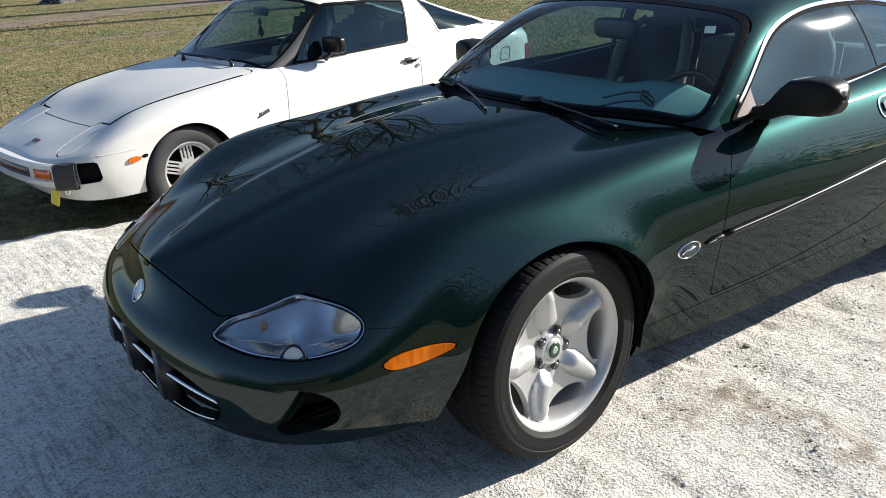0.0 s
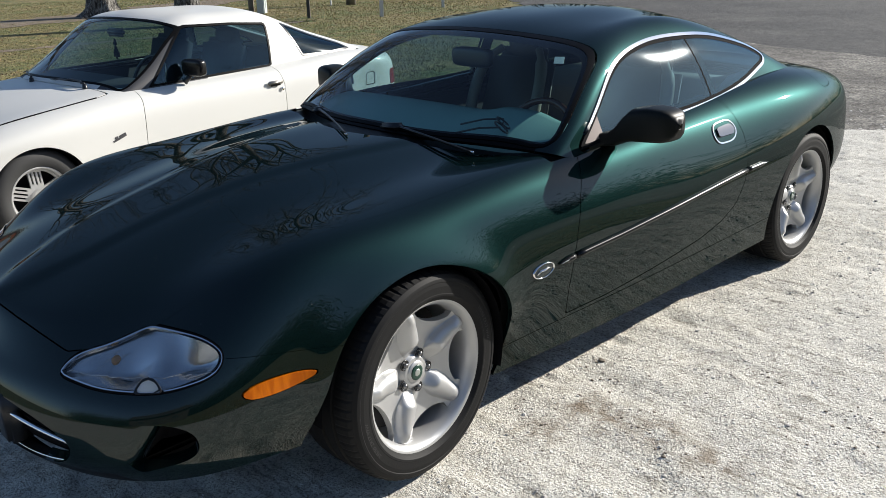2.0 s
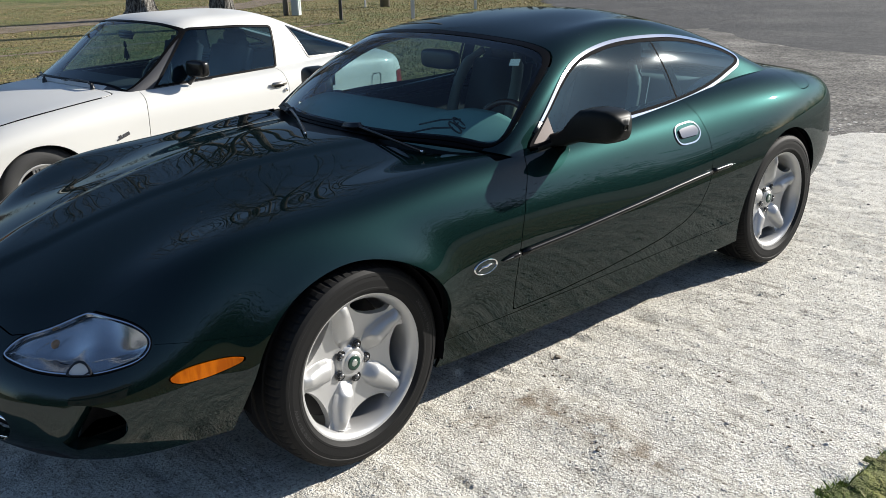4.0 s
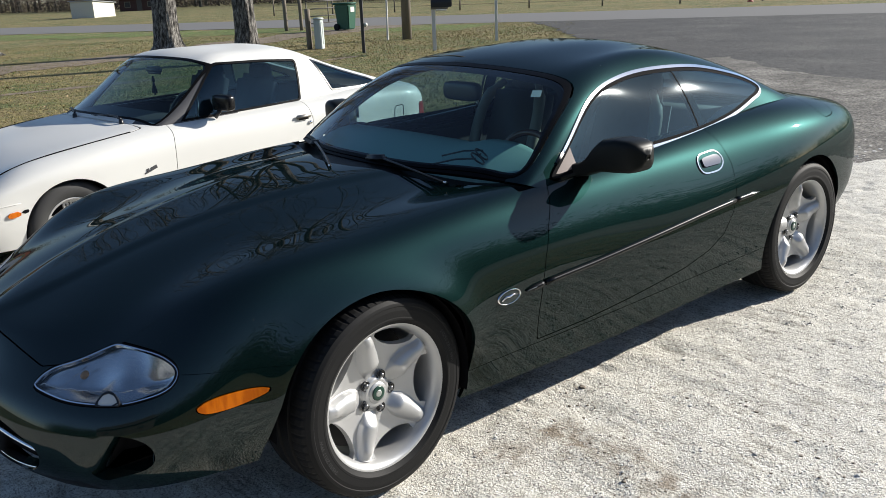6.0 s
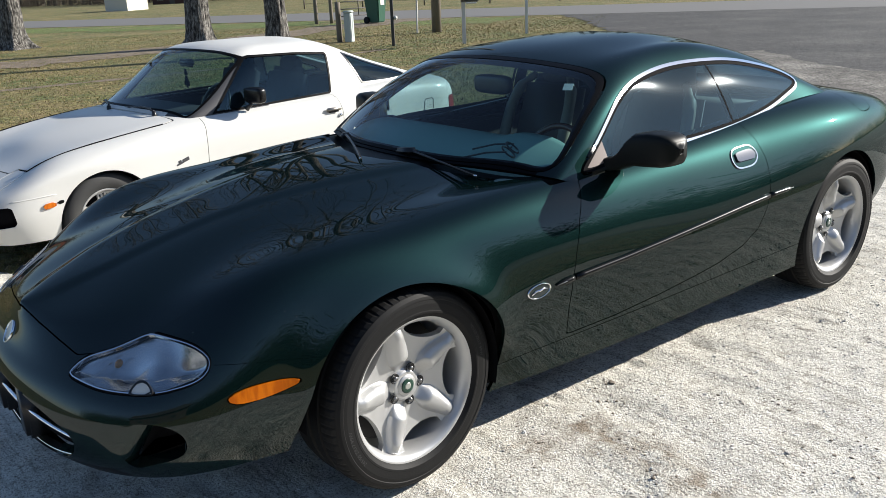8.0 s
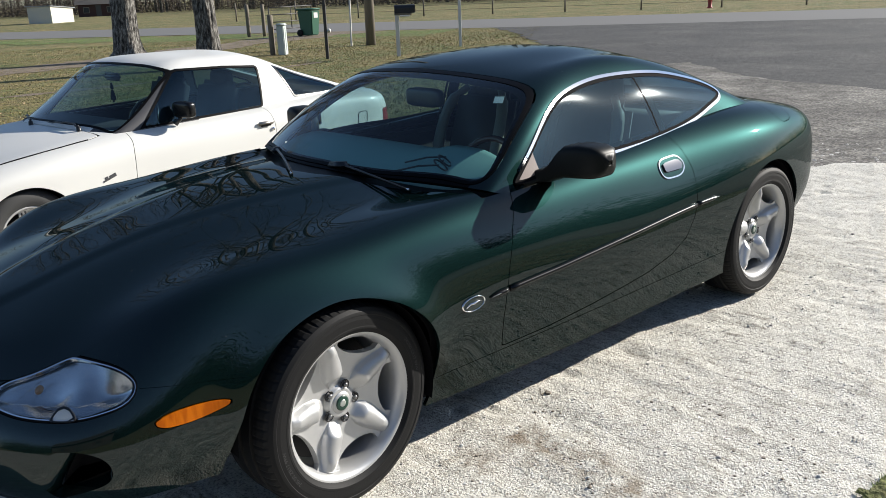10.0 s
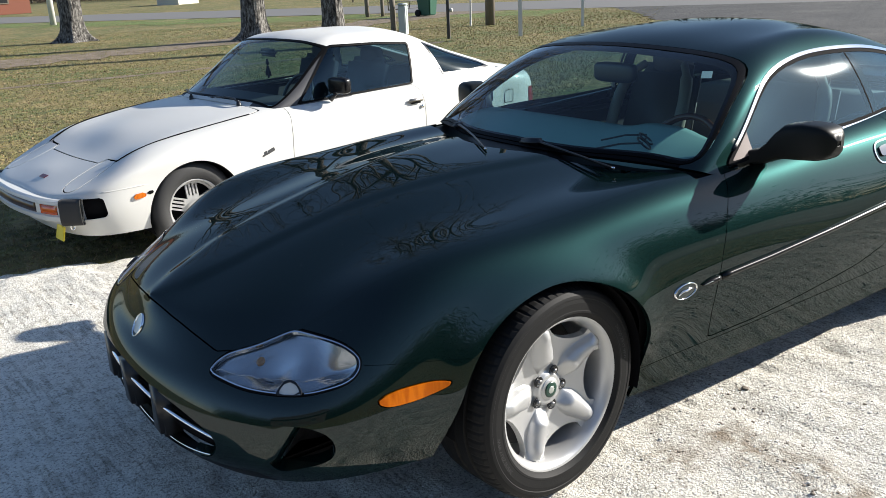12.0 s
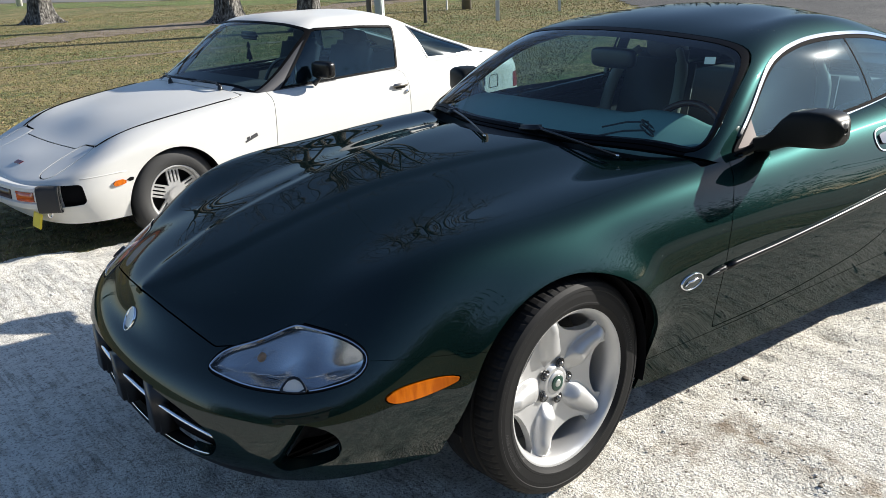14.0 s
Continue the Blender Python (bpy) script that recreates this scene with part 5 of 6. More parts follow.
wrest = cutf(wlower, g_arch)
panel("bonnet", cutf(wrest, lambda v: g_hood(v) - np.where(np.abs(v[:, 1]) > .57, .009, .0045)), WHITE, hatch, "white bonnet with dark shut lines", deep=.004)
wrest = cutf(wrest, lambda v: -g_hood(v) - np.where(np.abs(v[:, 1]) > .57, .004, .0045))
for s in (-1, 1):
    half = cutf(wrest, lambda v: s * v[:, 1])
    panel("headlamp_lid", cutf(half, lambda v: g_lid(v) - .004), WHITE, hatch, "closed pop-up headlamp lid", deep=.004)
    panel("door", cutf(half, lambda v: g_door(v) - .0025), WHITE, hatch, "closed white door", deep=.004)
wrest = cutf(cutf(wrest, lambda v: -g_lid(v) - .004), lambda v: -g_door(v) - .0025)
wrest = cutf(wrest, lambda v: -g_socket(v))
wrest = cutf(wrest, lambda v: np.where(v[:, 2] > .6, -np.minimum(np.minimum(.655 - np.abs(v[:, 1]), v[:, 0] - .64 - .10 * (v[:, 1] / .65) ** 2), 3.0 - v[:, 0]), 1))
panel("body_shell", wrest, WHITE, hatch, "aged white body", deep=.004)
winner = (wlower[0] - wlower[1] * .035, wlower[1], wlower[2])
winner = cutf(cutf(winner, lambda v: g_arch(v) + .002), lambda v: np.where(v[:, 2] > .74, np.maximum(np.abs(v[:, 1]) - .64, .55 - v[:, 0]), 1))
panel("inner_shell", winner, DARK, hatch, "black inner structure", deep=0)
for x, r in ((-.015, .318), (2.42, .318)):
    for s in (-1, 1):
        a = np.linspace(-.35, math.pi + .35, 32)
        vv = [(x + r * math.cos(t), s * y, .262 + r * math.sin(t)) for t in a for y in (.80, .56, .50)] + [(x, s * .50, .3)]
        ff = [(i * 3 + q, i * 3 + q + 1, i * 3 + q + 4, i * 3 + q + 3) for i in range(31) for q in (0, 1)] + [(i * 3 + 2, i * 3 + 5, 96) for i in range(31)]
        mesh_object("wheel_housing", vv, ff, DARK, hatch, "black wheel housing")


def g_win(v):
    return np.where(np.abs(v[:, 1]) > .4, inside(v[:, 0], v[:, 2], WWIN), -1)


def g_scr(v):
    return np.where(v[:, 0] < 1.3, inside(v[:, 1], v[:, 2], WSCR), -1)


def g_rear(v):
    return np.where(np.abs(v[:, 1]) > .42, inside(v[:, 0], v[:, 2], WREAR), -1)


def g_back(v):
    return np.minimum(np.minimum(v[:, 0] - 2.22, 3.02 - v[:, 0]), .455 - np.abs(v[:, 1]))


def g_pillar(v):
    return np.minimum(np.minimum(1.36 - v[:, 0] + (v[:, 2] - 1.16) * .0, 1.172 - v[:, 2]), np.minimum(np.abs(v[:, 1]) - .5, v[:, 2] - .80))


wr = cutf(cutf(wcabin, lambda v: -g_win(v) - .001), lambda v: -g_scr(v) - .001)
wr = cutf(cutf(wr, lambda v: -g_rear(v) - .001), lambda v: -g_back(v) - .001)
for s in (-1, 1):
    panel("pillar_trim", cutf(wr, lambda v: np.minimum(g_pillar(v), s * v[:, 1])), GREY, hatch, "dull grey windscreen pillar", deep=.01)
panel("roof", cutf(wr, lambda v: -g_pillar(v)), WHITE, hatch, "white roof and rear pillars")
for s in (-1, 1):
    side = cutf(wcabin, lambda v: s * v[:, 1] - .3)
    panel("window_frame", cutf(cutf(side, lambda v: g_win(v)), lambda v: .015 - g_win(v)), MATT, hatch, "black window frame", lift=.004, deep=.012)
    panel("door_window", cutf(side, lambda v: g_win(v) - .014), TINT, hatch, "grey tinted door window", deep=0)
    panel("rear_side_frame", cutf(cutf(side, lambda v: g_rear(v)), lambda v: .014 - g_rear(v)), BLACK, hatch, lift=.003, deep=.01)
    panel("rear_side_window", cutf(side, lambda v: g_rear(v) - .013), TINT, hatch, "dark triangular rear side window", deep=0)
panel("screen_seal", cutf(cutf(wcabin, lambda v: g_scr(v)), lambda v: .009 - g_scr(v)), MATT, hatch, "black windscreen seal", lift=.003, deep=.01)
panel("windscreen", cutf(wcabin, lambda v: g_scr(v) - .008), WIND, hatch, "green tinted windscreen", deep=0)
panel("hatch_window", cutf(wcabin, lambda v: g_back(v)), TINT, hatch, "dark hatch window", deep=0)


def sweep(path, section, cap=True):
    """A section (out, up) carried along a plan curve whose outside lies to the front."""
    p = np.asarray(path, float)
    t = np.gradient(p, axis=0)
    t /= np.linalg.norm(t, axis=1)[:, None]
    out = np.stack([t[:, 1] * -1, t[:, 0]], -1)
    if out[:, 0].mean() > 0:
        out = -out
    k, m = len(p), len(section)
    vv = [(p[i, 0] + out[i, 0] * o, p[i, 1] + out[i, 1] * o, z) for i in range(k) for o, z in section]
    ff = [(i * m + j, i * m + (j + 1) % m, (i + 1) * m + (j + 1) % m, (i + 1) * m + j) for i in range(k - 1) for j in range(m)]
    if cap:
        ff += [tuple(range(m)), tuple(range((k - 1) * m, k * m))[::-1]]
    return vv, ff


nose_plan = curve_through([(-.68, -.67), (-.76, -.59), (-.825, -.40), (-.85, -.15), (-.855, 0), (-.85, .15), (-.825, .40), (-.76, .59), (-.68, .67)], 6)
vv, ff = sweep(nose_plan, [(-.04, .300), (.030, .303), (.045, .315), (.050, .345), (.038, .352), (.038, .415), (.048, .420), (.044, .438), (.025, .447), (-.04, .450)])
bump = mesh_object("front_bumper", vv, ff, WHITE, hatch, "white bumper beam with dark band and orange lamps", smooth=False)
n = len(nose_plan)
vv, ff = sweep(nose_plan[n // 4:n - n // 4], [(.030, .355), (.0425, .355), (.0425, .413), (.030, .413)])
mesh_object("dark_band", vv, ff, material("dark red-brown reflector", (.05, .018, .015), .3), bump, "dark red-brown reflector band")
for a, b in ((n // 4 - 7, n // 4 - 1), (n - n // 4 + 1, n - n // 4 + 7)):
    vv, ff = sweep(nose_plan[a:b], [(.030, .355), (.044, .356), (.044, .412), (.030, .413)])
    mesh_object("turn_signal", vv, ff, material("orange-red lens", (.55, .10, .015), .25, 0, Coat_Weight=.6), bump, "orange turn signal lens")
for a, b in ((0, n // 4 - 7), (n - n // 4 + 7, n)):
    vv, ff = sweep(nose_plan[a:b], [(.020, .288), (.058, .294), (.066, .32), (.064, .43), (.055, .45), (.020, .452)])
    mesh_object("bumper_end", vv, ff, material("faded black rubber", (.03, .03, .03), .7), bump, "faded black rubber end block")
bm = bmesh.new()
rounded(bm, (-.80, -.54, .235), (.012, .12, .09), .004, Matrix.Rotation(.25, 4, "Y"))
part("front_tag", bm, material("yellow plate", (.75, .60, .03), .4), hatch, "small yellow plate hanging under the bumper")
tv, tf = tube([(-.76 + .012 * math.cos(t), -.655, .285 + .02 * math.sin(t)) for t in np.linspace(0, 2 * math.pi, 16, endpoint=False)], .005, 6, True, up=(0, 1, 0))
mesh_object("tow_hook", tv, tf, CHROME, hatch, "bent metal tow hook")
side = cutf(wlower, lambda v: -v[:, 1] - .4)
gm = lambda v: np.minimum(np.minimum(v[:, 0] + .425, -.345 - v[:, 0]), np.minimum(v[:, 2] - (.405 + .10 * (v[:, 0] + .42)), .436 + .10 * (v[:, 0] + .42) - v[:, 2]))
panel("side_marker", cutf(side, gm), AMBER, hatch, "broken amber side marker", lift=.010, deep=.012)
gm2 = lambda v: np.minimum(np.minimum(v[:, 0] + .343, -.295 - v[:, 0]), np.minimum(v[:, 2] - (.410 + .10 * (v[:, 0] + .42)), .434 + .10 * (v[:, 0] + .42) - v[:, 2]))
panel("marker_socket", cutf(side, gm2), DARK, hatch, "empty dark marker socket", lift=.002, deep=0)


def on_top(x, y):
    k = np.argmin((wlower[0][:, 0] - x) ** 2 + (wlower[0][:, 1] - y) ** 2 + 9 * (wlower[0][:, 2] < .44))
    return Vector(wlower[0][k]), Vector(wlower[1][k])


for s in (-1, 1):
    xs_ = np.linspace(-.41, .50, 40)
    ws_ = np.interp(xs_, (-.42, -.25, -.10, .1, .30, .52), (.588, .632, .659, .676, .686, .687))
    zs_ = np.polyval(np.polyfit(xs_, [on_top(a, s * b)[0].z for a, b in zip(xs_, ws_)], 5), xs_)
    tv, tf = tube(np.stack([xs_, s * ws_, zs_ + .001], -1), .0055, 6)
    mesh_object("bonnet_seam", tv, tf, DARK, hatch, "dark bonnet shut line")
pp, nn = on_top(-.70, -.10)
bm = bmesh.new()
rounded(bm, (0, 0, 0), (.035, .085, .008), .003, seg=1)
bm.transform(Matrix.Translation(pp) @ nn.to_track_quat("Z", "X").to_matrix().to_4x4())
part("nose_emblem", bm, material("dark red enamel", (.09, .012, .02), .3), hatch, "small dark red rectangular emblem")


WFLAP = np.array([(2.885, .57), (2.895, .662), (2.905, .668), (2.995, .672), (3.005, .662), (3.0, .568), (2.99, .56), (2.895, .56)])
f_wflap = lambda v: inside(v[:, 0], v[:, 2], WFLAP)
panel("flap_seam", cutf(cutf(side, f_wflap), lambda v: .006 - f_wflap(v)), DARK, hatch, "dark seam of the fuel flap", lift=.002, deep=0)
panel("flap_lock", cutf(side, lambda v: .009 - np.hypot(v[:, 0] - 2.965, v[:, 2] - .61)), CHROME, hatch, "small fuel flap lock", lift=.003, deep=0)
panel("tail_lamp", cutf(side, lambda v: np.minimum(np.minimum(v[:, 0] - 3.22, v[:, 2] - .53), .66 - v[:, 2])), material("dark red lens", (.20, .02, .02), .25), hatch, "dark red tail lamp", lift=.004, deep=.01)


def at_wing(x, z):
    d = (wlower[0][:, 0] - x) ** 2 + (wlower[0][:, 2] - z) ** 2 + 9 * (wlower[0][:, 1] > -.4)
    k = np.argmin(d)
    return Vector(wlower[0][k]), Vector(wlower[1][k])


pts = []
for x in np.linspace(-.60, -.335, 14):
    z = .478 + .030 * (x + .63)
    pp, nn = at_wing(x, z)
    pts.append((x, float(np.mean([at_wing(x + d, z)[0].y for d in (-.03, -.015, 0, .015, .03)])) + .001, z))
tv, tf = tube(pts, [.002] + [.0042] * 12 + [.002], 8)
mesh_object("wing_crease", tv, tf, WHITE, hatch, "raised crease over the side marker")
for x0, x1, z0, hgt in ((.475, .530, .528, .012), (.500, .522, .540, .022), (.527, .560, .546, .024), (.556, .590, .552, .024)):
    p, nn = at_wing((x0 + x1) / 2, z0)
    bm = bmesh.new()
    rounded(bm, (p.x, p.y, z0), (x1 - x0, .008, hgt), .002, Matrix.Rotation(-.3, 4, "Y"), 1)
    part("wing_script", bm, GREY, hatch, "small dark metal script bar")
bm = bmesh.new()
rounded(bm, (1.87, -.842, .718), (.15, .018, .030), .008)
hd = part("door_handle", bm, material("dull bronze metal", (.34, .32, .29), .35, .7), hatch, "dull metal pull handle", True)
bm = bmesh.new()
rounded(bm, (1.865, -.845, .700), (.10, .012, .012), .004)
part("pull", bm, DARK, hd)
tv, tf = spin([(0, -.848), (.012, -.848), (.014, -.84), (.014, -.83)], 20)
mesh_object("door_lock", [(a + 1.935, b, c + .665) for a, b, c in tv], tf, CHROME, hatch, "round metal door lock")
mr = blob("door_mirror", (1.17, -.825, .912), (.075, .185, .115), GLOSS, hatch, "black door mirror on a short stalk", .4, Matrix.Rotation(.15, 3, "Z"))
tv, tf = tube([(1.17, -.80, .87), (1.15, -.78, .84), (1.13, -.755, .815)], [.013, .014, .024], 10)
mesh_object("stalk", tv, tf, BLACK, mr)


def wscreen(y, z):
    k = np.argmin((wcabin[0][:, 1] - y) ** 2 + (wcabin[0][:, 2] - z) ** 2 + 9 * (wcabin[0][:, 0] > 1.3))
    return wcabin[0][k] + wcabin[1][k] * .018


for y0, y1 in ((-.42, -.02), (.20, .56)):
    pts = [wscreen(y0 + (y1 - y0) * k, .835 + .05 * k * (1 - k)) + np.array((-.03 * (1 - k), 0, .0)) for k in np.linspace(0, 1, 12)]
    tv, tf = tube(pts, [.008 - .004 * k for k in np.linspace(0, 1, 12)], 8)
    wp = mesh_object("wiper", tv, tf, BLACK, hatch, "black windscreen wiper")
    tv, tf = spin([(0, .012), (.014, .010), (.018, -.02)], 14, "z")
    mesh_object("pivot", [(a + pts[0][0], b + pts[0][1], c + pts[0][2] - .012) for a, b, c in tv], tf, BLACK, wp)

# wheels of the white car: five ribbed spokes
def slot_wheel(cx, y, s):
    hub = tagged(empty("wheel"), "silver alloy wheel with ribbed spokes and worn tyre")
    hub.parent = hatch
    hub.matrix_basis = pose(cx, y, .270, 0, 0, 0 if s < 0 else 180)
    tv, tf = spin([(.178, -.075), (.19, -.088), (.235, -.094), (.268, -.086), (.285, -.072), (.294, -.05), (.295, .05), (.285, .072), (.25, .09), (.18, .08)], 96)
    mesh_object("tyre", tv, tf, SIDEWALL, hub, "dusty worn black tyre")
    tv, tf = spin([(.172, .07), (.166, -.03), (.168, -.070), (.176, -.082), (.186, -.083), (.188, -.076)], 72)
    mesh_object("rim", tv, tf, ALLOY, hub)
    nr, na = 40, 360
    R, A = np.meshgrid(np.linspace(.0, .168, nr), np.linspace(0, 2 * math.pi, na, endpoint=False), indexing="ij")
    H = -.060 + .02 * np.clip((R - .05) / .1, 0, 1) - .016 * (R < .045)
    pv = np.stack([R * np.cos(A), H, R * np.sin(A)], -1).reshape(-1, 3)
    idx = np.arange(nr * na).reshape(nr, na)
    nx = np.roll(idx, -1, 1)
    F = np.stack([idx[:-1], idx[1:], nx[1:], nx[:-1]], -1).reshape(-1, 4)
    hole = np.full(len(pv), -1.0)
    for k in range(15):
        a = math.radians(72 * (k // 3) + 18)
        u, w = pv[:, 0] * math.cos(a) + pv[:, 2] * math.sin(a), -pv[:, 0] * math.sin(a) + pv[:, 2] * math.cos(a)
        off = (k % 3 - 1) * .024
        hole = np.maximum(hole, np.minimum(.040 - abs(off) * .25 - np.abs(u - .112), .0052 - np.abs(w - off)))
    # open windows between the five ribbed spokes
    turn = (np.arctan2(pv[:, 2], pv[:, 0]) - math.radians(54) + math.radians(36)) % math.radians(72) - math.radians(36)
    reach = np.hypot(pv[:, 0], pv[:, 2])
    hole = np.maximum(hole, np.minimum(np.minimum(reach - .058, .154 - reach), reach * np.sin(np.maximum(math.radians(36) - np.abs(turn), 0)) - .041))
    nv = np.tile(np.array((0., -1., 0.)), (len(pv), 1))
    panel("disc", clip((pv, nv, [tuple(q) for q in F.tolist()]), -hole), ALLOY, hub, "silver ribbed spokes", deep=.014)
    tv, tf = spin([(.165, .0), (0, .0)], 32)
    mesh_object("brake", tv, tf, DARK, hub, "dark brake behind the spokes")


for x, y, s in ((-.02, -.715, -1), (2.42, -.715, -1), (-.02, .715, 1), (2.42, .715, 1)):
    slot_wheel(x, y, s)
WTRIM = material("faded dark cloth", (.045, .045, .05), .9)
bm = bmesh.new()
rounded(bm, (1.6, 0, .36), (2.2, 1.4, .1), .02)
part("cabin_floor", bm, DARK, hatch, "dark cabin floor")
g = []
for u in np.linspace(-1, 1, 31):
    xf = .62 + .10 * u * u
    g.append([(x, .62 * u, z) for x, z in ((xf, .76), (xf + .01, .81), (.80, .825), (.95, .835), (1.03, .82), (1.06, .75), (1.05, .55))])
dv, dn, df = grid_sheet(np.array(g))
mesh_object("dashboard", dv, df, WTRIM, hatch, "dark dashboard", dn)
for s in (-1, 1):
    bm = bmesh.new()
    rounded(bm, (1.45, s * .34, .50), (.5, .48, .16), .05)
    seat = part("front_seat", bm, WTRIM, hatch, "dark cloth front seat", True)
    bm = bmesh.new()
    rounded(bm, (1.76, s * .34, .76), (.14, .46, .56), .05, Matrix.Rotation(.3, 4, "Y"))
    part("backrest", bm, WTRIM, seat, smooth=True)
    blob("headrest", (1.86, s * .34, 1.04), (.09, .24, .14), WTRIM, seat)
    bm = bmesh.new()
    rounded(bm, (1.45, s * .70, .6), (1.2, .05, .40), .02)
    part("door_card", bm, WTRIM, hatch)
tv, tf = tube([(0, .18 * math.cos(t), .18 * math.sin(t)) for t in np.linspace(0, 2 * math.pi, 40, endpoint=False)], .013, 8, True, up=(1, 0, 0))
wm = pose(1.12, -.34, .80, 0, 25, 0)
mesh_object("steering_wheel", [wm @ Vector(p) for p in tv], tf, BLACK, hatch, "black steering wheel")
bm = bmesh.new()
rounded(bm, (1.12, 0, 1.12), (.03, .22, .06), .02)
part("rear_view_mirror", bm, BLACK, hatch, "black inside mirror", True)
# two scented paper trees on a cord
for z, sc in ((1.03, .6), (.945, 1.0)):
    bm = bmesh.new()
    for k, (w, h0, h1) in enumerate(((.018, .05, .075), (.028, .025, .055), (.038, 0, .035), (.012, -.015, .003))):
        box(bm, 1.10, 1.103, -w * sc, w * sc, z + h0 * sc, z + h1 * sc)
    part("air_freshener", bm, DARK, hatch, "dark paper tree hanging on a cord")

# ---- trees ----
def limb(vv, ff, p, d, r, length, depth, rng, sides):
    """A bent, tapering limb with its own smaller limbs."""
    k = 5 if depth > 1 else 3
    pts, rad = [p], [r]
    for i in range(k):
        d = (d + Vector((rng.uniform(-1, 1), rng.uniform(-1, 1), rng.uniform(-.5, .9))) * .22).normalized()
        p = p + d * (length / k)
        pts.append(p)
        rad.append(r * (1 - .75 * (i + 1) / k))
    tv, tf = tube(pts, rad, sides)
    base = len(vv)
    vv.extend(tv)
    ff.extend(tuple(base + a for a in q) for q in tf)
    if depth:
        for _ in range(rng.randint(4, 6)):
            t = rng.uniform(.3, 1)
            i = min(k - 1, int(t * k))
            q = pts[i].lerp(pts[i + 1], t * k - i)
            out = Vector((rng.uniform(-1, 1), rng.uniform(-1, 1), rng.uniform(-.2, .8)))
            limb(vv, ff, q, (d * .7 + out).normalized(), max(rad[i] * .55, .008), length * rng.uniform(.45, .7), depth - 1, rng, 3 if depth < 2 else 4)


def bare_tree(x, y, r, height, seed, label):
    rng = random.Random(seed)
    ob = tagged(empty("tree", pose(x, y, LOW)), label, "tree", "bare trees on the lawn")
    n, zs = 84, [-.05, .02, .06, .11, .16, .22, .28, .36, .45, .56] + [.7 + .13 * i for i in range(31)]
    vv, ff = [], []
    for z in zs:
        for i in range(n):
            t = 2 * math.pi * i / n
            flare = 1.35 * math.exp(-max(z, 0) / .22) * (.35 + .65 * max(0, math.cos(5 * t + seed)) ** 1.5)
            q = r * (1 + flare) * (1 - .06 * z) * (1 + .03 * math.sin(7 * t + z) + .05 * noise.noise((math.cos(t) * 2, math.sin(t) * 2, z + seed)) + .09 * noise.noise((math.cos(t) * 9, math.sin(t) * 9, z * 2.2 + seed)))
            vv.append((q * math.cos(t) + .03 * z * math.sin(seed), q * math.sin(t), z))
    ff = [(j * n + i, j * n + (i + 1) % n, (j + 1) * n + (i + 1) % n, (j + 1) * n + i) for j in range(len(zs) - 1) for i in range(n)]
    mesh_object("trunk", vv, ff, BARK, ob, "grey ridged trunk with spreading roots")
    vv, ff = [], []
    top = Vector((.03 * 4.6 * math.sin(seed), 0, 4.4))
    for k in range(4):
        a = 2 * math.pi * (k + rng.random() * .6) / 4
        limb(vv, ff, top - Vector((0, 0, rng.uniform(0, 1.2))), Vector((.5 * math.cos(a), .5 * math.sin(a), 1)).normalized(), r * .5, height * .5, 3, rng, 7)
    limb(vv, ff, top, Vector((0, 0, 1)), r * .7, height * .6, 3, rng, 8)
    mesh_object("limbs", vv, ff, BARK, ob, "bare winter limbs and twigs")
    return ob


bare_tree(5.15, 28.3, .37, 13, 3, "large bare tree with grey bark and flared roots")
bare_tree(8.75, 21.7, .36, 13, 8, "large bare tree with flared roots beside a dirt track")
bare_tree(8.75, 16.7, .27, 12, 5, "bare tree with dark ridged bark")


def woods(name, spots, seed, label, tall=11):
    """Far leafless woods: many thin stems with a few limbs."""
    rng = random.Random(seed)
    vv, ff = [], []
    for x, y in spots:
        h = tall * rng.uniform(.6, 1.15)
        r = rng.uniform(.07, .17) * h / 10
        base = len(vv)
        lean = (rng.uniform(-.6, .6), rng.uniform(-.6, .6))
        pts = [(x + lean[0] * t * t, y + lean[1] * t * t, LOW + h * t) for t in (0, .35, .7, 1)]
        tv, tf = tube(pts, [r, r * .8, r * .5, .02], 5)
        vv.extend(tv)
        ff.extend(tuple(base + a for a in q) for q in tf)
        for _ in range(rng.randint(7, 11)):
            t = rng.uniform(.25, .95)
            p = np.array((x + lean[0] * t * t, y + lean[1] * t * t, LOW + h * t))
            a, ln = rng.uniform(0, 6.28), h * rng.uniform(.12, .26)
            q = p + np.array((math.cos(a), math.sin(a), rng.uniform(.2, .9))) * ln
            m = (p + q) / 2 + np.array((0, 0, ln * .1))
            base = len(vv)
            tv, tf = tube([p, m, q], [r * .35, r * .22, .015], 3)
            vv.extend(tv)
            ff.extend(tuple(base + b for b in c) for c in tf)
    return tagged(mesh_object(name, vv, ff, BARK), label, "woods", kind="stuff")


rng = random.Random(21)
spots = []
for k in range(900):
    t = rng.uniform(-190, 170)
    spots.append(road_at(t, rng.uniform(62, 100)))
woods("far_woods", spots, 4, "leafless winter woods beyond the fields", 15)
spots = []
for k in range(300):
    a = rng.uniform(math.radians(165), math.radians(325))
    d = rng.uniform(85, 140)
    spots.append((d * math.cos(a), d * math.sin(a)))
woods("near_woods", spots, 9, "leafless winter woods behind the yard", 9)


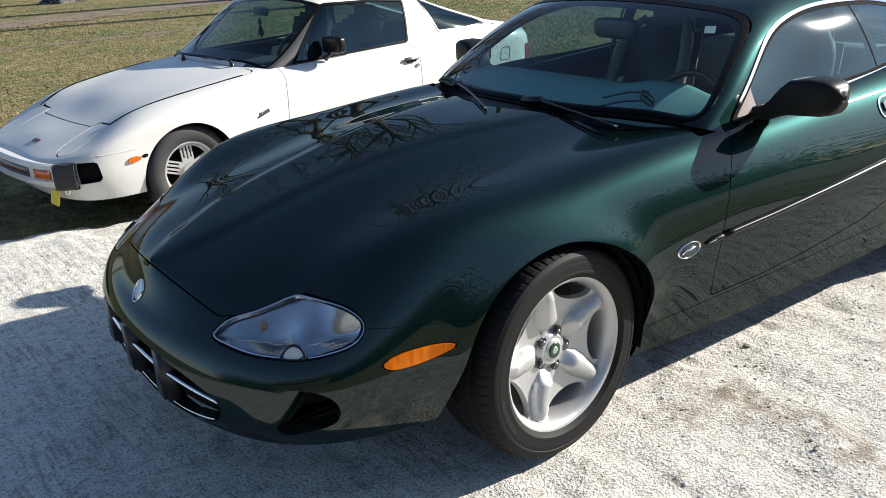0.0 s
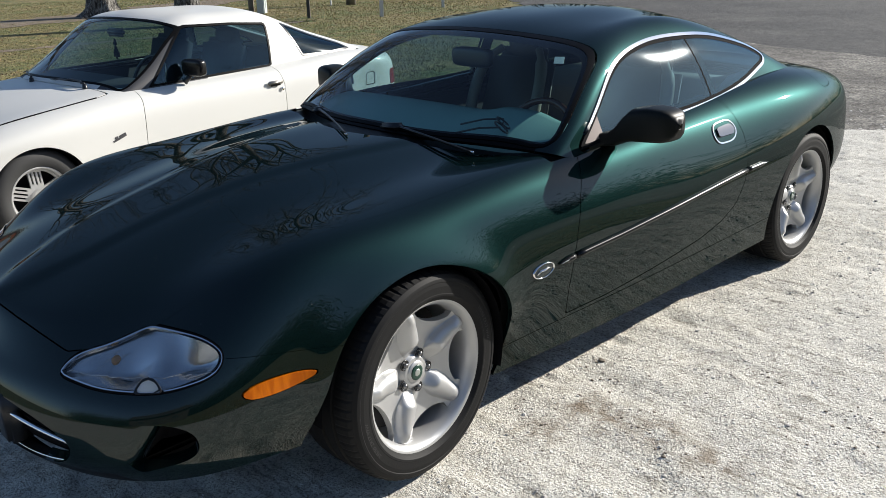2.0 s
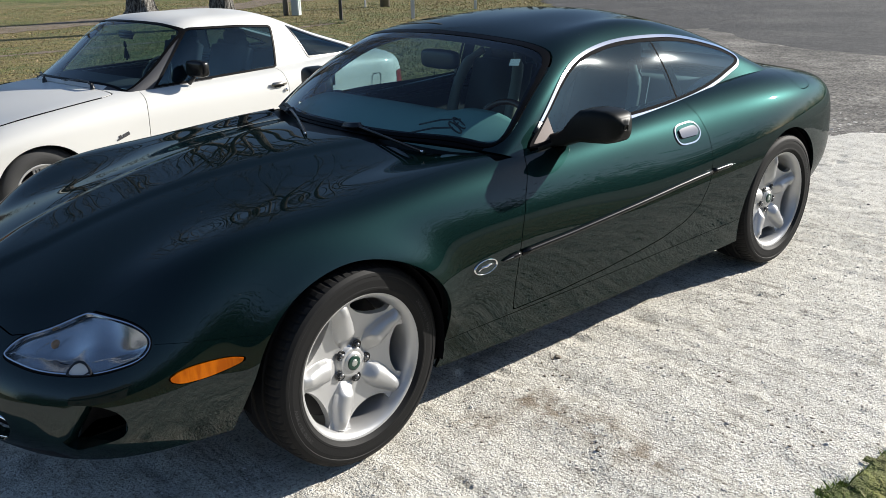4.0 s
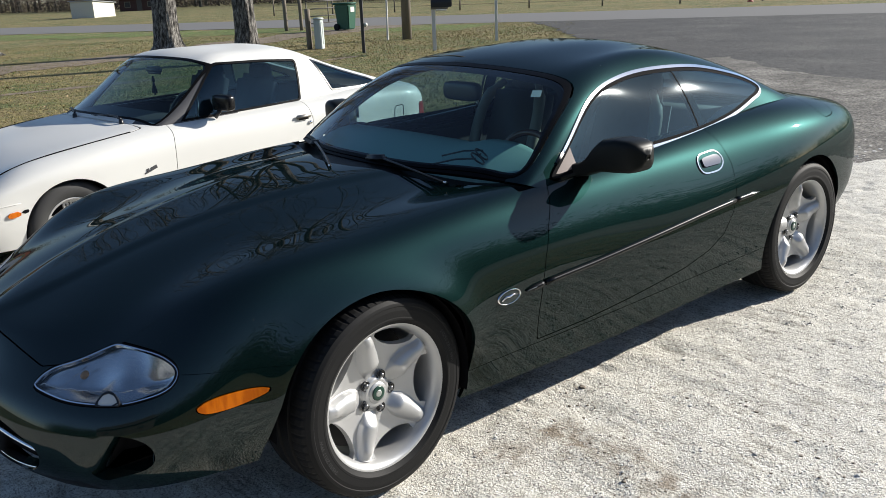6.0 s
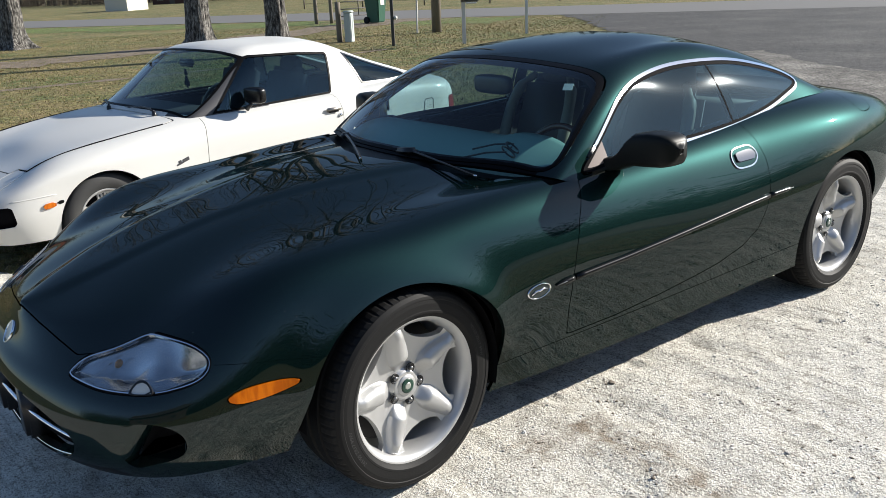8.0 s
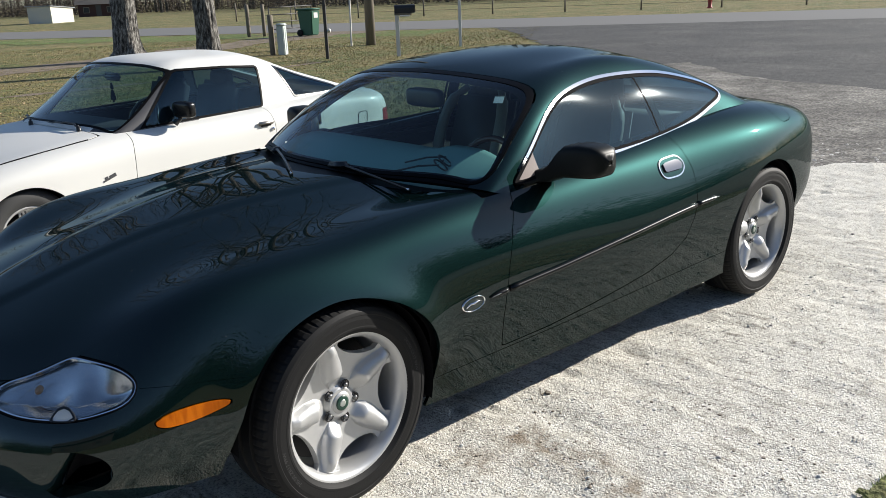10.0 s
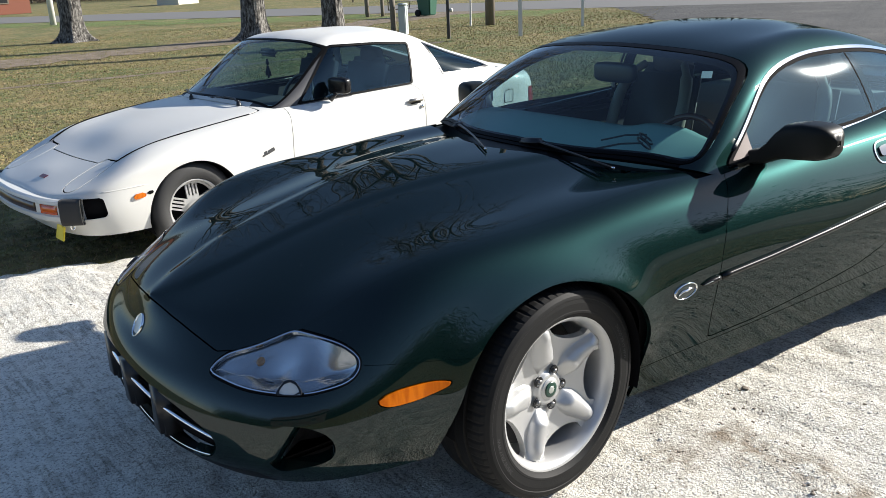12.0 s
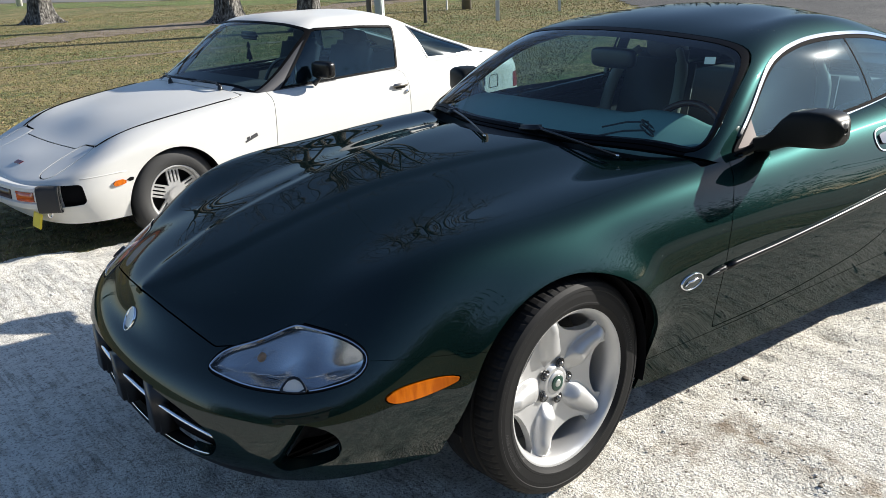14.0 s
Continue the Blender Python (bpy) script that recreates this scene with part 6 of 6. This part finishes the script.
def brush(name, spots, seed, label, mat, size=(1.2, 2.6), leaf=1.0, each=110):
    """Uneven undergrowth: many crossed ragged leaves and twigs round each spot."""
    rng = random.Random(seed)
    vv, ff = [], []
    for x, y in spots:
        h = rng.uniform(*size)
        for _ in range(each):
            px, py, pz = x + rng.gauss(0, h * .45), y + rng.gauss(0, h * .45), LOW + abs(rng.gauss(0, .5)) * h
            a, w = rng.uniform(0, 6.28), rng.uniform(.04, .11) * h * leaf
            u = Vector((math.cos(a), math.sin(a), rng.uniform(-.5, .5))) * w
            q = Vector((rng.uniform(-.5, .5), rng.uniform(-.5, .5), 1)) * w
            b = len(vv)
            c = Vector((px, py, pz))
            vv.extend([c - u, c + q * .3 - u * .2, c + u, c + q])
            ff.append((b, b + 1, b + 2, b + 3))
    return tagged(mesh_object(name, vv, ff, mat, smooth=False), label, "undergrowth", kind="stuff")


BRUSH = material("dry brush", (.075, .058, .042), 1.0)
brush("far_brush", [road_at(rng.uniform(-190, 170), rng.uniform(60, 72)) for _ in range(420)] + [road_at(rng.uniform(-190, 170), rng.uniform(72, 96)) for _ in range(420)], 2, "dark brown undergrowth at the foot of the woods", BRUSH, (2.2, 5.2), .38, 330)
spots = []
for k in range(560):
    a = rng.uniform(math.radians(165), math.radians(325))
    d = rng.uniform(42, 62)
    spots.append((d * math.cos(a), d * math.sin(a)))
brush("near_brush", spots, 3, "dark evergreen thicket behind the yard", material("dark evergreen leaves", (.022, .034, .016), .9), (7.0, 9.5), .36, 560)


def evergreen(x, y, h, seed):
    """A shaggy evergreen with a trunk and many small sprays."""
    rng = random.Random(seed)
    ob = tagged(empty("evergreen_tree", pose(x, y, LOW)), "dark green evergreen beside the far houses", "tree")
    tv, tf = tube([(0, 0, 0), (.05, 0, h * .5), (0, .05, h)], [.16, .1, .02], 7)
    mesh_object("trunk", tv, tf, BARK, ob)
    vv, ff = [], []
    for _ in range(520):
        t = rng.random() ** .8
        a, rad = rng.uniform(0, 6.28), h * .30 * (1 - t * .85) * rng.uniform(.4, 1.1)
        c = Vector((rad * math.cos(a), rad * math.sin(a), h * (.12 + .86 * t)))
        u = Vector((rng.uniform(-1, 1), rng.uniform(-1, 1), rng.uniform(-.4, .4))) * .28
        q = Vector((math.cos(a), math.sin(a), rng.uniform(-.3, .5))) * .42
        b = len(vv)
        vv.extend([c - u, c + q * .5, c + u, c - q * .5 + Vector((0, 0, .15))])
        ff.append((b, b + 1, b + 2, b + 3))
    mesh_object("crown", vv, ff, material("evergreen needles", (.03, .055, .022), .9), ob, "uneven dark green crown", smooth=False)


evergreen(50, 142, 7, 1)
evergreen(-22, 116, 8, 2)


# ---- yard posts and boxes ----
WOODGREY = material("weathered wood", (.17, .145, .11), .9)
WHITEPOST = material("peeling white post paint", (.62, .60, .55), .8)
STEEL = material("dull dark steel", (.07, .065, .06), .6, .4)


def stick(name, x, y, r, h, mat, label, category, sides=10, lean=(0, 0), cap=True):
    pts = [(x + lean[0] * t, y + lean[1] * t, LOW - .05 + (h + .05) * t) for t in (0, .25, .5, .75, 1)]
    tv, tf = tube(pts, [r, r * .98, r * .97, r * .96, r * .94], sides, up=(1, 0, 0))
    return tagged(mesh_object(name, tv, tf, mat, smooth=sides > 6), label, category)


stick("utility_pole", 15.75, 19.3, .155, 9.0, WOODGREY, "tall weathered wooden utility pole in the grass", "pole", 14, (.1, .05))
stick("utility_pole", 7.95, 45.3, .15, 8.5, WHITEPOST, "pale weathered pole beside the far road", "pole", 12)
stick("post", 11.86, 18.91, .085, 1.12, WOODGREY, "short weathered wooden post beside the utility box", "post", 8)
knob = stick("post", 11.66, 15.9, .055, 1.75, STEEL, "dark square steel post with a pale clamp", "post", 4)
stick("post", 16.3, 15.7, .06, 1.6, WHITEPOST, "pale wooden post at the edge of the lot", "post", 4)
stick("garden_stake", 15.3, 19.75, .03, 2.1, WHITEPOST, "thin pale stake in the lawn", "stake", 6, (.06, 0))
bm = bmesh.new()
rounded(bm, (11.72, 15.84, LOW + .72), (.09, .09, .10), .02)
part("clamp", bm, WHITEPOST, knob, "pale clamp", True)

ped = tagged(empty("utility_box", pose(12.03, 18.63, LOW, 0, 0, 35)), "grey-green metal utility box standing in the grass", "utility box")
PEDG = material("pale grey-green painted steel", (.42, .47, .45), .55)
bm = bmesh.new()
rounded(bm, (0, 0, .40), (.24, .22, .82), .02)
part("case", bm, PEDG, ped)
bm = bmesh.new()
rounded(bm, (0, 0, .84), (.27, .25, .07), .025)
part("lid", bm, PEDG, ped, "rounded cap", True)
bm = bmesh.new()
rounded(bm, (0, -.113, .45), (.02, .012, .62), .004)
part("rib", bm, PEDG, ped)

box_thing = tagged(empty("mailbox", pose(13.05, 14.65, LOW, 0, 0, -38)), "black rural mailbox on a white wooden post", "mailbox")
bm = bmesh.new()
rounded(bm, (0, 0, .52), (.10, .10, 1.06), .008)
part("post", bm, WHITEPOST, box_thing, "white square post")
bm = bmesh.new()
rounded(bm, (.16, 0, 1.06), (.46, .16, .04), .008)
part("bracket", bm, WOODGREY, box_thing, "grey wooden bracket")
prof = [(-.09, 0), (.09, 0), (.09, .12)] + [(.09 * math.cos(t), .12 + .09 * math.sin(t)) for t in np.linspace(.2, math.pi - .2, 9)] + [(-.09, .12)]
bm = bmesh.new()
ends = [[bm.verts.new((x, a, 1.085 + b)) for a, b in prof] for x in (-.06, .46)]
for i in range(len(prof)):
    bm.faces.new((ends[0][i], ends[0][(i + 1) % len(prof)], ends[1][(i + 1) % len(prof)], ends[1][i]))
bm.faces.new(ends[0][::-1])
bm.faces.new(ends[1])
shell = part("shell", bm, BLACK, box_thing, "black arched metal shell")
bm = bmesh.new()
rounded(bm, (.474, 0, 1.19), (.02, .17, .19), .008)
part("flap", bm, STEEL, shell, "dark end flap")
bm = bmesh.new()
rounded(bm, (.20, -.02, 1.075), (.28, .12, .035), .01)
tagged(part("newspaper", bm, WHITEPOST, None), "rolled white newspaper under the mailbox", "newspaper").matrix_world = box_thing.matrix_world @ pose(0, -.15, -.055)

binx = tagged(empty("wheeled_bin", pose(18.5, 26.85, LOW, 0, 0, 20)), "dark green plastic wheeled bin by the road", "bin")
BING = material("dark green plastic", (.015, .085, .05), .45)
bm = bmesh.new()
r = bmesh.ops.create_cube(bm, size=1, matrix=Matrix.Translation((0, 0, .53)) @ Matrix.Diagonal((.60, .72, .98, 1)))
for q in r["verts"]:
    if q.co.z < .5:
        q.co.x *= .78
        q.co.y *= .78
bmesh.ops.bevel(bm, geom=bm.edges[:], offset=.04, segments=2, affect="EDGES")
tub = part("tub", bm, BING, binx, smooth=False)
bm = bmesh.new()
rounded(bm, (0, .02, 1.05), (.66, .80, .07), .03)
part("lid", bm, BING, binx, "closed green lid", True)
bm = bmesh.new()
box(bm, -.13, .13, -.352, -.345, .72, .93)
part("sticker", bm, WHITEPOST, tub, "pale square sticker")
for sx in (-1, 1):
    tv, tf = spin([(.0, -.03), (.12, -.03), (.14, -.02), (.14, .02), (.12, .03), (0, .03)], 24)
    mesh_object("wheel", [(b + sx * .28, a + .28, c + .14) for a, b, c in tv], tf, RUBBER, binx, "black wheel")

# far buildings
shed = tagged(empty("shed", pose(25.5, 77.9, LOW, 0, 0, 40)), "small pale shed with a sloping roof in the field", "shed")
bm = bmesh.new()
q = [bm.verts.new(p) for p in ((-1.75, -1.1, 0), (1.75, -1.1, 0), (1.75, 1.1, 0), (-1.75, 1.1, 0), (-1.75, -1.1, 1.42), (1.75, -1.1, 1.2), (1.75, 1.1, 1.2), (-1.75, 1.1, 1.42))]
for f in ((0, 1, 5, 4), (1, 2, 6, 5), (2, 3, 7, 6), (3, 0, 4, 7), (3, 2, 1, 0), (4, 5, 6, 7)):
    bm.faces.new([q[k] for k in f])
part("wall", bm, material("cream metal siding", (.55, .53, .44), .6), shed)
bm = bmesh.new()
box(bm, -1.9, 1.9, -1.25, 1.25, 0, .06, .01, Matrix.Translation((0, 0, 1.32)) @ Matrix.Rotation(math.atan(.22 / 3.5), 4, "Y"))
part("roof", bm, material("grey metal roof", (.30, .31, .32), .5, .3), shed, "grey metal roof")


def house(x, y, rz, w, d, h, wall, label, size=1.0):
    ob = tagged(empty("house", pose(x, y, LOW, 0, 0, rz)), label, "house")
    ob.scale = (size, size, size)
    bm = bmesh.new()
    box(bm, -w / 2, w / 2, -d / 2, d / 2, 0, h, .02)
    part("wall", bm, wall, ob)
    bm = bmesh.new()
    e, rh = .5, d * .28
    q = [bm.verts.new(p) for p in ((-w / 2 - e, -d / 2 - e, h), (w / 2 + e, -d / 2 - e, h), (w / 2 + e, d / 2 + e, h), (-w / 2 - e, d / 2 + e, h), (-w / 2 - e, 0, h + rh), (w / 2 + e, 0, h + rh))]
    for f in ((0, 1, 5, 4), (2, 3, 4, 5), (0, 4, 3), (1, 2, 5), (3, 2, 1, 0)):
        bm.faces.new([q[k] for k in f])
    part("roof", bm, material("dark shingle roof", (.06, .055, .05), .9), ob, "dark shingle roof")
    for k in (-.3, .28):
        bm = bmesh.new()
        rounded(bm, (w * k, -d / 2 - .01, h * .55), (1.1, .08, 1.1), .02)
        win_ = part("window", bm, WOODGREY, ob, "grey framed window")
        bm = bmesh.new()
        rounded(bm, (w * k, -d / 2 - .05, h * .55), (.9, .03, .9), .01)
        part("pane", bm, BLACK, win_)
    bm = bmesh.new()
    rounded(bm, (0, -d / 2 - .02, 1.05), (.95, .08, 2.1), .01)
    part("door", bm, STEEL, ob, "dark front door")


house(39.0, 101.5, -25, 7.2, 5, 2.2, material("red-brown siding", (.05, .022, .018), .85), "low red-brown house at the edge of the woods", .62)
house(7.4, 79.5, 8, 10, 6, 2.5, material("red brick wall", (.22, .08, .05), .9), "small red brick house far across the road")

house(-13.5, -11.5, 128.5, 11, 7, 2.8, material("brown painted siding", (.085, .072, .06), .85), "low brown house with framed windows behind the yard")

# fence beyond the road
fence = tagged(empty("wire_fence"), "wooden posts with thin wire along the far field", "fence")
row = [road_at(t, 17.5) for t in np.arange(-11, 80, 4.5)]
me = None
for x, y in row:
    tv, tf = tube([(0, 0, 0), (.01, 0, .6), (0, .01, 1.2)], [.055, .05, .05], 7, up=(1, 0, 0))
    if me is None:
        ob = mesh_object("post", tv, tf, WOODGREY, fence)
        me = ob.data
    else:
        ob = new("post", me)
        ob.parent = fence
    ob.location = (x, y, LOW)
for z in (.35, .65, .95, 1.15):
    tv, tf = tube([(x, y, LOW + z) for x, y in row], .008, 4)
    mesh_object("wire", tv, tf, STEEL, fence, "thin wire")
gate = tagged(empty("tube_gate", pose(19.5, 36.2 - 6.5, LOW, 0, 0, 20)), "grey metal tube gate between wooden posts", "gate")
for z in (.25, .55, .85, 1.15):
    tv, tf = tube([(-1.5, 0, z), (1.5, 0, z)], .022, 8)
    mesh_object("rail", tv, tf, STEEL, gate)
for x in (-1.5, 0, 1.5):
    tv, tf = tube([(x, 0, .25), (x, 0, 1.15)], .022, 8, up=(1, 0, 0))
    mesh_object("upright", tv, tf, STEEL, gate)
for x, y in ((17.8, 29.2), (17.3, 29.6), (18.2, 31.2)):
    stick("post", x, y, .08, 1.3, WOODGREY, "weathered wooden gate post", "post", 8)

hyd = tagged(empty("fire_hydrant", pose(43.5, 23.6, LOW)), "small red fire hydrant beside the road", "hydrant")
RED = material("faded red paint", (.35, .05, .035), .6)
tv, tf = spin([(.17, 0), (.17, .05), (.11, .07), (.11, .55), (.15, .57), (.15, .61), (.12, .66), (.05, .74), (0, .76)], 24, "z")
mesh_object("barrel", tv, tf, RED, hyd)
for a in (0, 180):
    tv, tf = tube([(.10 * math.cos(radians(a)), 0, .42), (.18 * math.cos(radians(a)), 0, .42)], .05, 12)
    mesh_object("outlet", tv, tf, RED, hyd)

# ---- loose things inside the green coupe ----
gl = tagged(empty("sunglasses", pose(.775, -.46, .915, 0, 0, 127)), "black sunglasses lying folded open on the dashboard", "sunglasses")
gl.scale = (1.3, 1.25, 1.25)
for s in (-1, 1):
    tv, tf = tube([(.0 + .018 * math.sin(t), s * .034 + .028 * math.cos(t), .02 + .016 * math.sin(t)) for t in np.linspace(0, 2 * math.pi, 20, endpoint=False)], .003, 6, True, up=(1, 0, 0))
    mesh_object("lens_frame", tv, tf, BLACK, gl)
    tv, tf = tube([(0, s * .064, .026), (.06, s * .066, .024), (.13, s * .064, .008)], .003, 6)
    mesh_object("temple", tv, tf, BLACK, gl)
tv, tf = tube([(0, -.01, .024), (-.003, 0, .028), (0, .01, .024)], .003, 6)
mesh_object("bridge", tv, tf, BLACK, gl)
p, n = on_screen(-.525, 1.165)
bm = bmesh.new()
rounded(bm, (0, 0, 0), (.045, .038, .001), .0004, seg=1)
st = tagged(part("inspection_sticker", bm, material("pale paper", (.6, .66, .64), .8)), "small pale sticker inside the windscreen", "sticker")
st.matrix_world = Matrix.Translation(Vector(p) - Vector(n) * .006) @ Vector(n).to_track_quat("Z", "X").to_matrix().to_4x4()

# ---- loose ground cover ----
def scatter_stones(name, count, seed, region, size, mat, label, pick=None):
    rng = np.random.default_rng(seed)
    ang = np.arange(6) * math.pi / 3
    base = np.vstack([np.stack([np.cos(ang), np.sin(ang), ang * 0 - .2], -1), np.stack([.75 * np.cos(ang + .4), .75 * np.sin(ang + .4), ang * 0 + .38], -1), [(0, 0, .52)]])
    tri = [(i, (i + 1) % 6, 6 + i) for i in range(6)] + [((i + 1) % 6, 6 + (i + 1) % 6, 6 + i) for i in range(6)] + [(6 + i, 6 + (i + 1) % 6, 12) for i in range(6)]
    if pick:
        px, py = pick(rng, count)
        pz = np.maximum(yard_height(px, py), -.074)
    else:
        x0, x1, y0, y1 = region
        px, py = rng.uniform(x0, x1, count), rng.uniform(y0, y1, count)
        ok = (py < yard_edge(px) - .15) & (py > south_edge(px))
        px, py = px[ok], py[ok]
        pz = yard_height(px, py)
    n = len(px)
    sz = size * rng.lognormal(0, .4, n)
    a = rng.uniform(0, 6.28, n)
    c, d = np.cos(a)[:, None], np.sin(a)[:, None]
    b = base[None] * (1 + rng.uniform(-.3, .3, (n, *base.shape))) * sz[:, None, None]
    V = np.stack([px[:, None] + b[..., 0] * c - b[..., 1] * d, py[:, None] + b[..., 0] * d + b[..., 1] * c, (pz - sz * .1)[:, None] + b[..., 2]], -1).reshape(-1, 3)
    F = (np.arange(n)[:, None, None] * 13 + np.array(tri)[None]).reshape(-1, 3)
    V, F = V.tolist(), F.tolist()
    return tagged(mesh_object(name, V, F, mat, smooth=False), label, "gravel", kind="stuff")


scatter_stones("fine_stones", 7000, 35, (-.8, 3.6, -2.3, -.2), .0030, STONE, "fine pale limestone chips")
scatter_stones("loose_stones", 5500, 5, (-2.6, 6.4, -2.6, 2.6), .0038, STONE, "loose pale limestone chips")
def spill(rng, n):
    x, d = rng.uniform(4.6, 10, n), rng.exponential(.8, n)
    return x, yard_edge(x) + d + .05


scatter_stones("spilled_gravel", 15000, 15, None, .0085, STONE, "pale stones spilled on the asphalt", spill)
def crumbs(rng, n):
    # loose over the whole yard, thicker in a few scuffed spots beside the coupe
    x, y = rng.uniform(-2.4, 5.5, n), rng.uniform(-2.4, 2.2, n)
    spots = np.array([(.92, -.68), (.90, -.94), (.40, -.92), (.66, -1.2), (1.27, -1.30), (1.0, -1.7), (1.25, -1.72), (.53, -1.40)])
    k = rng.integers(0, len(spots), n)
    near = rng.random(n) < .7
    x = np.where(near, spots[k, 0] + rng.normal(0, .07, n), x)
    y = np.where(near, spots[k, 1] + rng.normal(0, .09, n), y)
    keep = (y < yard_edge(x) - .15) & (y > south_edge(x))
    return x[keep], y[keep]


scatter_stones("dark_clods", 240, 6, None, .0038, CLOD, "small dark clods of earth", crumbs)


def scatter_blades(name, count, seed, pick, tall, mat, label, wide=.0035, lie=.6):
    rng = np.random.default_rng(seed)
    x, y = pick(rng, count)
    z = np.full(len(x), LOW + .0)
    a, h = rng.uniform(0, 6.28, len(x)), tall * rng.lognormal(0, .35, len(x))
    dist = np.hypot(x + 1.5, y + 2.6)
    w = wide * np.clip(dist / 7, 1, 4)
    lx, ly = rng.normal(0, lie, len(x)) * h, rng.normal(0, lie, len(x)) * h
    V = np.stack([np.stack([x - w * np.cos(a), y - w * np.sin(a), z - .01], -1), np.stack([x + w * np.cos(a), y + w * np.sin(a), z - .01], -1), np.stack([x + lx, y + ly, z + h], -1)], 1).reshape(-1, 3)
    me = bpy.data.meshes.new(name)
    me.from_pydata(V.tolist(), [], np.arange(len(V)).reshape(-1, 3).tolist())
    me.materials.append(mat)
    return tagged(new(name, me), label, "grass", kind="stuff")


def lawn_pick(rng, n):
    d = 4.2 + 32 * rng.random(n) ** 1.5
    a = np.radians(rng.uniform(30, 94, n))
    x, y = -1.5 + d * np.cos(a), -2.6 + d * np.sin(a)
    ok = (y > yard_edge(x) - .1) & ~((y < 5.6 + .77 * (x - 6.2)) & (x > 4.5))
    return x[ok], y[ok]


scatter_blades("lawn_grass", 190000, 1, lawn_pick, .019, BLADE, "short dry winter grass")
scatter_blades("leaf_litter", 42000, 2, lawn_pick, .012, LITTER, "fallen dry leaves in the grass", .011, 1.6)


def tuft_pick(rng, n):
    x = rng.uniform(.6, 3.0, n)
    y = south_edge(x) - rng.exponential(.16, n)
    ok = relief(x * 6, y * 6, 31) > .28
    return x[ok], y[ok]


tf_ = scatter_blades("verge_grass", 15000, 4, tuft_pick, .009, FRESH, "short green grass along the edge of the gravel", .003, 1.1)
tf_.location.z = .085
